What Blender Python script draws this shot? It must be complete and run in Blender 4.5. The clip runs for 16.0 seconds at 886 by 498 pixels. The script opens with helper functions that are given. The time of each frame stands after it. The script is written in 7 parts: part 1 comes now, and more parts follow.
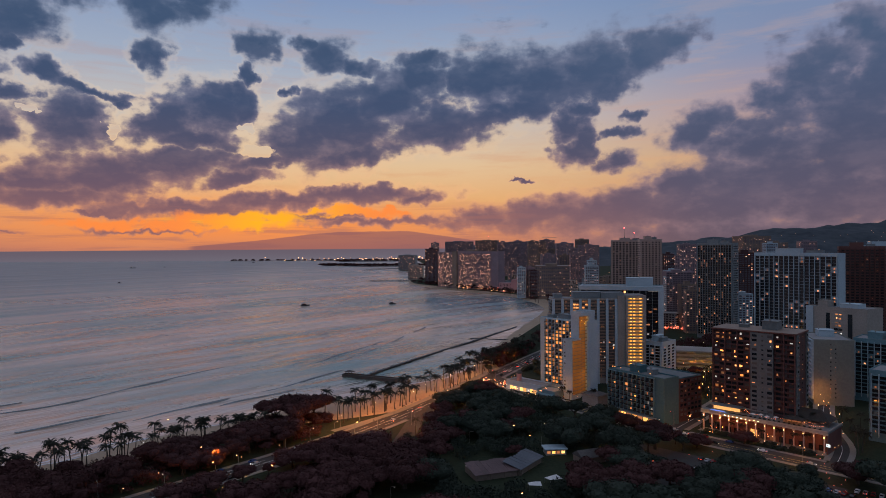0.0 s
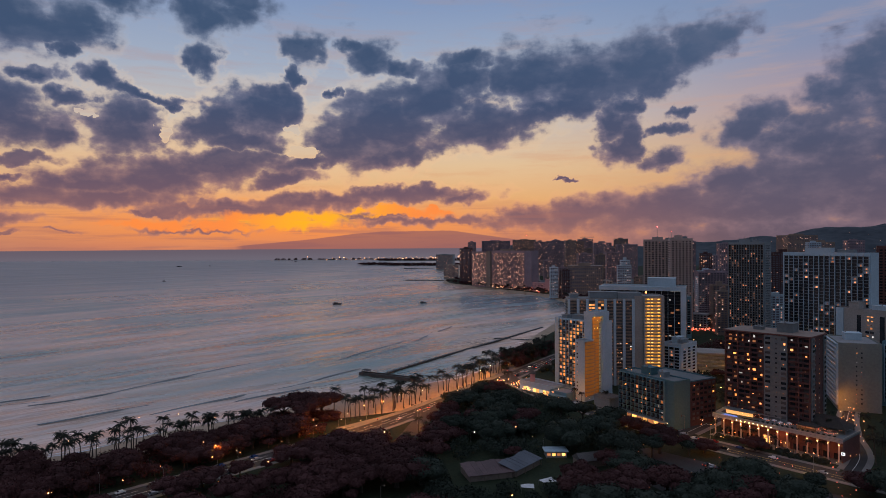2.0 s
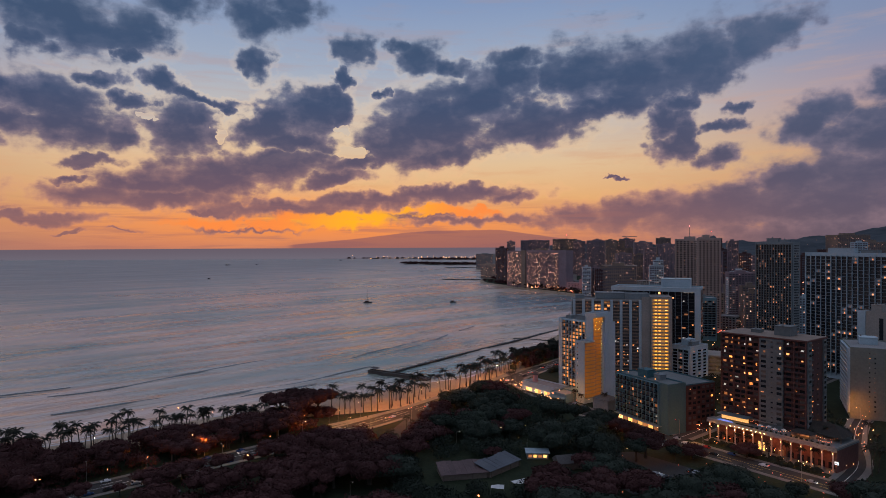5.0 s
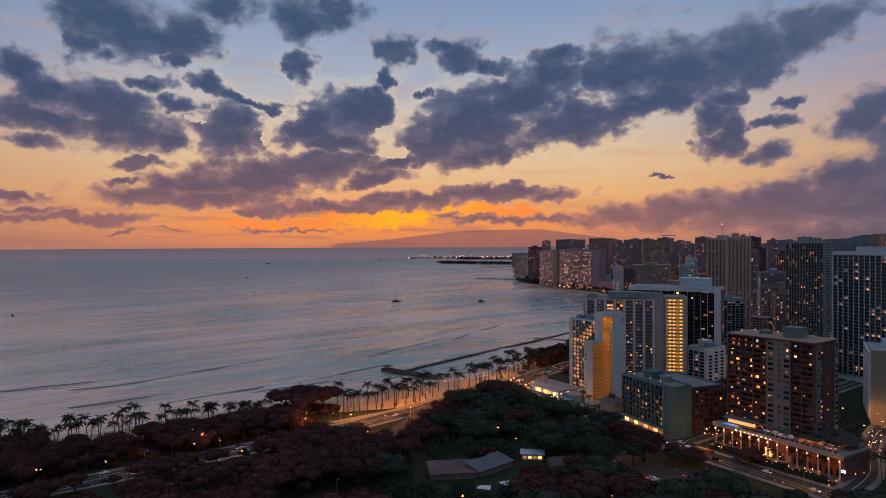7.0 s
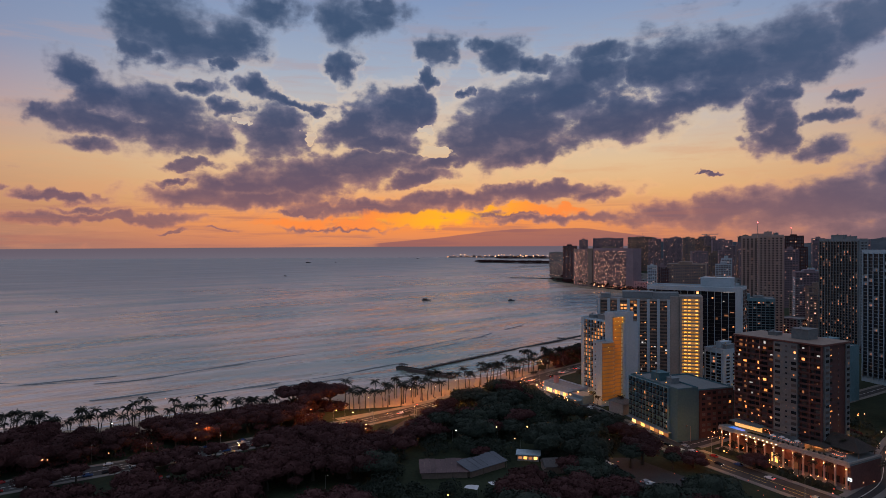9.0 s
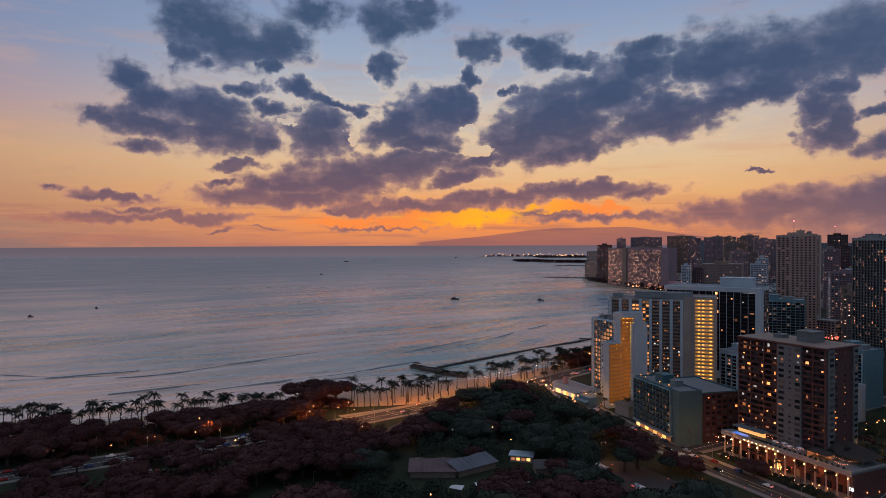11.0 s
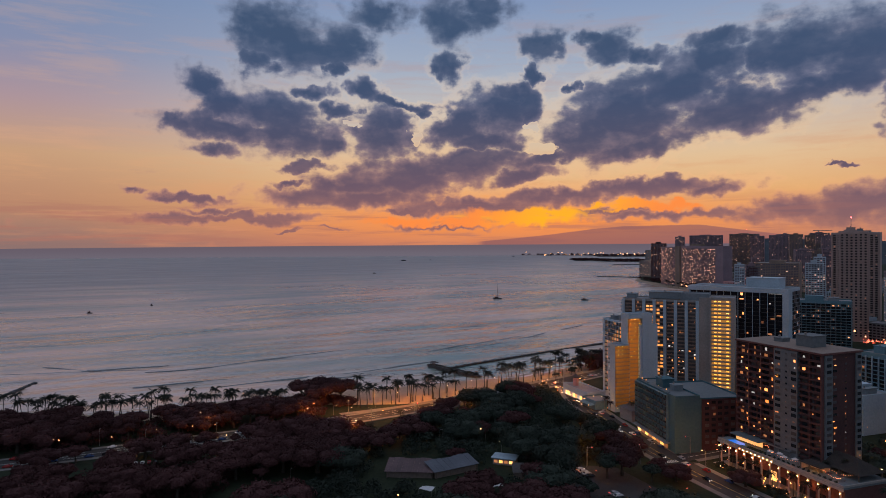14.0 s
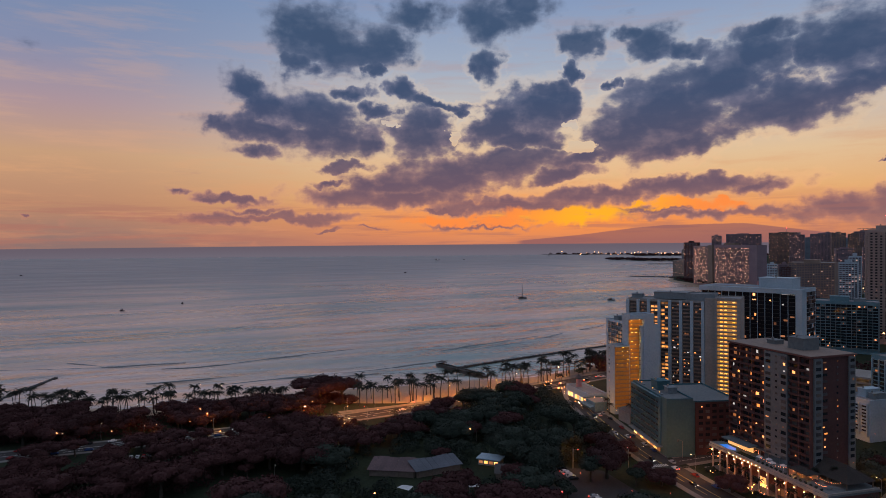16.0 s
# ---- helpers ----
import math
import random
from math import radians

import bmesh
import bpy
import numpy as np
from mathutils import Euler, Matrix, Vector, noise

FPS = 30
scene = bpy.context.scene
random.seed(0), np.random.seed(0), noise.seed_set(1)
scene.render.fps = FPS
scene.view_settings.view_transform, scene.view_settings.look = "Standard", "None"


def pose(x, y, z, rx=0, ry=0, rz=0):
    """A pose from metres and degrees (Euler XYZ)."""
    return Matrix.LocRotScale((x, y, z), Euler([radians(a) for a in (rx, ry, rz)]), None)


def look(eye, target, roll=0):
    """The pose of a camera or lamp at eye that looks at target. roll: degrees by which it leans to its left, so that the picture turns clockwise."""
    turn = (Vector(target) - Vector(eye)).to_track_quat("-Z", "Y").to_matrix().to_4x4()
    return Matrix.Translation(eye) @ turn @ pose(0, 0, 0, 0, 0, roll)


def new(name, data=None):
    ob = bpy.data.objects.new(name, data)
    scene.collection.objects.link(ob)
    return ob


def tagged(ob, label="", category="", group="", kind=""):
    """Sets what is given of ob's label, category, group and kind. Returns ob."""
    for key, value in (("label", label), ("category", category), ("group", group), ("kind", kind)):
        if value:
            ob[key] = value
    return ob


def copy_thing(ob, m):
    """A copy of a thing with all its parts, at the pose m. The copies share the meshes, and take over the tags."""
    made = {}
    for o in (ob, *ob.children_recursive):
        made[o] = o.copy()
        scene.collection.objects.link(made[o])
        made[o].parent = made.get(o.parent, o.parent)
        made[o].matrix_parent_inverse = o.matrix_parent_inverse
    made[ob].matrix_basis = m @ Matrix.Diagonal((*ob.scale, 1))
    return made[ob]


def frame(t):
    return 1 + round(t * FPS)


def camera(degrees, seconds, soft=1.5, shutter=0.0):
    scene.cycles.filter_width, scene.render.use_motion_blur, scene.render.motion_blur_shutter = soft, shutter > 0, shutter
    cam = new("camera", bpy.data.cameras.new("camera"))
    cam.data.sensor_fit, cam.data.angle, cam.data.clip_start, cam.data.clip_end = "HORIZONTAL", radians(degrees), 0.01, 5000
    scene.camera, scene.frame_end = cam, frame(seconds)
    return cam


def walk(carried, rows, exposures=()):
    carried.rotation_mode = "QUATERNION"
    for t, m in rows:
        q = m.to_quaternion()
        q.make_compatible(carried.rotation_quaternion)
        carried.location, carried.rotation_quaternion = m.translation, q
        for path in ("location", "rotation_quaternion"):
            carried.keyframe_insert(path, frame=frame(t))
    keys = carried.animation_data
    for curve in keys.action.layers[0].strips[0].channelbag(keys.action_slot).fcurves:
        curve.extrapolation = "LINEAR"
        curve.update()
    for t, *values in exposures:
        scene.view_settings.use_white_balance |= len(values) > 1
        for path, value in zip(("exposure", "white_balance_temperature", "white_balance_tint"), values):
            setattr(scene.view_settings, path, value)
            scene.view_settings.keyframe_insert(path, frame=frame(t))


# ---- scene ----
cam = camera(69.2, 16.0, soft=0.6)
PATH = [
    (0, (-2.195, -5.653, 115.723), (-2.153, -3.654, 115.71), -0.3),
    (0.5, (3.638, -5.03, 115.728), (3.644, -3.03, 115.715), -0.3),
    (1, (9.501, -5.022, 115.617), (9.471, -3.022, 115.603), -0.3),
    (1.5, (15.504, -4.756, 115.575), (15.443, -2.757, 115.562), -0.3),
    (2, (21.311, -4.256, 115.476), (21.22, -2.258, 115.462), -0.3),
    (2.5, (27.304, -3.7, 115.224), (27.181, -1.704, 115.211), -0.2),
    (3, (33.316, -3.296, 115.299), (33.16, -1.302, 115.286), -0.2),
    (3.5, (39.501, -3.092, 115.432), (39.312, -1.101, 115.417), -0.2),
    (4, (44.784, -3.176, 115.453), (44.582, -1.187, 115.438), -0.2),
    (6.5, (75.577, 2.009, 114.867), (75.244, 3.981, 114.85), -0.2),
    (7, (80.963, 3.607, 114.609), (80.597, 5.574, 114.592), -0.2),
    (7.5, (86.363, 5.123, 114.598), (85.965, 7.083, 114.579), -0.2),
    (8, (92.44, 6.466, 114.48), (92.009, 8.419, 114.461), -0.3),
    (8.5, (98.646, 8.177, 114.188), (98.183, 10.122, 114.169), -0.3),
    (11, (128.504, 17.821, 113.894), (127.886, 19.723, 113.872), -0.2),
    (11.5, (134.839, 20.544, 113.837), (134.187, 22.434, 113.814), -0.3),
    (12, (141.339, 23.458, 113.781), (140.655, 25.338, 113.758), -0.3),
    (12.5, (147.642, 26.305, 113.64), (146.928, 28.173, 113.617), -0.3),
    (13, (153.645, 29.533, 113.574), (152.9, 31.389, 113.55), -0.4),
    (13.5, (159.919, 32.266, 113.593), (159.146, 34.11, 113.569), -0.4),
    (14, (166.38, 34.591, 113.774), (165.578, 36.423, 113.75), -0.4),
    (14.5, (173.079, 36.592, 113.985), (172.249, 38.411, 113.961), -0.4),
    (15, (179.065, 39.22, 114.145), (178.208, 41.026, 114.119), -0.5),
    (15.5, (184.735, 42.655, 113.899), (183.851, 44.449, 113.874), -0.5),
    (16, (190.309, 46.159, 113.693), (189.4, 47.94, 113.668), -0.5),
]
walk(cam, [(t, look(eye, target, roll)) for t, eye, target, roll in PATH])


# ---- sky, clouds and light of the last minutes after sunset ----
def srgb(r, g, b):
    """Linear colour from 0-255 display values."""
    return tuple((c / 255 / 12.92) if c <= 10 else (((c / 255) + 0.055) / 1.055) ** 2.4 for c in (r, g, b)) + (1.0,)


world = bpy.data.worlds.new("dusk_sky")
scene.world = world
world.use_nodes = True
WT = world.node_tree
WT.nodes.clear()


def wn(kind, **props):
    node = WT.nodes.new(kind)
    for key, value in props.items():
        if key == "operation":
            node.operation = value
        elif key == "blend_type":
            node.blend_type = value
        elif key == "vector_type":
            node.vector_type = value
        elif key == "data_type":
            node.data_type = value
        elif key == "use_clamp":
            node.use_clamp = value
    return node


def feed(socket, value):
    if isinstance(value, bpy.types.NodeSocket):
        WT.links.new(value, socket)
    else:
        socket.default_value = value


def wmath(op, a, b=0.0, c=0.0, clamp=False):
    node = wn("ShaderNodeMath", operation=op, use_clamp=clamp)
    for sock, value in zip(node.inputs, (a, b, c)):
        feed(sock, value)
    return node.outputs[0]


def wvec(op, a, b=(0, 0, 0)):
    node = wn("ShaderNodeVectorMath", operation=op)
    feed(node.inputs[0], a)
    feed(node.inputs[1], b)
    return node.outputs["Value"] if op in ("LENGTH", "DOT_PRODUCT") else node.outputs[0]


def wmix(factor, a, b, blend="MIX"):
    node = wn("ShaderNodeMix", data_type="RGBA", blend_type=blend)
    feed(node.inputs[0], factor)
    feed(node.inputs[6], a)
    feed(node.inputs[7], b)
    return node.outputs[2]


def wnoise(vector, scale, detail=4.0, rough=0.55, colour=False):
    node = wn("ShaderNodeTexNoise")
    feed(node.inputs["Vector"], vector)
    node.inputs["Scale"].default_value, node.inputs["Detail"].default_value, node.inputs["Roughness"].default_value = scale, detail, rough
    return node.outputs["Color" if colour else "Fac"]


def wramp(value, stops):
    node = wn("ShaderNodeValToRGB")
    feed(node.inputs[0], value)
    while len(node.color_ramp.elements) < len(stops):
        node.color_ramp.elements.new(0.5)
    for element, (place, colour) in zip(node.color_ramp.elements, stops):
        element.position, element.color = place, colour
    return node.outputs[0]


def wsmooth(value, low, high):
    node = wn("ShaderNodeMapRange")
    node.interpolation_type = "SMOOTHSTEP"
    for key, v in (("Value", value), ("From Min", low), ("From Max", high), ("To Min", 0.0), ("To Max", 1.0)):
        feed(node.inputs[key], v)
    return node.outputs[0]


# azimuth (degrees, to the right of +y) and elevation of every direction of the sky
way = wn("ShaderNodeTexCoord").outputs["Generated"]
sep = wn("ShaderNodeSeparateXYZ")
feed(sep.inputs[0], way)
AZ = wmath("MULTIPLY", wmath("ARCTAN2", sep.outputs[0], sep.outputs[1]), 57.29578)
EL = wmath("MULTIPLY", wmath("ARCSINE", sep.outputs[2]), 57.29578)
join = wn("ShaderNodeCombineXYZ")
feed(join.inputs[0], AZ)
feed(join.inputs[1], EL)
PLACE = join.outputs[0]
UP = wmath("DIVIDE", EL, 90.0, clamp=True)


def heights(*stops):
    return [(e / 90, srgb(*c)) for e, c in stops]


sunward = wramp(UP, heights((0, (204, 128, 98)), (1.6, (230, 150, 96)), (4, (232, 176, 118)), (7, (226, 192, 152)), (11, (198, 190, 184)),
                            (15, (162, 174, 194)), (21, (128, 150, 188)), (40, (156, 166, 190)), (90, (180, 180, 200))))
leftward = wramp(UP, heights((0, (142, 114, 110)), (3, (186, 136, 108)), (7, (200, 158, 124)), (11, (172, 148, 156)), (15, (134, 142, 172)),
                             (20, (116, 138, 174)), (40, (152, 162, 188)), (90, (180, 180, 200))))
eastern = wramp(UP, heights((0, (100, 112, 136)), (8, (110, 124, 150)), (18, (118, 136, 164)), (40, (130, 148, 176)), (90, (180, 184, 204))))
from_sun = wmath("ABSOLUTE", wmath("ADD", AZ, 13.0))
sky = wmix(wsmooth(from_sun, 14.0, 46.0), sunward, leftward)
sky = wmix(wsmooth(from_sun, 50.0, 125.0), sky, eastern)
# thin streaks of high cloud
stretched = wvec("MULTIPLY", PLACE, (0.10, 0.75, 1.0))
streaks = wsmooth(wnoise(stretched, 1.0, 6.0, 0.62), 0.46, 0.68)
sky = wmix(wmath("MULTIPLY", streaks, 0.5), sky, wramp(UP, heights((0, (214, 140, 104)), (6, (222, 166, 122)), (11, (196, 162, 150)), (20, (150, 150, 170)))))


def ellipse(az, el, w, h, tilt=0.0, place=PLACE):
    node = wn("ShaderNodeMapping")
    node.vector_type = "TEXTURE"
    feed(node.inputs["Vector"], place)
    node.inputs["Location"].default_value = (az, el, 0)
    node.inputs["Rotation"].default_value = (0, 0, radians(tilt))
    node.inputs["Scale"].default_value = (w, h, 1)
    return wmath("SUBTRACT", 1.0, wvec("LENGTH", node.outputs[0]))


# the glow where the sun went down, and its brightest slit under the cloud
glow = wsmooth(ellipse(-17.0, 2.2, 27.0, 3.6), 0.0, 1.0)
sky = wmix(wmath("MULTIPLY", glow, 0.8), sky, srgb(255, 146, 66))
core = wsmooth(ellipse(-16.6, 2.35, 7.6, 1.0), 0.0, 0.75)
sky = wmix(core, sky, (1.1, 0.5, 0.02, 1))

# cumulus clouds: soft ellipses, frayed by turbulence
drift = wvec("SUBTRACT", wnoise(PLACE, 0.3, 3.0, 0.5, True), (0.5, 0.5, 0.5))
fine = wvec("SUBTRACT", wnoise(PLACE, 0.9, 3.0, 0.5, True), (0.5, 0.5, 0.5))
frayed = wvec("ADD", wvec("ADD", PLACE, wvec("MULTIPLY", drift, (3.0, 1.4, 0))), wvec("MULTIPLY", fine, (2.8, 1.5, 0)))
flat = wvec("ADD", wvec("MULTIPLY", frayed, (1, 1, 0)), (0, 0, 1))
FAR = [9.0]


def span(az, el, w, h, tilt):
    """Square of the distance from an ellipse's centre, 1 on its edge."""
    c, s = math.cos(radians(tilt)), math.sin(radians(tilt))
    u = wvec("DOT_PRODUCT", flat, (c / w, s / w, -(az * c + el * s) / w))
    v = wvec("DOT_PRODUCT", flat, (-s / h, c / h, (az * s - el * c) / h))
    return wmath("MULTIPLY_ADD", u, u, wmath("MULTIPLY", v, v))


def cloud(az, el, w, h, tilt):
    FAR[0] = wmath("MINIMUM", FAR[0], span(az, el, w * 1.25, h * 1.36, tilt))


def gap(az, el, w, h, tilt):
    FAR[0] = wmath("MAXIMUM", FAR[0], wmath("SUBTRACT", 2.4, wmath("MULTIPLY", span(az, el, w, h, tilt), 1.4)))


cloud(-37.2, 17.2, 4.2, 2.19, -18)
cloud(-33.6, 16.3, 3.1, 1.13, -12)
cloud(-39.5, 17.9, 2.3, 1.79, 0)
cloud(-39.3, 15, 1.6, 0.99, 0)
cloud(-28.7, 19.7, 2.1, 0.68, 0)
cloud(-22.9, 18.6, 1.9, 1.59, 0)
cloud(-20, 19.9, 2.8, 0.7, 0)
cloud(-43.9, 13, 1.9, 1.03, -28)
cloud(-41.9, 11.6, 2.6, 1.23, -20)
cloud(-38.3, 10.9, 4.2, 1.54, -5)
cloud(-42.6, 9.7, 4.6, 0.96, -6)
cloud(-36.7, 9, 4.3, 1.47, -5)
cloud(-33.9, 8.7, 2, 0.94, 0)
cloud(-43, 7.9, 1.8, 0.56, 0)
cloud(-45.9, 9.9, 1.7, 0.76, 0)
cloud(-35, 12.9, 1.8, 0.6, 0)
cloud(-31, 13.2, 1.5, 0.76, -30)
cloud(-27.3, 12.1, 2.9, 0.44, -10)
cloud(-32.6, 11.5, 1.7, 0.61, 0)
cloud(-25.4, 11.4, 0.9, 0.39, -20)
cloud(-29, 9.4, 3, 2.13, 0)
cloud(-27.8, 10.4, 1.8, 1.21, 10)
cloud(-18.6, 11.4, 3.5, 2, 10)
cloud(-17.1, 12.8, 2.2, 0.9, 0)
cloud(-23, 9.6, 2.3, 1.19, 10)
cloud(-19.6, 8.9, 3.9, 0.85, 0)
cloud(-21.6, 10.6, 2.4, 1.49, 20)
cloud(-15.8, 11.7, 1.7, 1.41, 0)
cloud(-23.1, 15, 1.7, 1.09, -30)
cloud(-14.8, 16.6, 1.7, 1.21, 0)
cloud(-15.7, 14.2, 0.8, 0.7, 0)
cloud(-12.3, 13.3, 0.6, 0.45, 0)
cloud(-9, 16, 2.3, 1.16, -5)
cloud(-6.3, 15.3, 1.8, 0.8, 0)
cloud(-10.5, 16.7, 1.1, 0.81, 0)
cloud(-0.7, 15.9, 2.6, 0.79, 8)
cloud(-7.6, 10.6, 5.9, 3.11, 12)
cloud(-3.1, 12.7, 5.3, 2.24, 18)
cloud(-10.8, 8.9, 4.2, 1.61, 10)
cloud(-6.6, 7.9, 4.7, 1, 10)
cloud(1.2, 10.3, 5.4, 1.57, 8)
cloud(-14.4, 7.2, 3, 0.66, 8)
cloud(-1.1, 14.4, 2.8, 1.73, 10)
cloud(4.5, 11.1, 3.2, 0.96, 8)
cloud(5.4, 14.5, 4.2, 2.21, 0)
cloud(9.9, 13.8, 5, 2.43, 4)
cloud(14.4, 14.8, 4.3, 2.25, 12)
cloud(18.7, 15.9, 3.2, 1.55, 18)
cloud(7.7, 12.1, 4.3, 1.04, 0)
cloud(2.7, 14.2, 1.8, 1.66, 0)
cloud(15.6, 13.4, 2.3, 1.16, 10)
cloud(21.2, 16.3, 2, 1.01, 20)
cloud(12.4, 10.3, 1.9, 1.46, -40)
cloud(12.9, 8, 1.2, 1.73, -65)
cloud(13.8, 11.7, 1.7, 0.81, 20)
cloud(16.4, 7.2, 2.1, 0.71, 12)
cloud(17.5, 10.8, 1, 0.39, 20)
cloud(16.4, 9.4, 1.6, 0.4, 0)
cloud(8.1, 5.7, 0.7, 0.14, 0)
cloud(13.6, 9.1, 1.2, 1.36, 0)
cloud(-23.5, 6.5, 8.2, 1.29, 4)
cloud(-35.5, 4.1, 4.2, 0.83, 0)
cloud(-29.7, 3.8, 6.9, 0.82, 0)
cloud(-16.6, 5.8, 3.1, 0.65, 6)
cloud(-20.6, 7.3, 4.9, 0.8, 5)
cloud(-27.4, 5.2, 8, 1.27, 2)
cloud(-37.1, 5.2, 1.7, 0.27, 0)
cloud(-32, 4.8, 4, 0.86, 0)
cloud(-6.6, 4.4, 7.5, 0.65, 2)
cloud(-20.6, 3.1, 7.9, 0.6, 2)
cloud(-26.5, 2.6, 2.9, 0.2, 0)
cloud(-13.6, 3.9, 7.5, 0.71, 3)
cloud(-0.7, 4.1, 1.9, 0.49, 0)
cloud(-44.9, 3.6, 3, 0.3, -3)
cloud(-41.6, 2.1, 7.3, 0.4, 0)
cloud(-37.2, 1, 0.8, 0.14, 0)
cloud(-33.6, 1.2, 1.1, 0.14, 0)
cloud(-35.7, 6.6, 2.4, 0.42, 0)
cloud(-43.5, 2.7, 2.6, 0.22, 0)
cloud(-4.6, 2.2, 6.4, 0.35, 0)
cloud(-10.1, 2.6, 4.5, 0.3, 3)
cloud(-23.6, 1.3, 4.4, 0.25, 0)
cloud(34.8, 15.1, 1.9, 1.93, 40)
cloud(31.6, 13.1, 3.1, 1.91, 25)
cloud(29.7, 11.5, 3.4, 1.15, 12)
cloud(33.8, 9, 5.3, 3.4, 0)
cloud(23.1, 9.4, 2.7, 1.31, 15)
cloud(35.5, 11.5, 2.4, 4.16, 0)
cloud(26, 4.1, 8.7, 3.02, 10)
cloud(17.2, 2.9, 8.8, 1.84, 8)
cloud(9.5, 2.7, 6.4, 1.2, 8)
cloud(31.6, 5.2, 7.5, 4.78, 0)
cloud(4.5, 2.3, 4, 0.81, 4)
cloud(27.7, 0, 17, 2.08, 0)
cloud(26.9, 7.7, 3.7, 2.27, 15)
cloud(21.3, 4.8, 4, 1.42, 12)
cloud(-31.9, 16.7, 2.5, 1.69, -10)
cloud(-30.5, 13.5, 1.6, 0.77, -20)
cloud(-20.9, 18.9, 2.5, 1.03, 0)
cloud(-33.3, 14.9, 1, 0.58, -10)
cloud(-49.2, 4.2, 1.1, 0.23, 0)
cloud(-45.7, 3.6, 3.2, 0.24, -2)
cloud(-44.3, 2.1, 5.5, 0.34, 0)
cloud(-59.7, 2.1, 0.5, 0.13, 0)
cloud(-29.3, 19.4, 2.8, 1.11, 0)
cloud(-23.6, 19.1, 1.9, 1.51, 10)
cloud(-37.2, 0.9, 0.8, 0.1, 0)
gap(-14.9, 8.1, 1.3, 0.47, 0)
gap(-15.5, 10.2, 0.86, 0.29, 0)
gap(-26.1, 9.3, 0.5, 0.56, 0)
gap(-31.5, 10.2, 0.43, 0.27, -40)
gap(-3.6, 6.4, 2.1, 0.29, 8)

FIELD = [wmath("SUBTRACT", 1.0, wmath("SQRT", FAR[0]))]
ragged = wnoise(wvec("MULTIPLY", PLACE, (0.11, 0.3, 1)), 1.0, 5.0, 0.6)
FIELD[0] = wmath("MAXIMUM", FIELD[0], wmath("MULTIPLY", wmath("SUBTRACT", ragged, 0.69), 3.0))
puffs = wnoise(wvec("MULTIPLY", PLACE, (0.8, 1.3, 1)), 0.5, 7.0, 0.54)
billow = wn("ShaderNodeTexVoronoi")
billow.feature = "SMOOTH_F1"
feed(billow.inputs["Vector"], wvec("ADD", wvec("MULTIPLY", PLACE, (0.8, 1.15, 1)), wvec("MULTIPLY", fine, (1.2, 1.2, 0))))
billow.inputs["Scale"].default_value, billow.inputs["Detail"].default_value, billow.inputs["Roughness"].default_value, billow.inputs["Smoothness"].default_value = 0.6, 4.0, 0.5, 0.7
heap = wmath("SUBTRACT", 0.9, billow.outputs["Distance"])
mass = wmath("MINIMUM", wmath("MULTIPLY", FIELD[0], 1.5), 0.9)
body = wmath("ADD", wmath("ADD", mass, wmath("MULTIPLY", wmath("SUBTRACT", puffs, 0.5), 1.9)), wmath("MULTIPLY", heap, 0.3))
cover = wsmooth(body, -0.36, 0.62)
mottle = wnoise(wvec("ADD", wvec("MULTIPLY", PLACE, (0.6, 1.2, 1)), (7, 3, 0)), 0.3, 8.0, 0.6)
thick = wsmooth(wmath("ADD", wmath("MULTIPLY", wmath("MINIMUM", FIELD[0], 0.8), 1.2), wmath("ADD", wmath("MULTIPLY", wmath("SUBTRACT", puffs, 0.5), 1.5), wmath("MULTIPLY", wmath("SUBTRACT", mottle, 0.5), 1.5))), -0.3, 0.95)
slate = wramp(UP, heights((0, (148, 104, 100)), (2.5, (130, 96, 104)), (5, (102, 84, 104)), (8, (76, 77, 104)), (12, (58, 75, 108)), (18, (60, 81, 112)), (40, (70, 88, 122))))
right_side = wsmooth(AZ, 6.0, 26.0)
slate = wmix(wmath("MULTIPLY", right_side, 0.85), slate, wramp(UP, heights((0, (92, 84, 100)), (3, (86, 84, 106)), (8, (72, 82, 110)), (20, (80, 100, 130)))))
rim = wramp(UP, heights((0, (206, 132, 104)), (4, (196, 140, 122)), (8, (152, 128, 136)), (12, (122, 122, 146)), (18, (112, 124, 150)), (40, (110, 126, 160))))
rim = wmix(wmath("MULTIPLY", right_side, 0.7), rim, srgb(120, 118, 142))
shade = wmix(thick, rim, slate)
lighter = wmath("ADD", wmath("MULTIPLY", wsmooth(mottle, 0.48, 0.74), 0.22), wmath("MULTIPLY", wsmooth(heap, 0.3, 0.75), -0.2))
shade = wmix(wmath("MAXIMUM", lighter, 0.0), shade, rim)
sky = wmix(wmath("MULTIPLY", cover, 0.97), sky, shade)
# bright fringes where thin cloud stands before the afterglow
fringe = wmath("MULTIPLY", wmath("MULTIPLY", wsmooth(body, -0.45, 0.0), wmath("SUBTRACT", 1.0, wsmooth(body, 0.0, 0.42))), wmath("SUBTRACT", 1.0, wsmooth(from_sun, 10.0, 38.0)))
fringe = wmath("MULTIPLY", fringe, wmath("MULTIPLY", wsmooth(EL, 1.6, 5.0), wmath("SUBTRACT", 1.0, wsmooth(EL, 12.0, 19.0))))
sky = wmix(wmath("MULTIPLY", fringe, 0.5), sky, wramp(UP, heights((1, (255, 150, 80)), (4.5, (250, 190, 130)), (9, (244, 212, 170)), (14, (222, 208, 196)))))
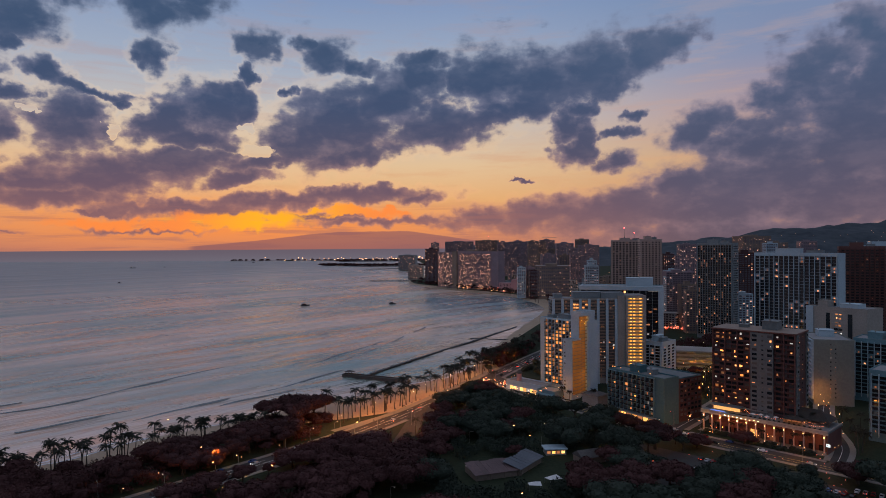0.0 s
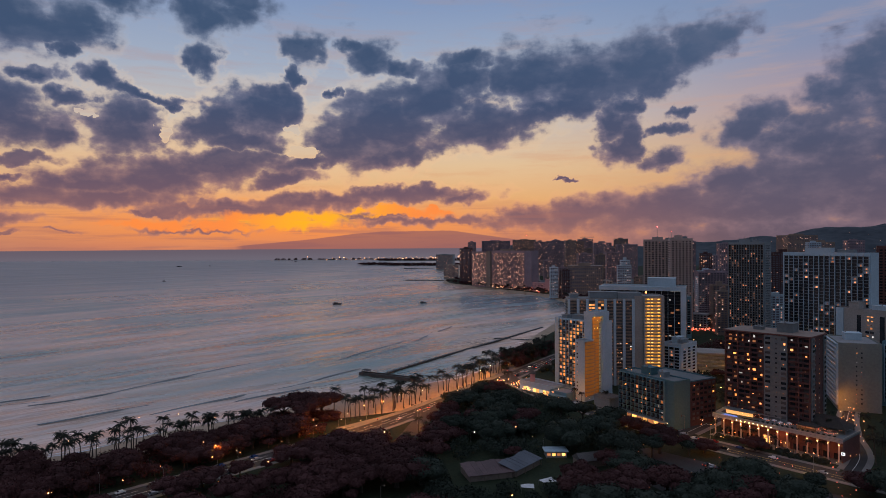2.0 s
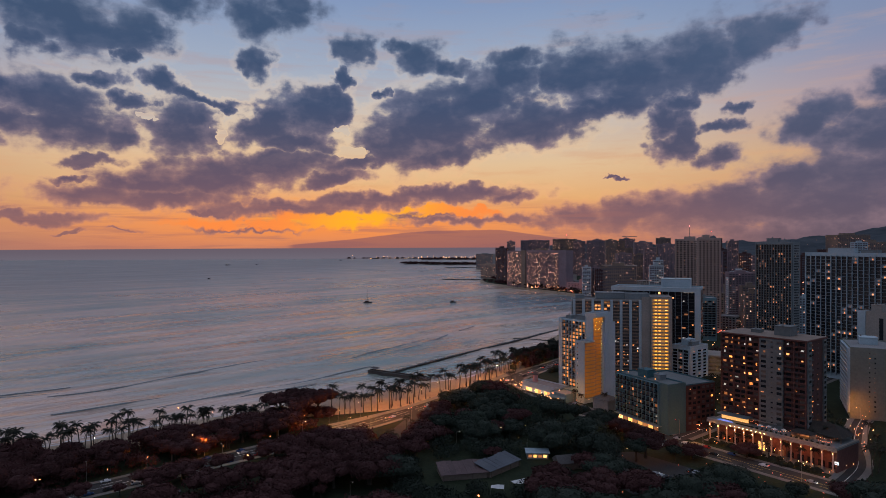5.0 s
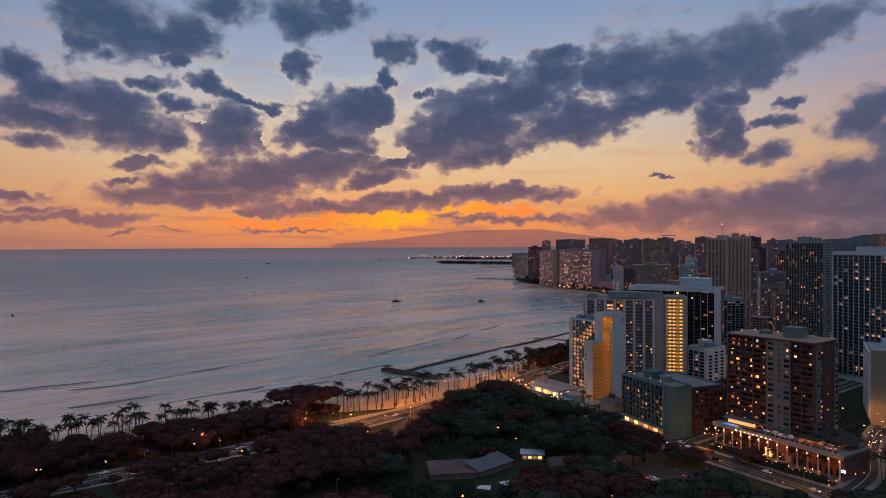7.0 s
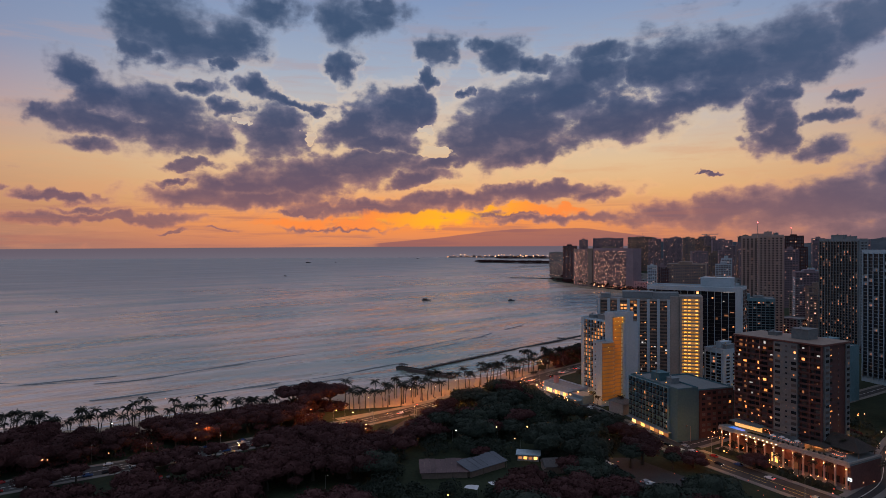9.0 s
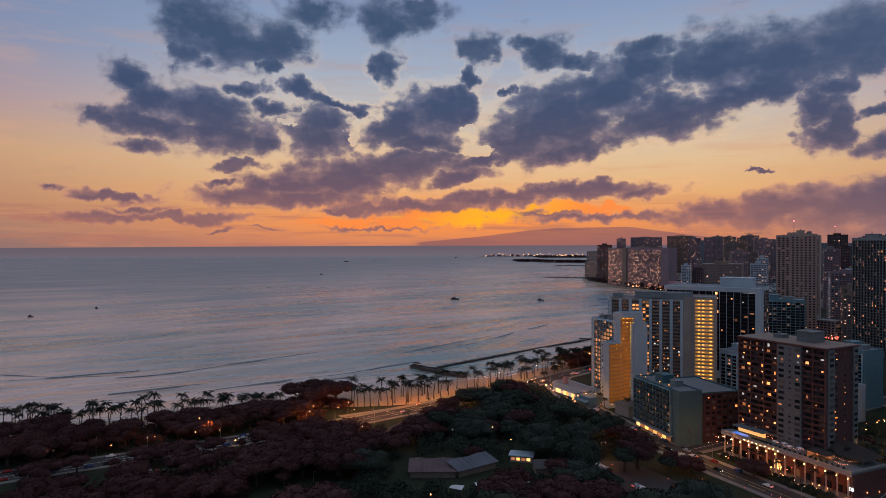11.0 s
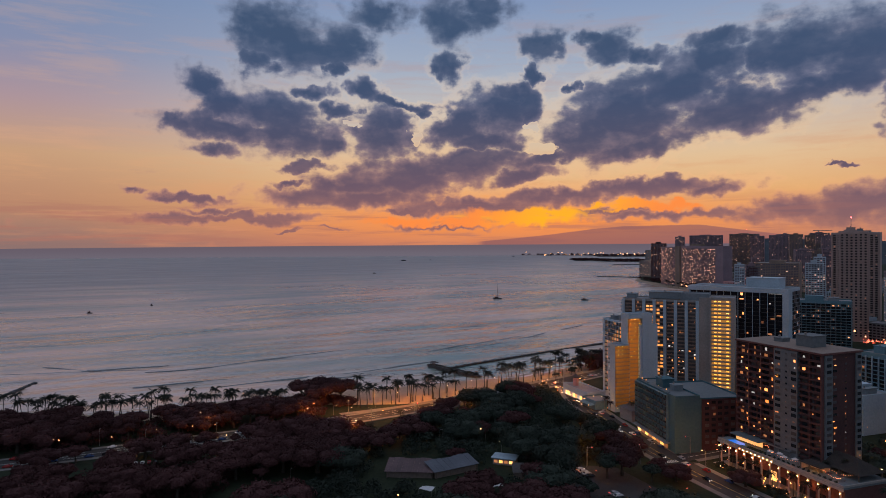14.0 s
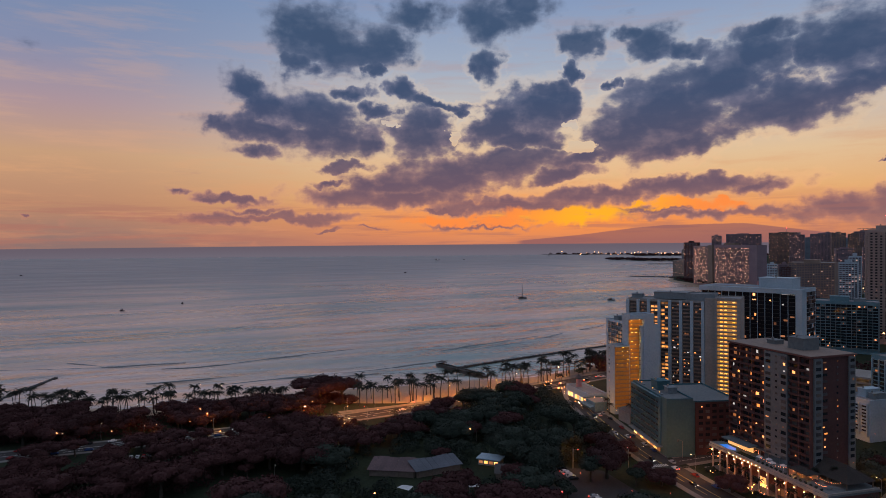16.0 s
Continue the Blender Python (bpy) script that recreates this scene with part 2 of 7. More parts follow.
# long low bars of haze over the horizon
bars = wsmooth(wnoise(wvec("ADD", wvec("MULTIPLY", PLACE, (0.085, 1.3, 1)), (3, 0, 0)), 1.0, 6.0, 0.6), 0.47, 0.62)
low = wmath("SUBTRACT", 1.0, wsmooth(EL, 1.8, 4.5))
sky = wmix(wmath("MULTIPLY", wmath("MULTIPLY", bars, low), wmath("MULTIPLY", wmath("SUBTRACT", 1.0, wsmooth(AZ, 0.0, 14.0)), 0.55)), sky, wramp(UP, heights((0, (178, 116, 100)), (2.5, (172, 112, 100)), (6, (158, 116, 112)))))

# the brightest slits of afterglow under and between the low clouds
ember = wmath("MULTIPLY", wsmooth(wmath("SUBTRACT", 1.0, wmath("SQRT", wmath("MINIMUM", span(-16.6, 2.2, 7.4, 0.95, 2), wmath("MINIMUM", span(-21.5, 1.75, 10.5, 0.6, 0), wmath("MINIMUM", span(-8.0, 3.1, 4.0, 0.55, 4), span(-4.0, 2.9, 3.2, 0.5, -6)))))), 0.0, 0.42), wsmooth(puffs, 0.36, 0.50))
sky = wmix(wmath("MULTIPLY", ember, 0.95), sky, wmix(wsmooth(from_sun, 1.0, 9.0), (1.1, 0.46, 0.02, 1), (1.0, 0.27, 0.06, 1)))
# the far mountain range across the bay, and the hazy sea beyond it
rise = wramp(wmath("DIVIDE", wmath("ADD", AZ, 30.0), 60.0, clamp=True),
             [(0.0, (0, 0, 0, 1)), (0.155, (0, 0, 0, 1)), (0.25, (0.38, 0.38, 0.38, 1)), (0.33, (0.82, 0.82, 0.82, 1)), (0.37, (0.96, 0.96, 0.96, 1)), (0.47, (1.0, 1.0, 1.0, 1)), (0.62, (0.0, 0.0, 0.0, 1))])
rise_fac = wmath("ADD", wmath("MULTIPLY", rise, 1.25), wmath("MULTIPLY", rise, wmath("MULTIPLY", wnoise(wvec("MULTIPLY", PLACE, (1, 0, 0)), 0.9, 3.0), 0.12)))
sky = wmix(wmath("MULTIPLY", wmath("MULTIPLY", wsmooth(wmath("SUBTRACT", rise_fac, EL), 0.02, 0.12), wsmooth(rise, 0.0, 0.06)), 0.66), sky, srgb(128, 86, 96))
sea_line = wsmooth(EL, -0.36, -0.30)
far_sea = wmix(wsmooth(EL, -1.35, -0.4), srgb(110, 104, 116), srgb(104, 94, 106))
sky = wmix(sea_line, far_sea, sky)
back = wn("ShaderNodeBackground")
feed(back.inputs[0], sky)
back.inputs[1].default_value = 1.0
feed(wn("ShaderNodeOutputWorld").inputs[0], back.outputs[0])



# ---- materials ----
def material(name, dark, light, rough=0.8, grain=0.6, blotch=0.05, bump=0.15, metal=0.0, piece=0.0, spec=0.5):
    """A surface between two colours: coarse blotches, fine grain with relief, and a change from piece to piece."""
    m = bpy.data.materials.new(name)
    m.use_nodes = True
    nt = m.node_tree
    shader = nt.nodes["Principled BSDF"]
    coord = nt.nodes.new("ShaderNodeTexCoord")
    big, small = nt.nodes.new("ShaderNodeTexNoise"), nt.nodes.new("ShaderNodeTexNoise")
    for node, scale, detail in ((big, blotch, 4), (small, grain, 5)):
        nt.links.new(coord.outputs["Object"], node.inputs["Vector"])
        node.inputs["Scale"].default_value, node.inputs["Detail"].default_value = scale, detail
    add = nt.nodes.new("ShaderNodeMath")
    add.operation = "ADD"
    nt.links.new(big.outputs[0], add.inputs[0])
    nt.links.new(small.outputs[0], add.inputs[1])
    span = nt.nodes.new("ShaderNodeMapRange")
    nt.links.new(add.outputs[0], span.inputs[0])
    span.inputs[1].default_value, span.inputs[2].default_value = 0.65, 1.35
    mix = nt.nodes.new("ShaderNodeMix")
    mix.data_type = "RGBA"
    nt.links.new(span.outputs[0], mix.inputs[0])
    mix.inputs[6].default_value, mix.inputs[7].default_value = (*dark, 1), (*light, 1)
    colour = mix.outputs[2]
    if piece:
        info = nt.nodes.new("ShaderNodeObjectInfo")
        tone = nt.nodes.new("ShaderNodeMapRange")
        nt.links.new(info.outputs["Random"], tone.inputs[0])
        tone.inputs[3].default_value, tone.inputs[4].default_value = 1 - piece, 1 + piece
        scale = nt.nodes.new("ShaderNodeVectorMath")
        scale.operation = "SCALE"
        nt.links.new(colour, scale.inputs[0])
        nt.links.new(tone.outputs[0], scale.inputs["Scale"])
        colour = scale.outputs[0]
    nt.links.new(colour, shader.inputs["Base Color"])
    shader.inputs["Roughness"].default_value, shader.inputs["Metallic"].default_value = rough, metal
    shader.inputs["Specular IOR Level"].default_value = spec
    if bump:
        relief = nt.nodes.new("ShaderNodeBump")
        relief.inputs["Strength"].default_value, relief.inputs["Distance"].default_value = bump, 0.2
        nt.links.new(small.outputs[0], relief.inputs["Height"])
        nt.links.new(relief.outputs[0], shader.inputs["Normal"])
    return m


def glowing(name, colour, strength, spread=0.5, island=False):
    """Something that gives off light; every lamp or room is a little brighter or warmer than the next."""
    m = bpy.data.materials.new(name)
    m.use_nodes = True
    nt = m.node_tree
    shader = nt.nodes["Principled BSDF"]
    shader.inputs["Base Color"].default_value = (0.05, 0.05, 0.05, 1)
    shader.inputs["Roughness"].default_value = 0.3
    source = nt.nodes.new("ShaderNodeNewGeometry") if island else nt.nodes.new("ShaderNodeObjectInfo")
    chance = source.outputs["Random Per Island" if island else "Random"]
    level = nt.nodes.new("ShaderNodeMapRange")
    nt.links.new(chance, level.inputs[0])
    level.inputs[3].default_value, level.inputs[4].default_value = strength * (1 - spread), strength * (1 + spread)
    nt.links.new(level.outputs[0], shader.inputs["Emission Strength"])
    white = nt.nodes.new("ShaderNodeMath")
    white.operation = "PINGPONG"
    white.inputs[1].default_value = 0.11
    nt.links.new(chance, white.inputs[0])
    tint = nt.nodes.new("ShaderNodeMix")
    tint.data_type = "RGBA"
    nt.links.new(white.outputs[0], tint.inputs[0])
    tint.inputs[6].default_value, tint.inputs[7].default_value = (*colour, 1), (1.0, 0.9, 0.75, 1) if spread else (*colour, 1)
    nt.links.new(tint.outputs[2], shader.inputs["Emission Color"])
    return m


M_WHITE = material("white_painted_concrete", (0.29, 0.38, 0.43), (0.43, 0.53, 0.585), 0.75, 0.9, 0.06, 0.1)
M_GREY = material("grey_concrete", (0.14, 0.165, 0.175), (0.22, 0.25, 0.26), 0.85, 0.8, 0.05, 0.15)
M_BEIGE = material("beige_concrete", (0.235, 0.215, 0.19), (0.36, 0.325, 0.29), 0.85, 0.8, 0.05, 0.15)
M_TAN = material("tan_concrete", (0.17, 0.125, 0.1), (0.27, 0.2, 0.155), 0.85, 0.8, 0.05, 0.15)
# amber lamplight put into the colour of the gallery back wall
M_LAMPLIT = material("lamplight_tinted_wall", (0.30, 0.16, 0.04), (0.42, 0.24, 0.07), 0.8, 0.8, 0.05, 0.1)
M_DUN = material("dun_green_concrete", (0.15, 0.165, 0.145), (0.22, 0.235, 0.205), 0.85, 0.8, 0.05, 0.15)
M_SAND_WALL = material("warm_sand_concrete", (0.34, 0.25, 0.215), (0.47, 0.355, 0.305), 0.85, 0.8, 0.05, 0.15)
M_BROWN = material("dark_brown_concrete", (0.048, 0.020, 0.019), (0.085, 0.036, 0.034), 0.8, 0.8, 0.06, 0.15)
M_RED = material("red_brown_concrete", (0.095, 0.035, 0.03), (0.15, 0.062, 0.052), 0.8, 0.8, 0.06, 0.15)
M_TEAL = material("pale_teal_painted_wall", (0.08, 0.17, 0.2), (0.14, 0.25, 0.285), 0.8, 0.8, 0.06, 0.1)
M_DUSK = material("dull_blue_green_wall", (0.03, 0.095, 0.115), (0.06, 0.145, 0.165), 0.8, 0.8, 0.06, 0.1)
M_DIM = material("dull_grey_concrete", (0.1, 0.115, 0.12), (0.165, 0.18, 0.18), 0.85, 0.8, 0.05, 0.15)
# bluish tint puts the distance haze into the slope's colour
M_HILL = material("haze_tinted_wooded_slope", (0.03, 0.04, 0.05), (0.075, 0.085, 0.095), 0.95, 0.02, 0.004, 0.3, spec=0.1)
M_PINK = material("pink_stucco", (0.42, 0.22, 0.22), (0.55, 0.30, 0.29), 0.85, 0.7, 0.05, 0.1)
M_ROOF = material("gravel_roof", (0.17, 0.17, 0.18), (0.28, 0.275, 0.27), 0.9, 1.6, 0.08, 0.3)
M_TILE = material("dark_roof_shingle", (0.05, 0.045, 0.045), (0.11, 0.10, 0.095), 0.85, 1.2, 0.1, 0.3, piece=0.15)
M_RUST = material("rusty_red_roof_sheet", (0.055, 0.030, 0.032), (0.11, 0.062, 0.06), 0.7, 1.0, 0.1, 0.2, piece=0.2)
M_SLATE = material("slate_roof_sheet", (0.035, 0.045, 0.06), (0.08, 0.09, 0.11), 0.6, 1.0, 0.1, 0.2, piece=0.1)
M_GLASS = material("dark_window_glass", (0.012, 0.016, 0.02), (0.03, 0.035, 0.04), 0.10, 0.3, 0.1, 0.0, piece=0.3)
M_BLACK = material("black_curtain_wall_glass", (0.006, 0.007, 0.01), (0.014, 0.015, 0.02), 0.3, 0.3, 0.1, 0.0, piece=0.3, spec=0.2)
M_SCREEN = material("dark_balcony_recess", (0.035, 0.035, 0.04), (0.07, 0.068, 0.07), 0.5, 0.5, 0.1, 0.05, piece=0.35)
M_CURTAIN = material("curtained_window", (0.05, 0.045, 0.042), (0.1, 0.09, 0.08), 0.6, 2.0, 0.3, 0.1, piece=0.35)
M_RAIL = material("dark_metal_railing", (0.05, 0.05, 0.05), (0.09, 0.09, 0.09), 0.45, 2.0, 0.2, 0.05, 0.6)
M_METAL = material("weathered_metal", (0.22, 0.22, 0.22), (0.34, 0.34, 0.33), 0.45, 2.0, 0.2, 0.08, 0.7)
M_ASPHALT = material("worn_asphalt", (0.030, 0.029, 0.029), (0.060, 0.057, 0.054), 0.9, 1.4, 0.08, 0.25, spec=0.2)
M_PAVE = material("concrete_pavement", (0.12, 0.11, 0.1), (0.2, 0.185, 0.165), 0.85, 1.2, 0.1, 0.2)
M_LINE = material("road_marking_paint", (0.5, 0.5, 0.48), (0.75, 0.74, 0.7), 0.6, 2.0, 0.4, 0.05)
M_YLINE = material("yellow_marking_paint", (0.5, 0.36, 0.06), (0.7, 0.5, 0.1), 0.6, 2.0, 0.4, 0.05)
M_GRASS = material("park_grass", (0.014, 0.022, 0.013), (0.034, 0.042, 0.023), 0.95, 0.6, 0.03, 0.4, spec=0.1)
M_SAND = material("beach_sand", (0.26, 0.19, 0.13), (0.38, 0.29, 0.21), 0.95, 0.5, 0.05, 0.3, spec=0.2)
M_ROCK = material("dark_wet_basalt", (0.02, 0.02, 0.02), (0.06, 0.055, 0.05), 0.6, 0.9, 0.2, 0.5, piece=0.3)
M_CONC = material("weathered_sea_wall", (0.035, 0.033, 0.032), (0.07, 0.065, 0.06), 0.8, 0.9, 0.1, 0.3)
M_LEAF = material("dark_tree_leaves", (0.050, 0.021, 0.021), (0.078, 0.035, 0.033), 0.8, 1.0, 0.15, 0.0, piece=0.2, spec=0.1)
M_LEAF_GREEN = material("dark_green_tree_leaves", (0.022, 0.032, 0.025), (0.042, 0.052, 0.038), 0.8, 1.0, 0.15, 0.0, piece=0.2, spec=0.1)
# distance haze put into the wall and window colours of the far city
M_HAZED = material("haze_tinted_concrete", (0.19, 0.14, 0.16), (0.27, 0.205, 0.225), 0.9, 0.8, 0.05, 0.1)
M_HAZEGLASS = material("haze_tinted_windows", (0.07, 0.06, 0.075), (0.12, 0.10, 0.12), 0.4, 0.3, 0.1, 0.0)
M_THATCH = material("dark_thatch", (0.02, 0.016, 0.014), (0.05, 0.038, 0.03), 0.95, 2.0, 0.3, 0.5)
M_FROND = material("palm_fronds", (0.014, 0.016, 0.012), (0.034, 0.036, 0.024), 0.75, 1.0, 0.2, 0.0, piece=0.3, spec=0.15)
M_BARK = material("bark", (0.03, 0.024, 0.018), (0.08, 0.065, 0.05), 0.95, 2.0, 0.3, 0.4)
M_CARS = [material(n, d, l, 0.25, 3.0, 0.5, 0.0) for n, d, l in (
    ("white_car_paint", (0.6, 0.6, 0.6), (0.72, 0.72, 0.72)), ("black_car_paint", (0.012, 0.012, 0.013), (0.02, 0.02, 0.02)),
    ("silver_car_paint", (0.3, 0.31, 0.33), (0.38, 0.39, 0.4)), ("red_car_paint", (0.25, 0.02, 0.02), (0.3, 0.03, 0.025)), ("blue_car_paint", (0.03, 0.06, 0.16), (0.04, 0.08, 0.2)))]
M_TYRE = material("tyre_rubber", (0.015, 0.015, 0.015), (0.025, 0.025, 0.025), 0.9)
M_CANVAS = material("white_canvas", (0.5, 0.5, 0.5), (0.68, 0.68, 0.68), 0.8, 1.0, 0.2, 0.1)
M_WOOD = material("weathered_timber", (0.10, 0.07, 0.05), (0.19, 0.14, 0.10), 0.8, 2.0, 0.2, 0.3)

G_WARM = glowing("warm_lit_room", (1.0, 0.30, 0.055), 1.5, 0.8)
G_DIM = glowing("dimly_lit_room", (1.0, 0.32, 0.09), 0.30, 0.7)
G_COOL = glowing("cool_lit_room", (0.9, 0.85, 0.8), 0.6, 0.6)
G_ROOMS = glowing("lit_rooms_far_off", (1.0, 0.29, 0.08), 0.95, 0.85, True)
G_GALLERY = glowing("yellow_gallery_lamp", (1.0, 0.42, 0.025), 26.0, 0.35)
G_PASSAGE = glowing("amber_passage_lamp", (1.0, 0.48, 0.04), 14.0, 0.35)
G_AMBER = glowing("amber_balcony_lamp", (1.0, 0.36, 0.03), 1.9, 0.3)
G_FAR = glowing("rooms_of_the_far_city", (1.0, 0.42, 0.24), 1.9, 0.8, True)
# glowing stand-in for the wall lit by the balcony lamps; no lamp itself
G_WALL_GLOW = glowing("amber_wall_glow", (1.0, 0.38, 0.04), 0.34, 0.25)
G_ORANGE = glowing("orange_lit_room", (1.0, 0.31, 0.04), 0.9, 0.85)
G_SODIUM = glowing("sodium_street_lamp", (1.0, 0.42, 0.08), 60.0, 0.3)
G_LAMPWHITE = glowing("white_street_lamp", (1.0, 0.85, 0.65), 30.0, 0.4)
G_RED = glowing("red_tail_light", (1.0, 0.03, 0.015), 12.0, 0.0)
G_HEAD = glowing("white_headlight", (1.0, 0.93, 0.8), 14.0, 0.0)
G_STRING = glowing("festoon_bulb", (1.0, 0.22, 0.07), 5.0, 0.6)
G_BEACON = glowing("red_beacon", (1.0, 0.05, 0.05), 14.0, 0.0)
G_POOL = glowing("lit_pool_water", (0.015, 0.20, 0.85), 0.85, 0.0)
G_LOBBY = glowing("lit_lobby", (1.0, 0.45, 0.10), 1.6, 0.5)
G_CITY = glowing("far_city_lamp", (1.0, 0.42, 0.16), 3.0, 0.85, True)
G_TRAFFIC = glowing("red_traffic_lamp", (1.0, 0.12, 0.05), 3.0, 0.7, True)
G_PARK = glowing("small_park_lamp", (1.0, 0.26, 0.06), 12.0, 0.8, True)
G_COLUMN = glowing("amber_uplight", (1.0, 0.42, 0.10), 26.0, 0.3)
G_SIGN = glowing("white_lit_sign", (0.85, 0.95, 1.0), 1.6, 0.0)


def water_material(name, murk, clear, deep, ior):
    """Sea: swell, chop and ripples; wind patches change gloss, reef patches and painted sunset streaks its colour."""
    m = bpy.data.materials.new(name)
    m.use_nodes = True
    nt = m.node_tree
    shader = nt.nodes["Principled BSDF"]
    shader.inputs["IOR"].default_value = ior
    coord = nt.nodes.new("ShaderNodeTexCoord")

    def waves(turn, stretch, scale, detail):
        place, wave = nt.nodes.new("ShaderNodeMapping"), nt.nodes.new("ShaderNodeTexNoise")
        place.vector_type = "TEXTURE"
        place.inputs["Rotation"].default_value, place.inputs["Scale"].default_value = (0, 0, radians(turn)), stretch
        nt.links.new(coord.outputs["Object"], place.inputs["Vector"])
        nt.links.new(place.outputs[0], wave.inputs["Vector"])
        wave.inputs["Scale"].default_value, wave.inputs["Detail"].default_value = scale, detail
        return wave.outputs[0]

    last = None
    for turn, stretch, scale, detail, strength, metres in ((50, (5, 1, 1), 0.03, 4, 0.85, 12.0), (44, (3, 1, 1), 0.13, 4, 0.7, 2.6), (54, (2.5, 1, 1), 0.8, 4, 0.5, 0.45)):
        bump = nt.nodes.new("ShaderNodeBump")
        nt.links.new(waves(turn, stretch, scale, detail), bump.inputs["Height"])
        bump.inputs["Strength"].default_value, bump.inputs["Distance"].default_value = strength, metres
        if last:
            nt.links.new(last.outputs[0], bump.inputs["Normal"])
        last = bump
    nt.links.new(last.outputs[0], shader.inputs["Normal"])
    span = nt.nodes.new("ShaderNodeMapRange")
    nt.links.new(waves(42, (3.5, 1, 1), 0.011, 5), span.inputs[0])
    span.inputs[1].default_value, span.inputs[2].default_value, span.inputs[3].default_value, span.inputs[4].default_value = 0.36, 0.64, 0.14, 0.34
    rough = span.outputs[0]
    # teal reef patches and warm streaks that put the mirrored sunset into the colour
    def ranged(value, low, high, top=1.0):
        node = nt.nodes.new("ShaderNodeMapRange")
        nt.links.new(value, node.inputs[0])
        node.inputs[1].default_value, node.inputs[2].default_value, node.inputs[4].default_value = low, high, top
        return node.outputs[0]

    def blend(factor, one, two):
        node = nt.nodes.new("ShaderNodeMix")
        node.data_type = "RGBA"
        nt.links.new(factor, node.inputs[0])
        for socket, value in ((node.inputs[6], one), (node.inputs[7], two)):
            if isinstance(value, tuple):
                socket.default_value = (*value, 1)
            else:
                nt.links.new(value, socket)
        return node.outputs[2]

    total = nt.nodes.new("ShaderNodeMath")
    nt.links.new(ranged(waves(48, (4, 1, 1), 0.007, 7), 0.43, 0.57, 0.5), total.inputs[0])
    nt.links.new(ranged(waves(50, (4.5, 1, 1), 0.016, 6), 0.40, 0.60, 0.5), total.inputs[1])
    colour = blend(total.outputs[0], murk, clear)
    # painted teal patch for the cloud bank and hills mirrored in the bay's bend
    away = nt.nodes.new("ShaderNodeVectorMath")
    away.operation = "DISTANCE"
    nt.links.new(coord.outputs["Object"], away.inputs[0])
    away.inputs[1].default_value = (120, 1310, 0)
    colour = blend(ranged(away.outputs["Value"], 230, 90, 0.85), colour, (0.03, 0.11, 0.14))
    # the base colour darkens by position towards the open sea
    seaward = nt.nodes.new("ShaderNodeVectorMath")
    seaward.operation = "DOT_PRODUCT"
    nt.links.new(coord.outputs["Object"], seaward.inputs[0])
    seaward.inputs[1].default_value = (-0.97, 0.25, 0)
    colour = blend(ranged(seaward.outputs["Value"], 420, 1700, 0.88), colour, deep)
    nt.links.new(colour, shader.inputs["Base Color"])
    # roughness raised with distance out, to dim the low sky's reflection
    far_dulling = nt.nodes.new("ShaderNodeMath")
    nt.links.new(rough, far_dulling.inputs[0])
    nt.links.new(ranged(seaward.outputs["Value"], 500, 2200, 0.30), far_dulling.inputs[1])
    nt.links.new(far_dulling.outputs[0], shader.inputs["Roughness"])
    return m


# darker copy of the sea colours, for wave faces that mirror less sky
M_WAVE_DARK = water_material("darkened_wave_water", (0.06, 0.085, 0.085), (0.10, 0.11, 0.11), (0.05, 0.06, 0.07), 1.8)
# the second colour is the warm tint painted for the reflected sunset
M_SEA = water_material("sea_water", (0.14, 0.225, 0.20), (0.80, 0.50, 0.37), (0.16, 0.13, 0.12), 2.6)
M_FOAM = material("sea_foam", (0.35, 0.36, 0.38), (0.55, 0.56, 0.58), 0.8, 1.2, 0.2, 0.3)



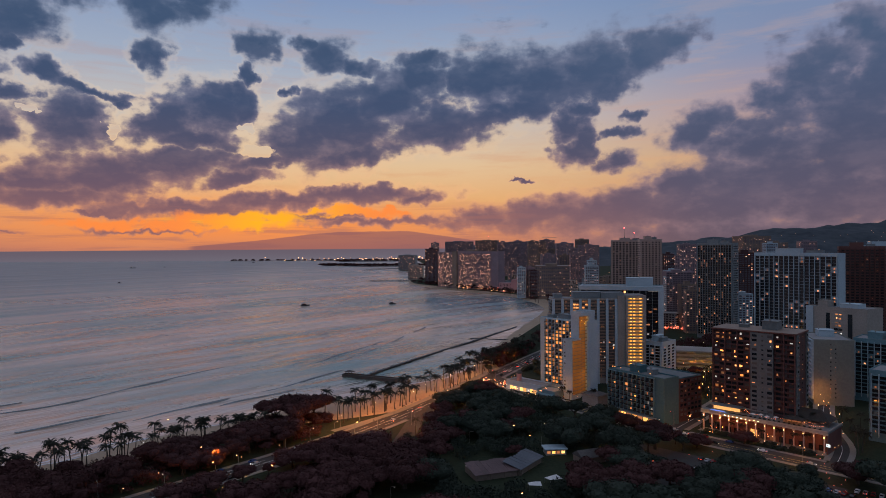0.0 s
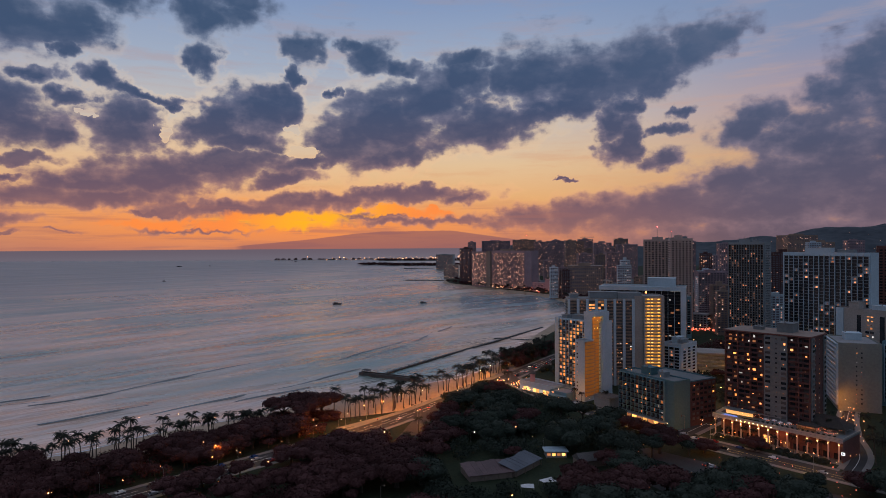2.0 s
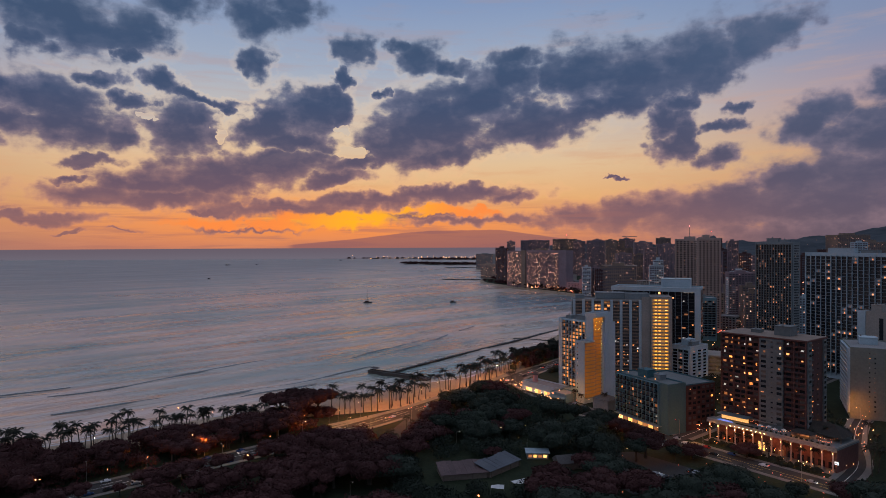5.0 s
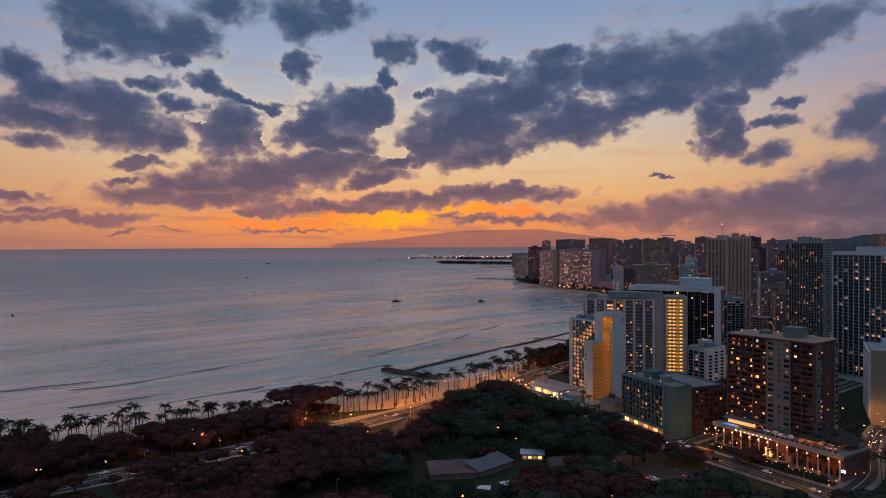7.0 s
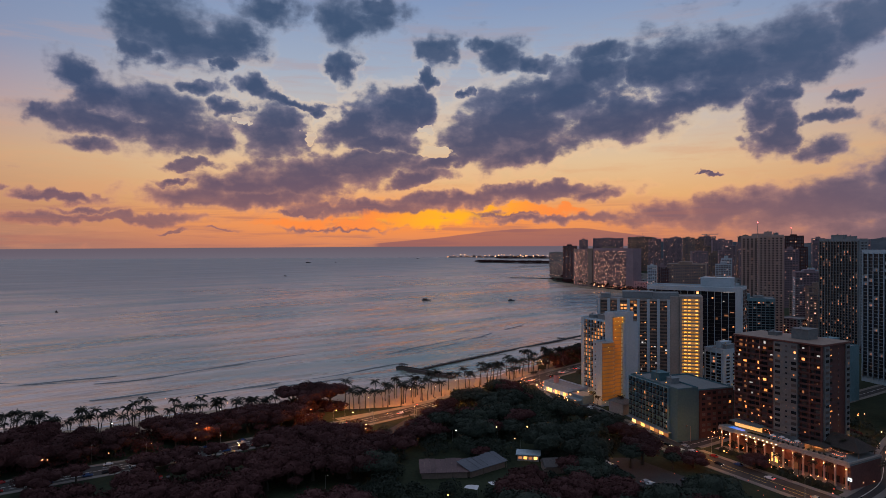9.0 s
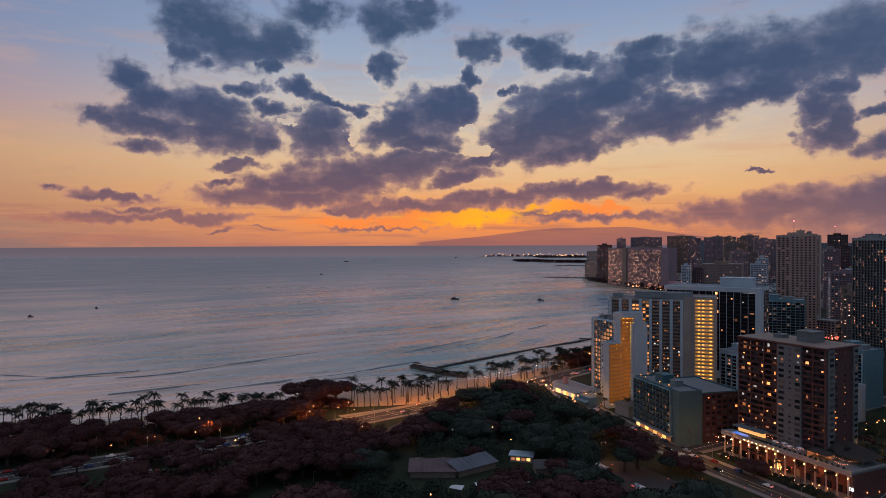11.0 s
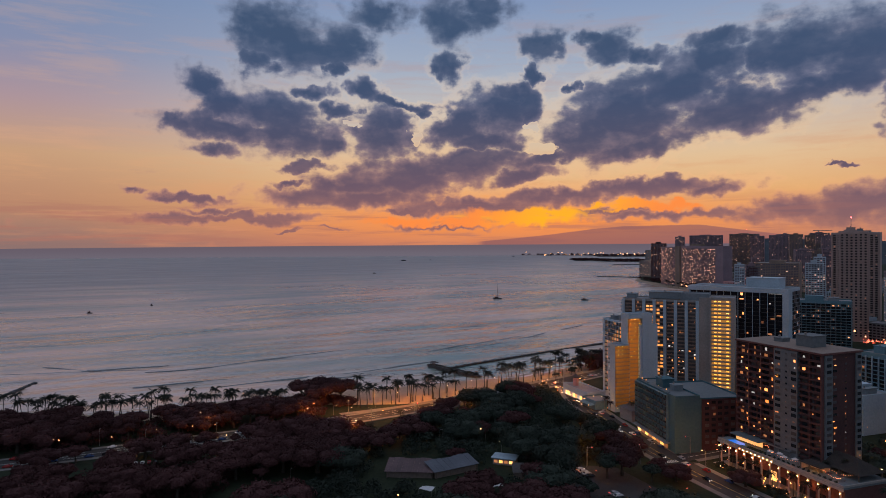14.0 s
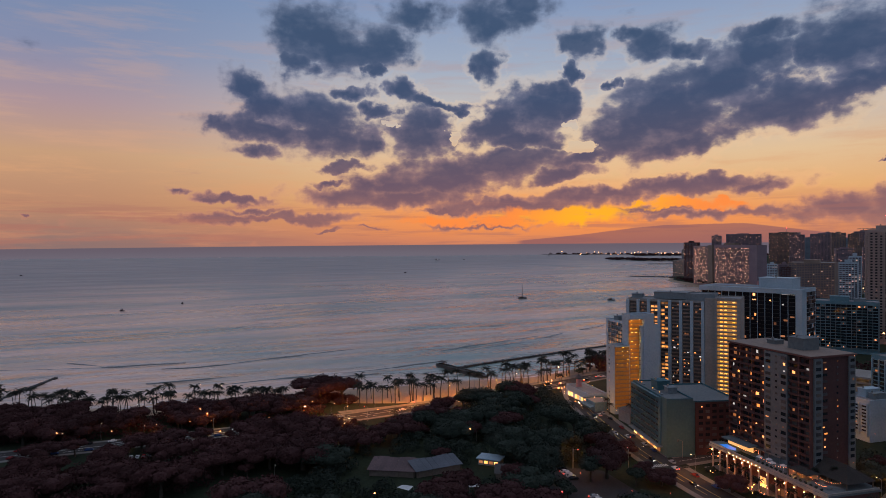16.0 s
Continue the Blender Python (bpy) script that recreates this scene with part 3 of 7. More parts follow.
# ---- building blocks ----
class Shape:
    """Collects boxes, prisms and faces into one mesh."""

    def __init__(self):
        self.v, self.f = [], []

    def add(self, verts, faces):
        n = len(self.v)
        self.v += [tuple(p) for p in verts]
        self.f += [tuple(i + n for i in face) for face in faces]
        return self

    def box(self, x0, y0, z0, x1, y1, z1, m=None):
        p = [(x, y, z) for z in (z0, z1) for x, y in ((x0, y0), (x1, y0), (x1, y1), (x0, y1))]
        if m is not None:
            p = [m @ Vector(q) for q in p]
        return self.add(p, [(3, 2, 1, 0), (4, 5, 6, 7), (0, 1, 5, 4), (1, 2, 6, 5), (2, 3, 7, 6), (3, 0, 4, 7)])

    def prism(self, ring, z0, z1):
        n = len(ring)
        p = [(x, y, z0) for x, y in ring] + [(x, y, z1) for x, y in ring]
        return self.add(p, [tuple(range(n))[::-1], tuple(range(n, 2 * n))] + [(i, (i + 1) % n, n + (i + 1) % n, n + i) for i in range(n)])

    def tube(self, spine, radii, sides=6):
        spine = [Vector(p) for p in spine]
        rings = []
        for i, p in enumerate(spine):
            d = (spine[min(i + 1, len(spine) - 1)] - spine[max(i - 1, 0)]).normalized()
            a = d.orthogonal().normalized() if abs(d.z) < 0.9 else Vector((1, 0, 0))
            a = (a - d * a.dot(d)).normalized()
            b = d.cross(a)
            rings += [p + (a * math.cos(k * math.tau / sides) + b * math.sin(k * math.tau / sides)) * radii[i] for k in range(sides)]
        faces = [(i * sides + k, i * sides + (k + 1) % sides, (i + 1) * sides + (k + 1) % sides, (i + 1) * sides + k) for i in range(len(spine) - 1) for k in range(sides)]
        faces += [tuple(range(sides))[::-1], tuple((len(spine) - 1) * sides + k for k in range(sides))]
        return self.add(rings, faces)

    def ball(self, x, y, z, rx, ry, rz, n=6):
        p = [(x, y, z - rz)] + [(x + rx * math.cos(a) * math.sin(b), y + ry * math.sin(a) * math.sin(b), z - rz * math.cos(b))
                                for b in (math.pi * k / 4 for k in (1, 2, 3)) for a in (math.tau * i / n for i in range(n))] + [(x, y, z + rz)]
        f = [(0, 1 + (i + 1) % n, 1 + i) for i in range(n)]
        f += [(1 + r * n + i, 1 + r * n + (i + 1) % n, 1 + (r + 1) * n + (i + 1) % n, 1 + (r + 1) * n + i) for r in (0, 1) for i in range(n)]
        f += [(1 + 2 * n + i, 1 + 2 * n + (i + 1) % n, 3 * n + 1) for i in range(n)]
        return self.add(p, f)

    def mesh(self, name, *mats, smooth=False):
        data = bpy.data.meshes.new(name)
        data.from_pydata(self.v, [], self.f)
        for m in mats:
            data.materials.append(m)
        if smooth:
            data.polygons.foreach_set("use_smooth", [True] * len(self.f))
        return data


def part(name, shape, mat, parent, label="", at=None, smooth=False, kind=""):
    """One mesh object under a thing or a part. shape may be a mesh that alike pieces share."""
    data = shape if isinstance(shape, bpy.types.Mesh) else shape.mesh(name, mat, smooth=smooth)
    ob = new(name, data)
    ob.parent = parent
    if at is not None:
        ob.matrix_basis = at
    return tagged(ob, label, kind=kind)


def thing(name, label, category, group="", kind="", at=None):
    ob = new(name)
    if at is not None:
        ob.matrix_basis = at
    return tagged(ob, label, category, group, kind)


def sheet(name, shape, mat, label, category, smooth=False):
    return tagged(new(name, shape.mesh(name, mat, smooth=smooth)), label, category, kind="structure")


# ---- land and sea ----
SHORE = [(-900, -300), (-560, 90), (-420, 200), (-310, 270), (-255, 310), (-200, 343), (-171, 386), (-133, 415), (-106, 448), (-68, 480), (-30, 518),
         (14, 552), (49, 621), (71, 715), (92, 775), (125, 880), (170, 1020), (203, 1140), (205, 1230), (192, 1373), (152, 1454), (106, 1545), (55, 1627), (12, 1695),
         (-19, 1791), (-60, 1880), (-72, 2040), (-60, 2160), (60, 2400), (120, 2700), (60, 3000), (-20, 3500), (-60, 4200), (-100, 4900)]
SHORE_Y, SHORE_X = [p[1] for p in SHORE], [p[0] for p in SHORE]
LAND = 2.0


def shore(y):
    return float(np.interp(y, SHORE_Y, SHORE_X))


def beach_width(y):
    return float(np.interp(y, (0, 300, 400, 430, 530, 590, 640, 760, 1100, 1300, 1700, 1900, 2100), (60, 55, 55, 92, 62, 32, 18, 12, 30, 40, 36, 14, 4)))


ROWS_Y = sorted(set([-1200, -900, -600, -300] + list(range(-200, 260, 50)) + list(range(240, 660, 8)) + list(range(660, 1300, 20)) + list(range(1300, 2200, 40)) + list(range(2200, 4901, 150))))


def strips(offsets):
    s = Shape()
    for y in ROWS_Y:
        w = beach_width(y)
        s.v += [(shore(y) + o(w), y, z(w) if callable(z) else z) for o, z in offsets]
    n = len(offsets)
    s.f += [(i * n + k, i * n + k + 1, (i + 1) * n + k + 1, (i + 1) * n + k) for i in range(len(ROWS_Y) - 1) for k in range(n - 1)]
    return s


BEACH_LINE = [(lambda w: -70, -4.0), (lambda w: -12, -0.9), (lambda w: 0, 0.0), (lambda w: 0.2 * w, 0.8), (lambda w: 0.55 * w, 1.55), (lambda w: w, LAND)]
sheet("beach", strips(BEACH_LINE), M_SAND, "pale sand beach sloping into the sea", "beach", True)
sheet("ground", strips([(lambda w: w, LAND), (lambda w: w + 60, LAND), (lambda w: w + 300, LAND), (lambda w: w + 1200, LAND), (lambda w: 5000, LAND)]), M_GRASS,
      "dark park lawn and soil reaching inland", "ground")


def sea_surface():
    """Open water, finely divided near the shore where the swell stands up into lines."""
    xs = np.unique(np.r_[np.linspace(-4990, -1000, 12), np.arange(-1000, 230, 3.5), np.linspace(230, 600, 4)])
    ys = np.unique(np.r_[np.linspace(-1500, 200, 8), np.arange(200, 1300, 3.5), np.arange(1300, 2200, 30), np.linspace(2200, 4990, 12)])
    X, Y = np.meshgrid(xs, ys)
    near = np.clip((X + 1000) / 200, 0, 1) * np.clip((Y - 200) / 60, 0, 1) * np.clip((1300 - Y) / 250, 0, 1)
    off = (np.interp(Y, SHORE_Y, SHORE_X) - X) * 0.72
    bend = 9 * np.sin(X * 0.011 + Y * 0.004) + 5 * np.sin(X * 0.031 - Y * 0.017 + 1.3) + 3 * np.sin(X * 0.07 + Y * 0.05)
    phase = (off + bend) / 34.0 + 0.25 * np.sin((X - Y) * 0.004)
    crest = np.exp(-((phase - np.round(phase)) / 0.06) ** 2)
    along = 0.5 + 0.5 * np.sin(0.013 * (X + Y) + 2.1 * np.round(phase)) * np.sin(0.031 * (X + Y) + 1.7 * np.round(phase))
    size = np.clip(off / 15, 0, 1) * np.exp(-np.clip(off - 40, 0, None) / 520) * 1.25
    Z = near * (crest * along * size + 0.3 * np.sin(phase * 6.283))
    n, m = len(xs), len(ys)
    verts = np.stack([X, Y, Z], -1).reshape(-1, 3)
    i = (np.arange(m - 1)[:, None] * n + np.arange(n - 1)).ravel()
    quads = np.stack([i, i + 1, i + n + 1, i + n], -1)
    data = bpy.data.meshes.new("sea")
    data.vertices.add(len(verts))
    data.vertices.foreach_set("co", verts.ravel())
    data.loops.add(quads.size)
    data.loops.foreach_set("vertex_index", quads.ravel())
    data.polygons.add(len(quads))
    data.polygons.foreach_set("loop_start", np.arange(len(quads)) * 4)
    data.polygons.foreach_set("use_smooth", np.ones(len(quads), bool))
    data.update(calc_edges=True)
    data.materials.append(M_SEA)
    tagged(new("water", data), "rippled sea mirroring the sunset, low swell near shore", "sea", kind="structure")


sea_surface()


def ribbon(points, width, z, thick=0.0, shift=0.0):
    """A road along a smooth line through points."""
    pts = [Vector((*p, 0)) for p in points]
    line = []
    for i in range(len(pts) - 1):
        a, b, c, d = pts[max(i - 1, 0)], pts[i], pts[i + 1], pts[min(i + 2, len(pts) - 1)]
        for k in range(8):
            t = k / 8
            line.append(0.5 * (2 * b + (c - a) * t + (2 * a - 5 * b + 4 * c - d) * t * t + (3 * b - a - 3 * c + d) * t ** 3))
    line.append(pts[-1])
    s, half = Shape(), width / 2
    rows = []
    for i, p in enumerate(line):
        d = (line[min(i + 1, len(line) - 1)] - line[max(i - 1, 0)]).normalized()
        n = Vector((d.y, -d.x, 0))
        rows.append((p + n * (shift - half), p + n * (shift + half)))
    for a, b in rows:
        s.v += [(a.x, a.y, z), (b.x, b.y, z)] + ([(b.x, b.y, z - thick), (a.x, a.y, z - thick)] if thick else [])
    k = 4 if thick else 2
    for i in range(len(rows) - 1):
        a, b = i * k, (i + 1) * k
        s.f.append((a, a + 1, b + 1, b))
        if thick:
            s.f += [(a + 1, a + 2, b + 2, b + 1), (a + 3, a, b, b + 3)]
    return s, line


AVENUE = [(-300, 92), (-215, 192), (-164, 247), (-113, 304), (-72, 352), (-34, 402), (2, 462), (38, 520), (66, 572), (100, 632), (160, 740), (230, 880), (270, 1050), (290, 1300)]
SIDE = [(-28, 322), (-24, 338), (-17, 375), (-10, 415), (8, 470)]
CROSS = [(52, 540), (72, 486), (104, 432), (142, 378), (185, 330), (240, 272), (330, 180)]
CROSS_2 = [(142, 378), (185, 425), (250, 500), (330, 590), (420, 700)]
CROSS_3 = [(200, 312), (226, 345), (245, 388), (275, 440), (335, 520)]


ROADS = ((AVENUE, 15), (SIDE, 11), (CROSS, 14), (CROSS_2, 9), (CROSS_3, 7))


def on_road(x, y, but=None, extra=0.3):
    """Whether a place lies on one of the roads."""
    for line, wide in ROADS:
        if line is but:
            continue
        for a, b in zip(line, line[1:]):
            p, q, c = Vector(a), Vector(b), Vector((x, y))
            t = max(0, min(1, (c - p).dot(q - p) / (q - p).length_squared))
            if (p.lerp(q, t) - c).length < wide / 2 + extra:
                return True
    return False


def road(name, points, width, label, line_mat=M_LINE, lanes=(0.0,), lift=0.06):
    s, line = ribbon(points, width, LAND + lift)
    sheet(name, s, M_ASPHALT, label, "road")
    for side in (-1, 1):
        s, _ = ribbon(points, 3.0, LAND + 0.12 + lift + 0.004 * side, 0.2, side * (width / 2 + 1.5))
        s.f = [f for f in s.f if not on_road(sum(s.v[i][0] for i in f) / 4, sum(s.v[i][1] for i in f) / 4, points, 1.2)]
        sheet("pavement", s, M_PAVE, "pale concrete pavement with a kerb along the road", "pavement")
    for lane in lanes:
        s = Shape()
        for i in range(len(line) - 1):
            if (line[i + 1] - line[i]).length < 0.1 or (lane and i % 2) or on_road(line[i].x, line[i].y, points):
                continue
            d = (line[i + 1] - line[i]).normalized()
            n = Vector((d.y, -d.x, 0)) * 0.12
            o = Vector((d.y, -d.x, 0)) * lane
            s.add([(p.x, p.y, LAND + lift + 0.012) for p in (line[i] + o - n, line[i] + o + n, line[i + 1] + o + n, line[i + 1] + o - n)], [(0, 1, 2, 3)])
        sheet("road_marking", s, line_mat, "worn painted line along the asphalt", "road marking")
    return line


AVENUE_LINE = road("road", AVENUE, 15, "worn asphalt avenue along the beach", M_LINE, (0.0, -3.6, 3.6))
s, _ = ribbon(SIDE, 11, LAND + 0.05)
sheet("road", s, M_ASPHALT, "asphalt side road between park trees", "road")
CROSS_LINE = road("road", CROSS, 14, "asphalt street past the hotels", M_YLINE, (0.0, 3.4), 0.07)
road("road", CROSS_2, 9, "narrow asphalt street between towers", lift=0.045)
road("road", CROSS_3, 7, "asphalt street beside the hotel tower", lift=0.05)


def stripes(x, y, turn, count, length, gap=1.2):
    """A zebra crossing."""
    for i in range(count):
        s = Shape().box(-0.3, -length / 2, 0, 0.3, length / 2, 0.012)
        ob = new("crossing_stripe", s.mesh("crossing_stripe", M_LINE))
        ob.matrix_basis = pose(x, y, LAND + 0.085, 0, 0, turn) @ pose((i - count / 2) * gap, 0, 0)
        tagged(ob, "white painted crossing stripe on asphalt", "road marking", kind="structure")


stripes(140, 374, 38, 11, 3.2)
stripes(-20, 352, -10, 8, 3.0)
# sandy promenade between the palms and the avenue
s, _ = ribbon([(-62, 388), (-30, 425), (-8, 462), (20, 512), (42, 552), (62, 600)], 5, LAND + 0.12, 0.12)
sheet("pavement", s, M_PAVE, "pale beach promenade between palms and avenue", "pavement")


def wave_front(points, height, seed):
    """A long low wave standing up over the reef, its steep face towards the beach."""
    s, line = ribbon(points, 1, 0)
    out = Shape()
    n = len(line)
    for i, p in enumerate(line):
        d = (line[min(i + 1, n - 1)] - line[max(i - 1, 0)]).normalized()
        side = Vector((d.y, -d.x, 0))
        p = p + side * 5 * noise.noise(Vector((p.x * 0.02, p.y * 0.02, seed + 4)))
        size = height * (1 - abs(2 * i / (n - 1) - 1) ** 3) * (0.75 + 0.5 * noise.noise(Vector((p.x * 0.05, p.y * 0.05, seed))))
        for o, z in ((-4.0, -0.25), (-2.0, 0.45), (-0.5, 0.95), (0.1, 1.0), (0.8, 0.6), (1.6, -0.25)):
            q = p + side * o * (0.5 + size * 0.55)
            out.v.append((q.x, q.y, z * size + 0.05))
    out.f += [(i * 6 + k, i * 6 + k + 1, (i + 1) * 6 + k + 1, (i + 1) * 6 + k) for i in range(n - 1) for k in range(5)]
    sheet("wave", out, M_WAVE_DARK, "long dark wave rolling in over the reef", "wave", True)


for points, height in (([(-204, 420), (-180, 456), (-158, 478), (-129, 512), (-104, 554), (-83, 591)], 0.95), ([(-301, 446), (-276, 471), (-257, 498), (-216, 583), (-184, 623)], 0.9), ([(-260, 398), (-239, 425), (-210, 452)], 0.8), ([(-160, 453), (-138, 484), (-111, 513)], 0.5), ([(-115, 634), (-88, 694), (-51, 784)], 0.9), ([(-95, 630), (-57, 731), (-8, 902)], 0.7), ([(-431, 428), (-352, 432), (-294, 461)], 0.6), ([(-431, 380), (-367, 418), (-308, 480)], 0.6)):
    wave_front(points, height, points[0][0])


def surf():
    """Lace of foam where the swell runs up the sand."""
    rnd = random.Random(3)
    for lift, out, wide in ((0.10, -2.5, 2.2), (0.12, -11, 1.4)):
        s = Shape()
        for y in np.arange(250, 640, 2.0):
            w = wide * (0.25 + abs(noise.noise(Vector((y * 0.06, out, 0)))) * 2.2 + rnd.uniform(0, 0.5))
            x = shore(y) + out + 3.5 * noise.noise(Vector((y * 0.04, out, 5)))
            s.v += [(x, y, lift), (x + w, y, lift + 0.02)]
        n = len(s.v) // 2
        s.f += [(2 * i, 2 * i + 1, 2 * i + 3, 2 * i + 2) for i in range(n - 1) if noise.noise(Vector((i * 0.11, out, 9))) > -0.15]
        sheet("surf", s, M_FOAM, "thin white surf line along the sand", "surf")


surf()

s = Shape().prism([(96, 352), (118, 356), (190, 286), (176, 262), (120, 272), (94, 318)], LAND - 0.3, LAND + 0.03)
sheet("car_park", s, M_ASPHALT, "worn asphalt car park beside the street", "car park")



# ---- towers ----
def side_frame(which, w, d):
    return {"front": Matrix(), "right": Matrix.Translation((w, 0, 0)) @ pose(0, 0, 0, 0, 0, 90), "left": Matrix.Translation((0, d, 0)) @ pose(0, 0, 0, 0, 0, -90),
            "back": Matrix.Translation((w, d, 0)) @ pose(0, 0, 0, 0, 0, 180)}[which]


PANES = {}


def pane_mesh(w, h, mat):
    key = (round(w, 2), round(h, 2), mat.name)
    if key not in PANES:
        PANES[key] = Shape().box(-w / 2, -0.14, 0, w / 2, 0.0, h).mesh("window", mat)
    return PANES[key]


def pick(rng, lit):
    if rng.random() < lit:
        return rng.choices((G_WARM, G_DIM, G_COOL), (5, 5, 1))[0]
    return rng.choices((M_GLASS, M_SCREEN, M_CURTAIN), (5, 3, 1))[0]


def windows(root, frame_at, x0, x1, z0, z1, floors, bays, rng, lit=0.12, fill=(0.8, 0.6), apart=True, glass_mat=M_GLASS, wide=False, plain=None):
    """Panes on a grid of bays and floors; each an object, or joined where they are too small to pick apart."""
    bw, fh = (x1 - x0) / bays, (z1 - z0) / floors
    pw, ph = bw * fill[0], fh * fill[1]
    dark, bright = Shape(), Shape()
    for f in range(floors):
        for b in range(bays):
            x, z = x0 + (b + 0.5) * bw, z0 + f * fh + fh * (1 - fill[1]) * 0.55
            if apart:
                glass = pick(rng, lit)
                if plain and glass in (M_GLASS, M_SCREEN, M_CURTAIN):
                    glass = plain
                if wide and glass in (G_WARM, G_DIM, G_COOL):
                    part("window", pane_mesh(pw * 0.94, ph * 0.9, G_ORANGE), None, root, at=frame_at @ Matrix.Translation((x, 0, z)))
                    continue
                glows = glass in (G_WARM, G_DIM, G_COOL)
                part("window", pane_mesh(pw * (rng.choice((0.24, 0.36, 0.6)) if glows else 1), ph * (rng.choice((0.35, 0.5, 0.75)) if glows else 1), glass), None, root, at=frame_at @ Matrix.Translation((x + (pw * rng.choice((-0.2, 0.0, 0.2)) if glows else 0), 0, z + (ph * rng.choice((0, 0.15)) if glows else 0))))
            else:
                glows = rng.random() < lit
                half = pw / 2 * (rng.choice((0.14, 0.24, 0.4)) * (1.5 if glass_mat is M_HAZEGLASS else 1) if glows else 1)
                (bright if glows else dark).box(x - half, -0.14, z, x + half, 0, z + ph * ((0.6 if glass_mat is M_HAZEGLASS else 0.5) if glows else 1), frame_at)
    if not apart:
        if dark.v:
            part("glazing", dark, glass_mat, root, "rows of dark glass windows", kind="stuff")
        if bright.v:
            part("lit_glazing", bright, G_FAR if glass_mat is M_HAZEGLASS else G_ROOMS, root, "scattered windows with warm light", kind="stuff")


def balconies(root, frame_at, x0, x1, z0, z1, floors, mat, deep=1.3, rail=0.95, rail_mat=None):
    """A slab with its parapet for every floor."""
    fh = (z1 - z0) / floors
    slab = Shape().box(x0, -deep, -0.22, x1, 0, 0)
    plain = slab.mesh("floor_slab", mat)
    both = plain
    if rail:
        slab.box(x0 + 0.05, -deep, 0.003, x1 - 0.05, -deep + 0.14, rail)
        both = slab.mesh("balcony", mat, rail_mat or mat)
        for polygon in list(both.polygons)[6:]:
            polygon.material_index = 1
    for f in range(floors + 1):
        part("balcony" if rail and f < floors else "floor_slab", both if f < floors else plain, None, root, at=frame_at @ Matrix.Translation((0, 0, z0 + f * fh)))


def fins(root, frame_at, places, z0, z1, mat, thick=0.35, deep=1.45):
    data = Shape().box(-thick / 2, -deep, z0, thick / 2, 0, z1).mesh("fin", mat)
    for x in places:
        part("fin", data, None, root, at=frame_at @ Matrix.Translation((x, 0, 0)))


def block(root, x0, y0, x1, y1, z0, z1, mat, name="wall", roof=True, edge=0.9, roof_mat=None):
    """A storeyed block with a parapet round its roof."""
    part(name, Shape().box(x0, y0, z0, x1, y1, z1 - edge), mat, root)
    if roof:
        s = Shape()
        for a, b, c, d in ((x0, y0, x1, y0 + 0.3), (x0, y1 - 0.3, x1, y1), (x0, y0 + 0.3, x0 + 0.3, y1 - 0.3), (x1 - 0.3, y0 + 0.3, x1, y1 - 0.3)):
            s.box(a, b, z1 - edge + 0.003, c, d, z1)
        part("roof_edge", s, mat, root)
        part("roof", Shape().box(x0 + 0.32, y0 + 0.32, z1 - edge + 0.004, x1 - 0.32, y1 - 0.32, z1 - edge + 0.12), roof_mat or M_ROOF, root)


def plant(root, x0, y0, x1, y1, z, h, mat):
    """A machine house on a roof, with a cap and a vent."""
    house = part("machine_house", Shape().box(x0, y0, z, x1, y1, z + h).box(x0 - 0.3, y0 - 0.3, z + h, x1 + 0.3, y1 + 0.3, z + h + 0.3), mat, root)
    part("roof_vent", Shape().tube([((x0 + x1) / 2, y0 + 1, z + h + 0.3), ((x0 + x1) / 2, y0 + 1, z + h + 1.5)], [0.5, 0.5], 8), M_METAL, house)


def galleries(root, frame_at, x0, x1, z0, z1, floors, wall_mat, lamp_mat=None):
    """Open access galleries, each with lamps under the slab above."""
    fh = (z1 - z0) / floors
    balconies(root, frame_at, x0, x1, z0, z1, floors, wall_mat, 1.5, 0.4)
    # added backing whose colour carries the amber light of the lamps
    part("gallery_wall", Shape().box(x0, -0.08, z0, x1, -0.01, z1), M_LAMPLIT, root, "gallery wall with amber lamplight put into its colour", at=frame_at)
    lamp = Shape().box(-0.5, -0.2, -0.12, 0.5, 0.2, 0).mesh("gallery_lamp", lamp_mat or G_GALLERY)
    count = max(1, round((x1 - x0) / 3.2))
    for f in range(floors):
        for k in range(count):
            part("gallery_lamp", lamp, None, root, at=frame_at @ Matrix.Translation((x0 + (k + 0.5) * (x1 - x0) / count, -0.75, z0 + (f + 1) * fh - 0.23)))


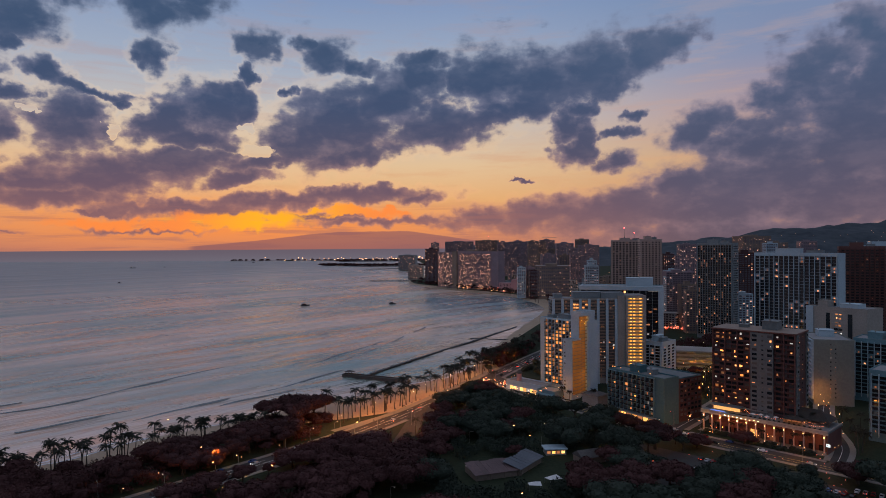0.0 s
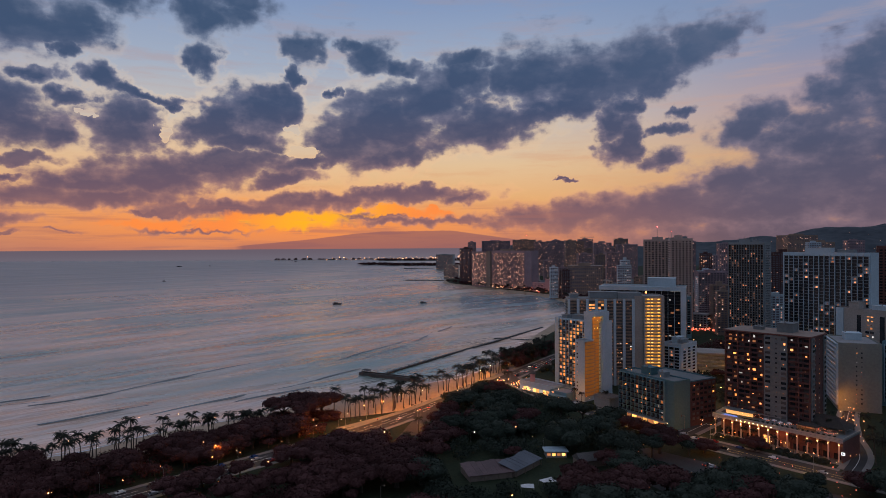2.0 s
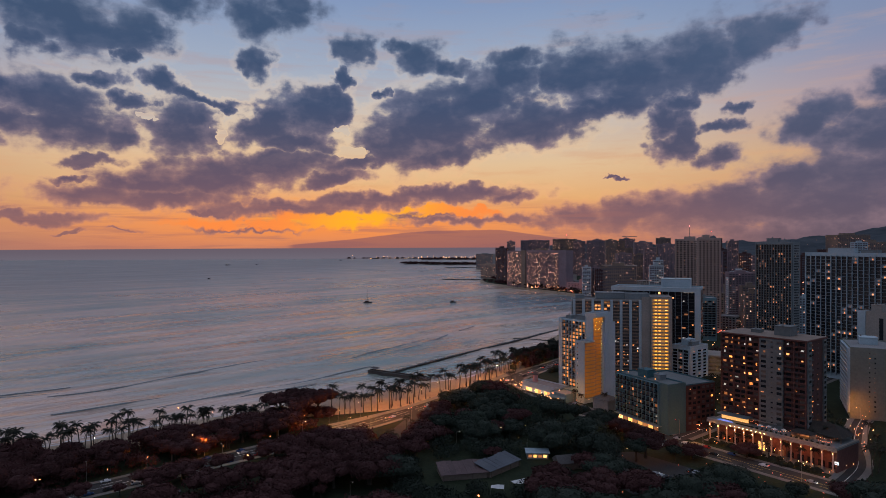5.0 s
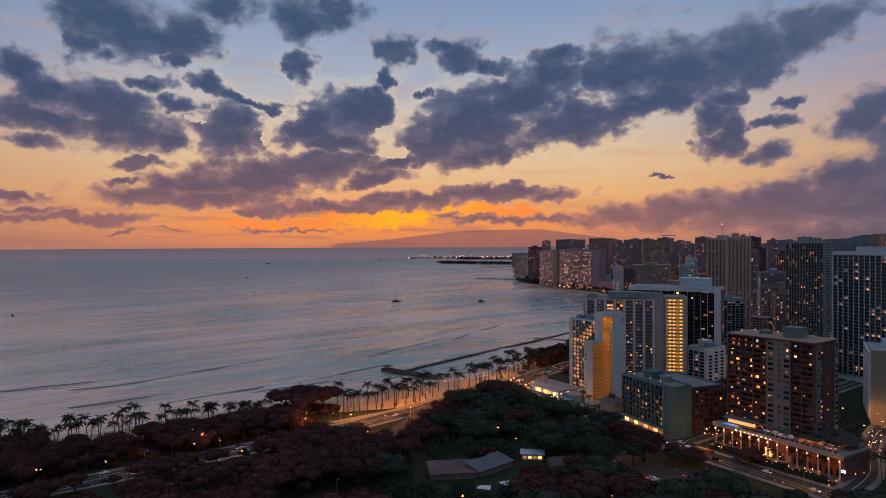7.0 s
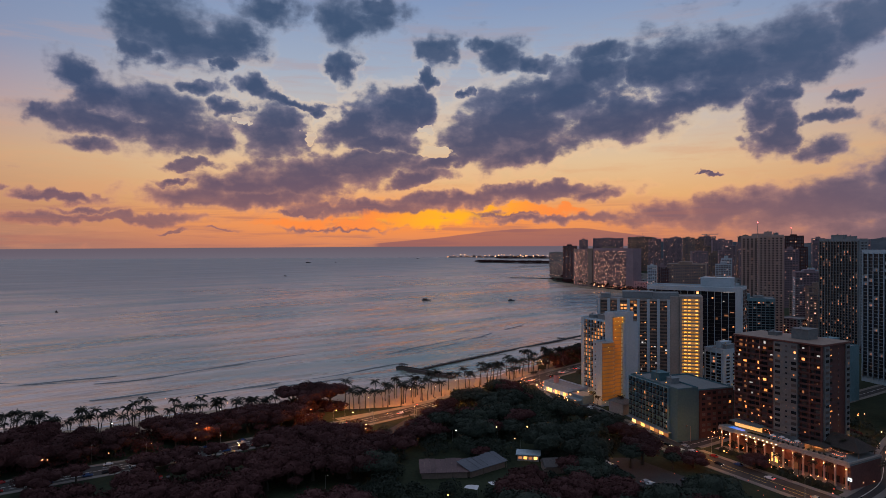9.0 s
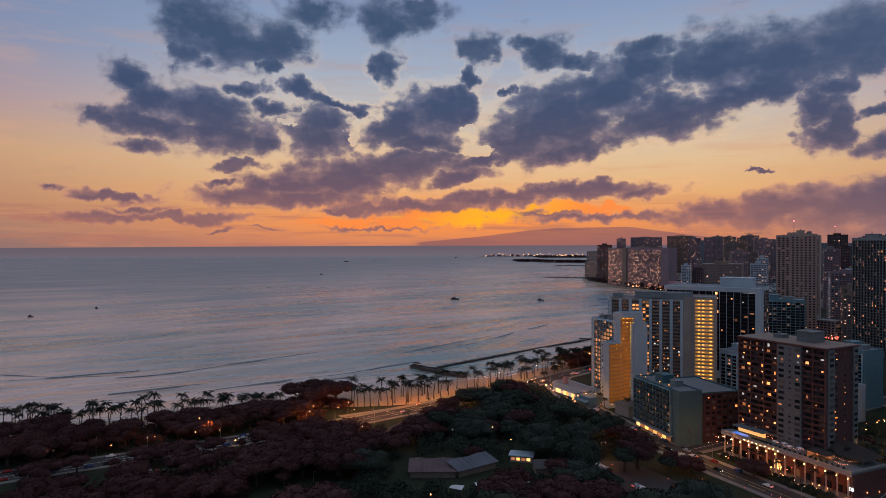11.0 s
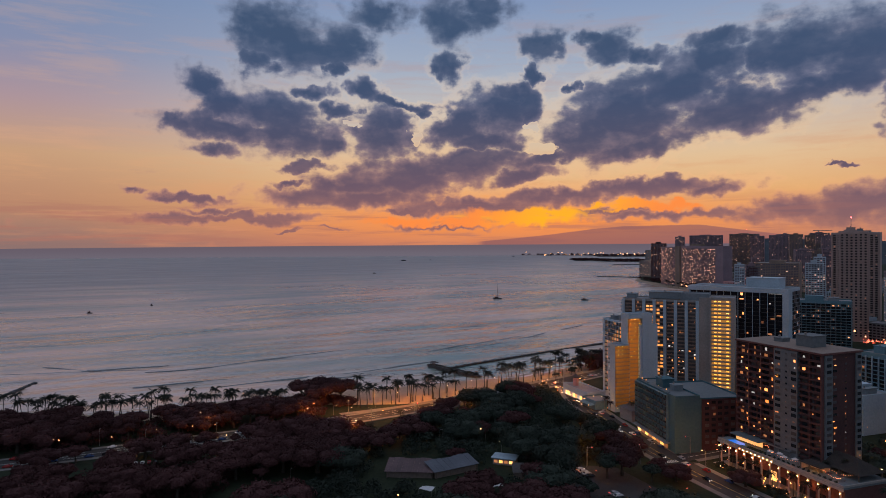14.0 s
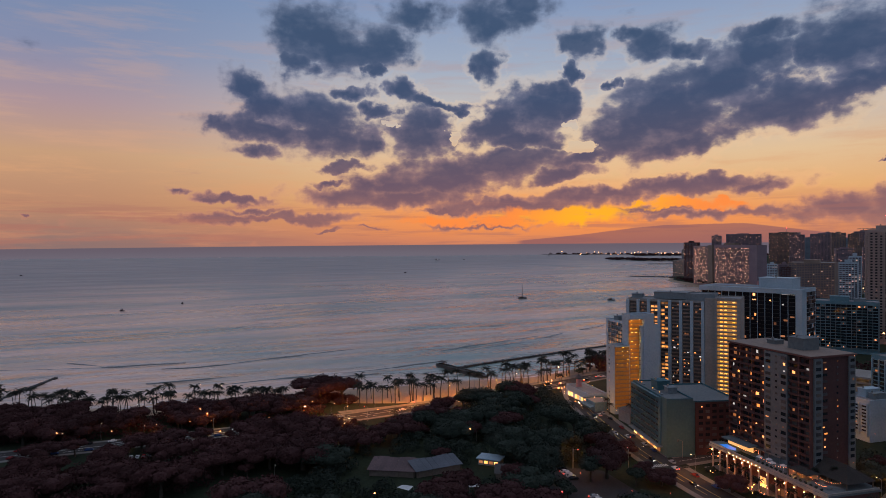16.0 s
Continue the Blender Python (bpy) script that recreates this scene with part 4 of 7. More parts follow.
def white_gallery_hotel():
    rng = random.Random(11)
    root = thing("hotel_tower", "white hotel tower with yellow-lit open galleries", "building", at=pose(86, 505, LAND, 0, 0, -48))
    block(root, 0, 0, 43.9, 14, 0, 56, M_WHITE)
    block(root, 35.5, -19, 44, -8.05, 0, 44, M_WHITE)
    block(root, 35, -8, 42.2, 9, 0, 60.2, M_WHITE, roof=False, edge=0)
    part("wall", Shape().box(42.22, 2, 0, 44.4, 9.3, 60.2), M_WHITE, root)
    block(root, 34.8, -8.2, 44.6, 9.4, 60.22, 63.5, M_WHITE, "wall")
    # bright stair galleries and the dimmer ones of the low wing, both on the end towards the park
    galleries(root, Matrix.Translation((42.2, 0, 0)) @ pose(0, 0, 0, 0, 0, 90), -7.6, 1.9, 4, 59.9, 21, M_TAN)
    g = Matrix.Translation((44, 0, 0)) @ pose(0, 0, 0, 0, 0, 90)
    galleries(root, g, -18.6, -8.3, 4, 43, 15, M_TAN, G_PASSAGE)
    f = Matrix()
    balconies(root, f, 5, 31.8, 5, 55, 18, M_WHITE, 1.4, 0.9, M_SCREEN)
    windows(root, f, 5.2, 31.6, 5, 55, 18, 8, rng, 0.6, (0.84, 0.8), wide=True)
    fins(root, f, [5 + 26.7 * k / 8 for k in range(9)], 4, 55.2, M_WHITE, 0.3, 1.45)
    windows(root, pose(0, -19, 0), 36, 39, 4, 43, 15, 1, rng, 0.55, (0.35, 0.4))
    plant(root, 14, 4, 24, 11, 55.2, 3.5, M_GREY)
    plant(root, 4, 4, 9, 10, 55.2, 2.5, M_GREY)

    low = thing("hotel_lobby", "low beige lobby with a dark hipped roof", "building", at=pose(106, 449, LAND, 0, 0, -48))
    part("lobby_wall", Shape().box(0, 0, 0, 13, 12, 7.2), M_BEIGE, low)
    part("lobby_roof", Shape().add([(-1, -1, 7.21), (14, -1, 7.21), (14, 13, 7.21), (-1, 13, 7.21), (4, 6, 9.8), (9, 6, 9.8)], [(0, 1, 5, 4), (1, 2, 5), (2, 3, 4, 5), (3, 0, 4), (3, 2, 1, 0)]), M_TILE, low)
    part("porch_light", Shape().box(-0.4, 1, 4.6, -0.01, 7, 5.4), G_LOBBY, low)
    podium = thing("hotel_podium", "white podium with shops under awnings by the avenue", "building", at=pose(58, 500, LAND, 0, 0, -48))
    block(podium, 0, 0, 34, 14, 0, 7.5, M_WHITE)
    block(podium, 34.1, -4, 50, 10, 0, 6, M_TEAL)
    for k in range(10):
        part("shop_window", Shape().box(1 + k * 3.3, -0.25, 0.6, 3.6 + k * 3.3, -0.01, 3.2), G_LOBBY if k % 3 else G_COOL, podium)
    for k in range(4):
        x = 34.6 + k * 3.9
        part("awning", Shape().add([(x, -4.02, 3.8), (x + 3.5, -4.02, 3.8), (x + 3.5, -7, 3.0), (x, -7, 3.0), (x, -4.02, 3.7), (x + 3.5, -4.02, 3.7), (x + 3.5, -7, 2.9), (x, -7, 2.9)],
                                   [(3, 2, 1, 0), (4, 5, 6, 7), (0, 4, 7, 3), (1, 2, 6, 5), (3, 7, 6, 2)]), M_TEAL, podium)
    part("turret", Shape().prism([(8 + 2 * math.cos(a * math.tau / 8), 6 + 2 * math.sin(a * math.tau / 8)) for a in range(8)], 6.7, 12.5), M_PINK, podium)
    part("turret_roof", Shape().tube([(8, 6, 12.51), (8, 6, 13.1), (8, 6, 15.4)], [3, 2.8, 0.1], 8), M_TILE, podium)


def striped_hotel():
    rng = random.Random(12)
    root = thing("hotel_tower", "pale hotel tower with piers and an amber-lit balcony stack", "building", at=pose(98, 517.5, LAND, 0, 0, -3.8))
    block(root, 0, 0, 59, 22, 0, 69.5, M_BEIGE)
    block(root, 59.05, -1.5, 75, 20, 0, 72, M_BEIGE)
    f = Matrix()
    piers = [0.9, 8.2, 15.4, 22.6, 29.8, 37.0, 44.2, 51.4]
    for i, x in enumerate(piers[:-1]):
        windows(root, f, x + 1.3, x + 6.2, 5, 68, 25, 2, rng, 0.5 if 1 <= i <= 4 else 0.25, (0.86, 0.74), wide=i in (2, 3), plain=M_CURTAIN)
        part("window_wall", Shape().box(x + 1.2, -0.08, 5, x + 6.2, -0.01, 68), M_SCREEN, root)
        balconies(root, f, x + 1.1, x + 6.2, 5, 68, 25, M_TAN, 0.9, 0.8, M_TAN)
    fins(root, f, piers, 0, 69, M_WHITE, 2.0, 1.5)
    part("wall", Shape().box(52.6, -1.2, 0, 58.9, -0.01, 71.5), M_BEIGE, root)
    fh = 66 / 25
    lamp = Shape().box(-0.8, -0.12, 0, 0.8, 0.1, 0.7).mesh("balcony_lamp", G_AMBER)
    rail = Shape().box(60.6, -2.4, -0.2, 72.6, -1.52, 0).box(60.6, -2.4, 0.003, 72.6, -2.3, 0.7).mesh("floor_slab", M_BEIGE)
    # added glowing panel behind each lamp row, imitating lamplight on the wall
    wall_glow = Shape().box(60.6, -1.56, 0.7, 72.6, -1.505, fh - 0.25).mesh("corridor_glazing", G_WALL_GLOW)
    for k in range(25):
        z = 4.2 + k * fh
        for x in (63.0, 65.8, 70.8):
            part("balcony_lamp", lamp, None, root, at=Matrix.Translation((x, -1.62, z + 1.3)))
        part("floor_slab", rail, None, root, at=Matrix.Translation((0, 0, z)))
        part("corridor_glazing", wall_glow, None, root, at=Matrix.Translation((0, 0, z)))
    part("wall", Shape().box(59.1, -2.7, 0, 60.4, -1.52, 71.9).box(72.8, -2.7, 0, 75, -1.52, 71.9), M_BEIGE, root)
    g = side_frame("left", 59, 22)
    balconies(root, g, 1, 21, 5, 68, 25, M_GREY, 1.0, 0.85)
    windows(root, g, 1, 21, 5, 68, 25, 4, rng, 0.1, (0.7, 0.66))
    plant(root, 18, 5, 40, 17, 69.5, 4.5, M_GREY)
    plant(root, 2, 6, 9, 14, 69.5, 2.6, M_GREY)
    block(root, 40.1, 3, 58.5, 19, 68.7, 74, M_GREY, "machine_house")


def black_glass_hotel():
    rng = random.Random(13)
    root = thing("hotel_tower", "hotel slab of dark glass in a white frame", "building", at=pose(140, 601, LAND, 0, 0, -20))
    block(root, 0, 0, 75, 29, 0, 74.5, M_WHITE, edge=1.2)
    part("wall", Shape().box(-0.5, -2.2, 70.8, 75.6, -0.01, 74.4), M_WHITE, root)
    part("wall", Shape().box(71.2, -2.2, 0, 75.6, -0.012, 70.78), M_WHITE, root)
    part("curtain_wall", Shape().box(1, -0.08, 6, 71, -0.01, 70.5), M_BLACK, root, "black glass curtain wall")
    windows(root, Matrix(), 1, 71, 6, 70.5, 22, 13, rng, 0.13, (0.94, 0.9), plain=M_BLACK)
    fins(root, Matrix(), [1 + 70 * k / 13 for k in range(14)], 6, 70.7, M_WHITE, 0.28, 0.8)
    slab = Shape().box(1.2, -0.45, -0.12, 71, 0, 0.12).mesh("floor_slab", M_RAIL)
    for k in range(23):
        part("floor_slab", slab, None, root, at=Matrix.Translation((0, 0, 6 + k * 64.5 / 22)))
    f = side_frame("right", 75, 29)
    windows(root, f, 9, 28, 6, 72, 22, 5, rng, 0.05, (0.95, 0.9))
    plant(root, 42, 8, 66, 24, 73.4, 8, M_WHITE)
    part("roof_mast", Shape().tube([(50, 15, 81), (50, 15, 87)], [0.12, 0.06], 5), M_METAL, root)
    part("roof_lamp_row", Shape().box(62, -2.4, 70.2, 71, -2.25, 70.5), G_COOL, root)


def brown_hotel():
    rng = random.Random(14)
    root = thing("hotel_tower", "dark brown hotel tower with a pale centre bay", "building", at=pose(173, 388, LAND, 0, 0, -45))
    block(root, 0, 0, 46.5, 23, 12, 62, M_BROWN, roof_mat=M_WHITE)
    part("wall", Shape().box(2, 2, 0, 44, 21, 12), M_BROWN, root)
    part("roof_rim", Shape().box(-0.8, -1.8, 61.2, 47.3, 23.8, 61.9), M_RED, root)
    part("roof_sheet", Shape().box(-0.5, -1.5, 61.91, 47, 23.5, 62.05), M_TAN, root)
    f = Matrix()
    balconies(root, f, 0.2, 22.0, 14, 60.6, 17, M_BROWN, 1.4, 0.9, M_BROWN)
    windows(root, f, 0.6, 21.8, 14, 60.6, 17, 6, rng, 0.32, (0.8, 0.7))
    fins(root, f, [0.2, 7.4, 14.7, 22.0], 12, 60.9, M_RED, 0.4, 1.5)
    part("wall", Shape().box(22.6, -2.0, 10, 35.0, -0.01, 60.9), M_DIM, root)
    windows(root, pose(0, -2.0, 0), 23.0, 26.6, 14, 60.6, 17, 1, rng, 0.16, (0.75, 0.5))
    windows(root, pose(0, -2.0, 0), 28.4, 30.2, 14, 60.6, 17, 1, rng, 0.14, (0.6, 0.3))
    windows(root, pose(0, -2.0, 0), 31.6, 34.8, 14, 60.6, 17, 1, rng, 0.16, (0.8, 0.55))
    balconies(root, f, 35.2, 46.2, 14, 60.6, 17, M_BROWN, 1.4, 0.9, M_BROWN)
    windows(root, f, 35.6, 46.0, 14, 60.6, 17, 3, rng, 0.3, (0.7, 0.62))
    fins(root, f, [40.6, 46.3], 12, 60.9, M_RED, 0.4, 1.5)
    g = side_frame("right", 46.5, 23)
    part("wall", Shape().box(46.51, 0.2, 12, 47.2, 4.6, 60.9), M_DIM, root)
    part("wall", Shape().box(46.51, 19.4, 12, 47.2, 22.9, 60.9), M_DIM, root)
    windows(root, Matrix.Translation((0.7, 0, 0)) @ g, 0.5, 4.3, 14, 60.6, 17, 1, rng, 0.1, (0.7, 0.5))
    windows(root, Matrix.Translation((0.7, 0, 0)) @ g, 19.6, 22.7, 14, 60.6, 17, 1, rng, 0.05, (0.7, 0.5))
    windows(root, g, 4.8, 8.2, 14, 60.6, 17, 1, rng, 0.4, (0.8, 0.4))
    windows(root, g, 12, 15, 14, 60.6, 17, 1, rng, 0.2, (0.3, 0.3))
    plant(root, 26, 8, 34.5, 17, 62.05, 5, M_DIM)
    plant(root, 12, 10, 17, 15, 62.05, 1.6, M_DIM)
    part("restaurant_front", Shape().box(1.5, -3.2, 12.6, 17, -2.8, 15.2), G_LOBBY, root, "brightly lit restaurant front under the tower")
    part("restaurant_roof", Shape().box(0.5, -6.5, 15.4, 18, -0.02, 15.9), M_DIM, root)


def arcade_deck():
    root = thing("hotel_podium", "hotel podium with a pool deck over a lit colonnade", "building", at=pose(163, 384, LAND, 0, 0, -48))
    w = 70
    part("deck", Shape().prism([(-1, 3), (1, 0), (w, 0), (w, 26), (40, 27), (12, 9), (0, 8)], 11.2, 12.0), M_DIM, root)
    part("deck_edge", Shape().box(0.6, -0.25, 10.7, w + 0.2, -0.01, 11.9), M_BEIGE, root)
    part("parapet", Shape().box(0.8, 0, 12.004, w, 0.3, 12.9).box(w - 0.3, 0.3, 12.004, w, 25, 12.9), M_BEIGE, root)
    part("wall", Shape().box(3, 6, 0, w - 1, 9, 11.19), M_RED, root)
    part("end_wall", Shape().box(w - 0.9, 1.2, 0, w - 0.3, 25, 11.19), M_RED, root)
    part("paving", Shape().box(0, -2.5, 0.02, w, 5.99, 0.16), M_PAVE, root)
    for k in range(14):
        x = 2 + k * (w - 4) / 13
        column = part("column", Shape().tube([(x, 1.0, 0.16), (x, 1.0, 0.8), (x, 1.0, 0.82), (x, 1.0, 8.3), (x, 1.0, 9.6), (x, 1.0, 10.5), (x, 1.0, 11.19)], [0.62, 0.62, 0.42, 0.40, 0.5, 0.8, 1.2], 12), M_SAND_WALL, root)
        part("column_lamp", Shape().box(x - 0.16, 0.36, 9.0, x + 0.16, 0.52, 9.4), G_COLUMN, column)
        part("shop_bay", Shape().box(x + 0.9, 5.8, 0.3, x + 4.2, 5.98, 3.4), M_GLASS if k not in (5, 7) else G_DIM, root) if k < 13 else None
    for k in range(3):
        for j in range(3):
            part("lobby_pane", Shape().box(27.9 + k * 1.2, 5.6, 0.4 + j * 1.5, 28.95 + k * 1.2, 5.78, 1.75 + j * 1.5), G_LOBBY, root)
    part("sign", Shape().box(w - 0.6, -0.5, 4.8, w + 1.2, -0.3, 6.2), G_SIGN, root, "white lit sign with an unreadable mark")
    part("sign_mark", Shape().box(w - 0.2, -0.52, 5.1, w + 0.3, -0.505, 5.9).box(w + 0.5, -0.52, 5.1, w + 0.9, -0.505, 5.5), M_RAIL, root)
    # pool, lawn, bar, canopies and festoon lights of the deck
    part("pool_rim", Shape().prism([(3.6, 2.0), (12.6, 1.6), (15.4, 3.8), (12.4, 6.6), (4.6, 6.8)], 12.001, 12.12), M_TEAL, root)
    part("pool_water", Shape().prism([(4.4, 2.5), (12.2, 2.1), (14.4, 3.8), (12.0, 6.0), (5.2, 6.2)], 12.121, 12.14), G_POOL, root, "blue pool lit from below")
    for k in range(9):
        part("parapet_lamp", Shape().box(15 + 2.4 * k, -0.42, 11.2, 15.5 + 2.4 * k, -0.26, 11.45), G_COLUMN, root)
    part("deck_lawn", Shape().box(15.8, 0.6, 12.004, 26, 5.6, 12.05), M_GRASS, root)
    part("bar_back_wall", Shape().box(46.6, 9.0, 12.004, 56, 9.3, 15.0), M_SAND_WALL, root)
    part("bar_side_wall", Shape().box(46.4, 4.0, 12.004, 46.59, 9.3, 15.0), M_SAND_WALL, root)
    part("bar_counter", Shape().box(48, 6.4, 12.004, 54.5, 7.0, 13.1), M_WOOD, root)
    part("bar_roof", Shape().add([(45.6, 3, 15.01), (56.8, 3, 15.01), (56.8, 10, 15.01), (45.6, 10, 15.01), (49, 6.5, 16.6), (53, 6.5, 16.6)], [(0, 1, 5, 4), (1, 2, 5), (2, 3, 4, 5), (3, 0, 4), (3, 2, 1, 0)]), M_THATCH, root)
    for x, y in ((46.5, 3.5), (51, 3.5), (55.8, 3.5), (55.8, 9.6)):
        part("bar_post", Shape().box(x - 0.15, y - 0.15, 12.004, x + 0.15, y + 0.15, 15), M_WOOD, root)
    part("bar_lamp", Shape().box(48, 7.6, 14.5, 54.5, 7.8, 14.7), G_AMBER, root)
    part("hall_roof", Shape().add([(38, 11, 14.6), (68, 11, 14.6), (68, 26, 14.6), (38, 26, 14.6), (45, 18.5, 19.6), (61, 18.5, 19.6)], [(0, 1, 5, 4), (1, 2, 5), (2, 3, 4, 5), (3, 0, 4), (3, 2, 1, 0)]), M_THATCH, root)
    for x, y in ((39, 12), (48, 12), (58, 12), (67, 12), (67, 25)):
        part("hall_post", Shape().box(x - 0.2, y - 0.2, 12.004, x + 0.2, y + 0.2, 14.6), M_WOOD, root)
    part("terrace_roof", Shape().box(19, 9, 15, 36, 14.5, 15.25).box(19, 8.8, 14.8, 36, 8.99, 15.3), M_METAL, root)
    for x in (19.5, 24, 29, 35.5):
        part("terrace_post", Shape().tube([(x, 9.3, 12.0), (x, 9.3, 15.0)], [0.1, 0.1], 6), M_METAL, root)
    for x, y in ((30, 3.5), (34, 5), (38, 3.2), (42, 5.2), (60, 4), (64, 6)):
        part("parasol", Shape().tube([(x, y, 12.0), (x, y, 14.2), (x, y, 14.21), (x, y, 14.9)], [0.05, 0.05, 1.5, 0.08], 8), M_CANVAS if x % 4 else M_BROWN, root)
        part("terrace_table", Shape().tube([(x + 1, y + 0.8, 12.0), (x + 1, y + 0.8, 12.72), (x + 1, y + 0.8, 12.74)], [0.1, 0.1, 0.55], 8), M_WOOD, root)
    for k in range(16):
        x = 27 + 2.6 * k
        s = Shape()
        for j in range(5):
            a = j * 1.256 + k
            s.add([(x - 0.1, 0.9, 12.5), (x + 0.1, 0.9, 12.5), (x + 0.8 * math.cos(a), 0.9 + 0.6 * math.sin(a), 13.5 + 0.15 * j)], [(0, 1, 2)])
            s.ball(x + 0.4 * math.cos(a), 0.9 + 0.25 * math.sin(a), 13.0 + 0.1 * j, 0.4, 0.3, 0.35, 5)
        plant_box = part("planter", Shape().box(x - 0.9, 0.55, 12.004, x + 0.9, 1.25, 12.5), M_GREY, root)
        part("terrace_plant", s, M_LEAF_GREEN, plant_box)
    for x0, y0, x1, y1 in ((17, 3, 24, 8), (24, 8, 33, 2), (33, 2, 46, 4), (56, 5, 67, 2), (56, 8, 66, 10)):
        for k in range(12):
            t = k / 11
            part("festoon_bulb", FESTOON, None, root, at=Matrix.Translation((x0 + (x1 - x0) * t, y0 + (y1 - y0) * t, 14.8 - 1.2 * 4 * t * (1 - t))))


FESTOON = Shape().ball(0, 0, 0, 0.12, 0.12, 0.12).mesh("festoon_bulb", G_STRING)


def teal_low_hotel():
    rng = random.Random(15)
    root = thing("hotel_block", "low pale teal hotel with rows of balconies", "building", at=pose(119, 427, LAND, 0, 0, -58))
    block(root, 0, 0, 45, 14, 0, 30, M_DUSK, roof_mat=M_DIM)
    block(root, 3, 14.05, 43, 40, 0, 28, M_DUSK, roof_mat=M_DIM)
    balconies(root, Matrix(), 0.3, 38, 5, 29, 8, M_TEAL, 1.3, 0.9, M_GLASS)
    windows(root, Matrix(), 0.6, 37.8, 5, 29, 8, 11, rng, 0.26, (0.8, 0.74))
    fins(root, Matrix(), [0.3 + 37.6 * k / 11 for k in range(12)], 4.6, 29.2, M_TEAL, 0.25, 1.4)
    f = side_frame("right", 43, 40)
    part("wall", Shape().box(43.01, 16, 0, 43.5, 39.5, 27.4), M_BROWN, root)
    windows(root, Matrix.Translation((0.52, 0, 0)) @ f, 17, 39, 3, 27, 8, 6, rng, 0.06, (0.6, 0.5))
    for k in range(8):
        part("shop_window", Shape().box(2 + k * 4.5, -0.3, 0.5, 5.6 + k * 4.5, -0.01, 3.4), (G_LOBBY, G_DIM, G_LOBBY, G_DIM)[k % 4], root)
    part("shop_canopy", Shape().box(0, -3, 3.7, 40, -0.02, 4.1), M_GREY, root)
    plant(root, 14, 5, 22, 12, 29.2, 4.5, M_DUSK)
    plant(root, 26, 7, 31, 12, 29.2, 3, M_GREY)
    for x in (4, 9, 24, 33):
        part("roof_lamp", Shape().ball(x, 1.5, 31, 0.35, 0.35, 0.35), G_AMBER, root)
        part("roof_planter", Shape().box(x - 1, 2, 29.13, x + 1, 3, 30), M_GREY, root)


def slab_tower(x, y, turn, w, d, top, floors, bays, label, wall, fin_mat, lit, seed, side="left", side_bays=5, fin_every=1, deep=0.9, slab=None, fill=(0.9, 0.78)):
    """A tall tower whose windows are too small to pick apart; floors and fins are pieces."""
    rng = random.Random(seed)
    root = thing("apartment_tower", label, "building", at=pose(x, y, LAND, 0, 0, turn))
    h = top - LAND
    block(root, 0, 0, w, d, 0, h, wall)
    windows(root, Matrix(), 1.5, w - 1, 5, h - 3, floors, bays, rng, lit, fill, False)
    balconies(root, Matrix(), 1.2, w - 0.8, 5, h - 3, floors, slab or wall, deep, 0.0)
    fins(root, Matrix(), [1.5 + (w - 2.5) * k / bays for k in range(0, bays + 1, fin_every)], 3, h - 2.2, fin_mat, 0.4, deep + 0.25)
    f = side_frame(side, w, d)
    windows(root, f, 1.5, d - 1.5, 5, h - 3, floors, side_bays, rng, lit * 0.7, (0.5, 0.5), False)
    plant(root, w * 0.25, d * 0.3, w * 0.55, d * 0.75, h - 0.8, 4.5, wall)
    plant(root, w * 0.62, d * 0.3, w * 0.8, d * 0.7, h - 0.8, 3, M_GREY)
    return root


white_gallery_hotel()
striped_hotel()
black_glass_hotel()
brown_hotel()
arcade_deck()
teal_low_hotel()
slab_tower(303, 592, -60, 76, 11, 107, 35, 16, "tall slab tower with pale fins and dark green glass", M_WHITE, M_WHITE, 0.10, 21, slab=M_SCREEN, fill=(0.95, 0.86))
slab_tower(322, 766, -57, 46, 12, 116.5, 38, 13, "tall dark apartment tower gridded with balconies", M_GREY, M_GREY, 0.14, 22, deep=1.2, slab=M_TAN, fill=(0.94, 0.84), side="right")
slab_tower(302, 1064, -15, 56, 30, 122, 38, 10, "tan twin hotel tower with ribbed front", M_SAND_WALL, M_SAND_WALL, 0.08, 23, fill=(0.55, 0.6))
slab_tower(281, 852, -10, 28, 24, 122, 38, 6, "tan hotel tower with small square windows", M_SAND_WALL, M_SAND_WALL, 0.07, 24, fin_every=2, fill=(0.45, 0.5))
slab_tower(305, 454, -48, 30, 24, 47, 14, 7, "blue-grey hotel with ranks of balconies", M_TEAL, M_WHITE, 0.08, 27)
slab_tower(250, 358, -48, 36, 24, 43, 13, 9, "pale blue-grey hotel with deep balconies", M_TEAL, M_WHITE, 0.08, 31, deep=1.6)
slab_tower(418, 645, -30, 40, 26, 112, 36, 9, "dark red-brown residential tower", M_RED, M_RED, 0.06, 28, fill=(0.6, 0.5))
slab_tower(454, 662, -15, 46, 26, 113, 36, 11, "white residential tower with small windows", M_WHITE, M_WHITE, 0.10, 29, fill=(0.5, 0.5))
slab_tower(228, 778, -6, 54, 24, 52, 15, 12, "grey-green hotel slab behind the white frame tower", M_TEAL, M_GREY, 0.12, 30)
slab_tower(176, 528, -48, 17, 24, 35, 10, 3, "small white apartment block with dark balconies", M_WHITE, M_WHITE, 0.05, 32, side="right", side_bays=3)
slab_tower(226, 474, -48, 18, 22, 25, 8, 3, "low white block with a lit stair", M_WHITE, M_WHITE, 0.25, 33, fill=(0.5, 0.5))
slab_tower(246, 524, -48, 24, 20, 41, 12, 5, "pale blue-grey apartment block", M_TEAL, M_WHITE, 0.1, 34)


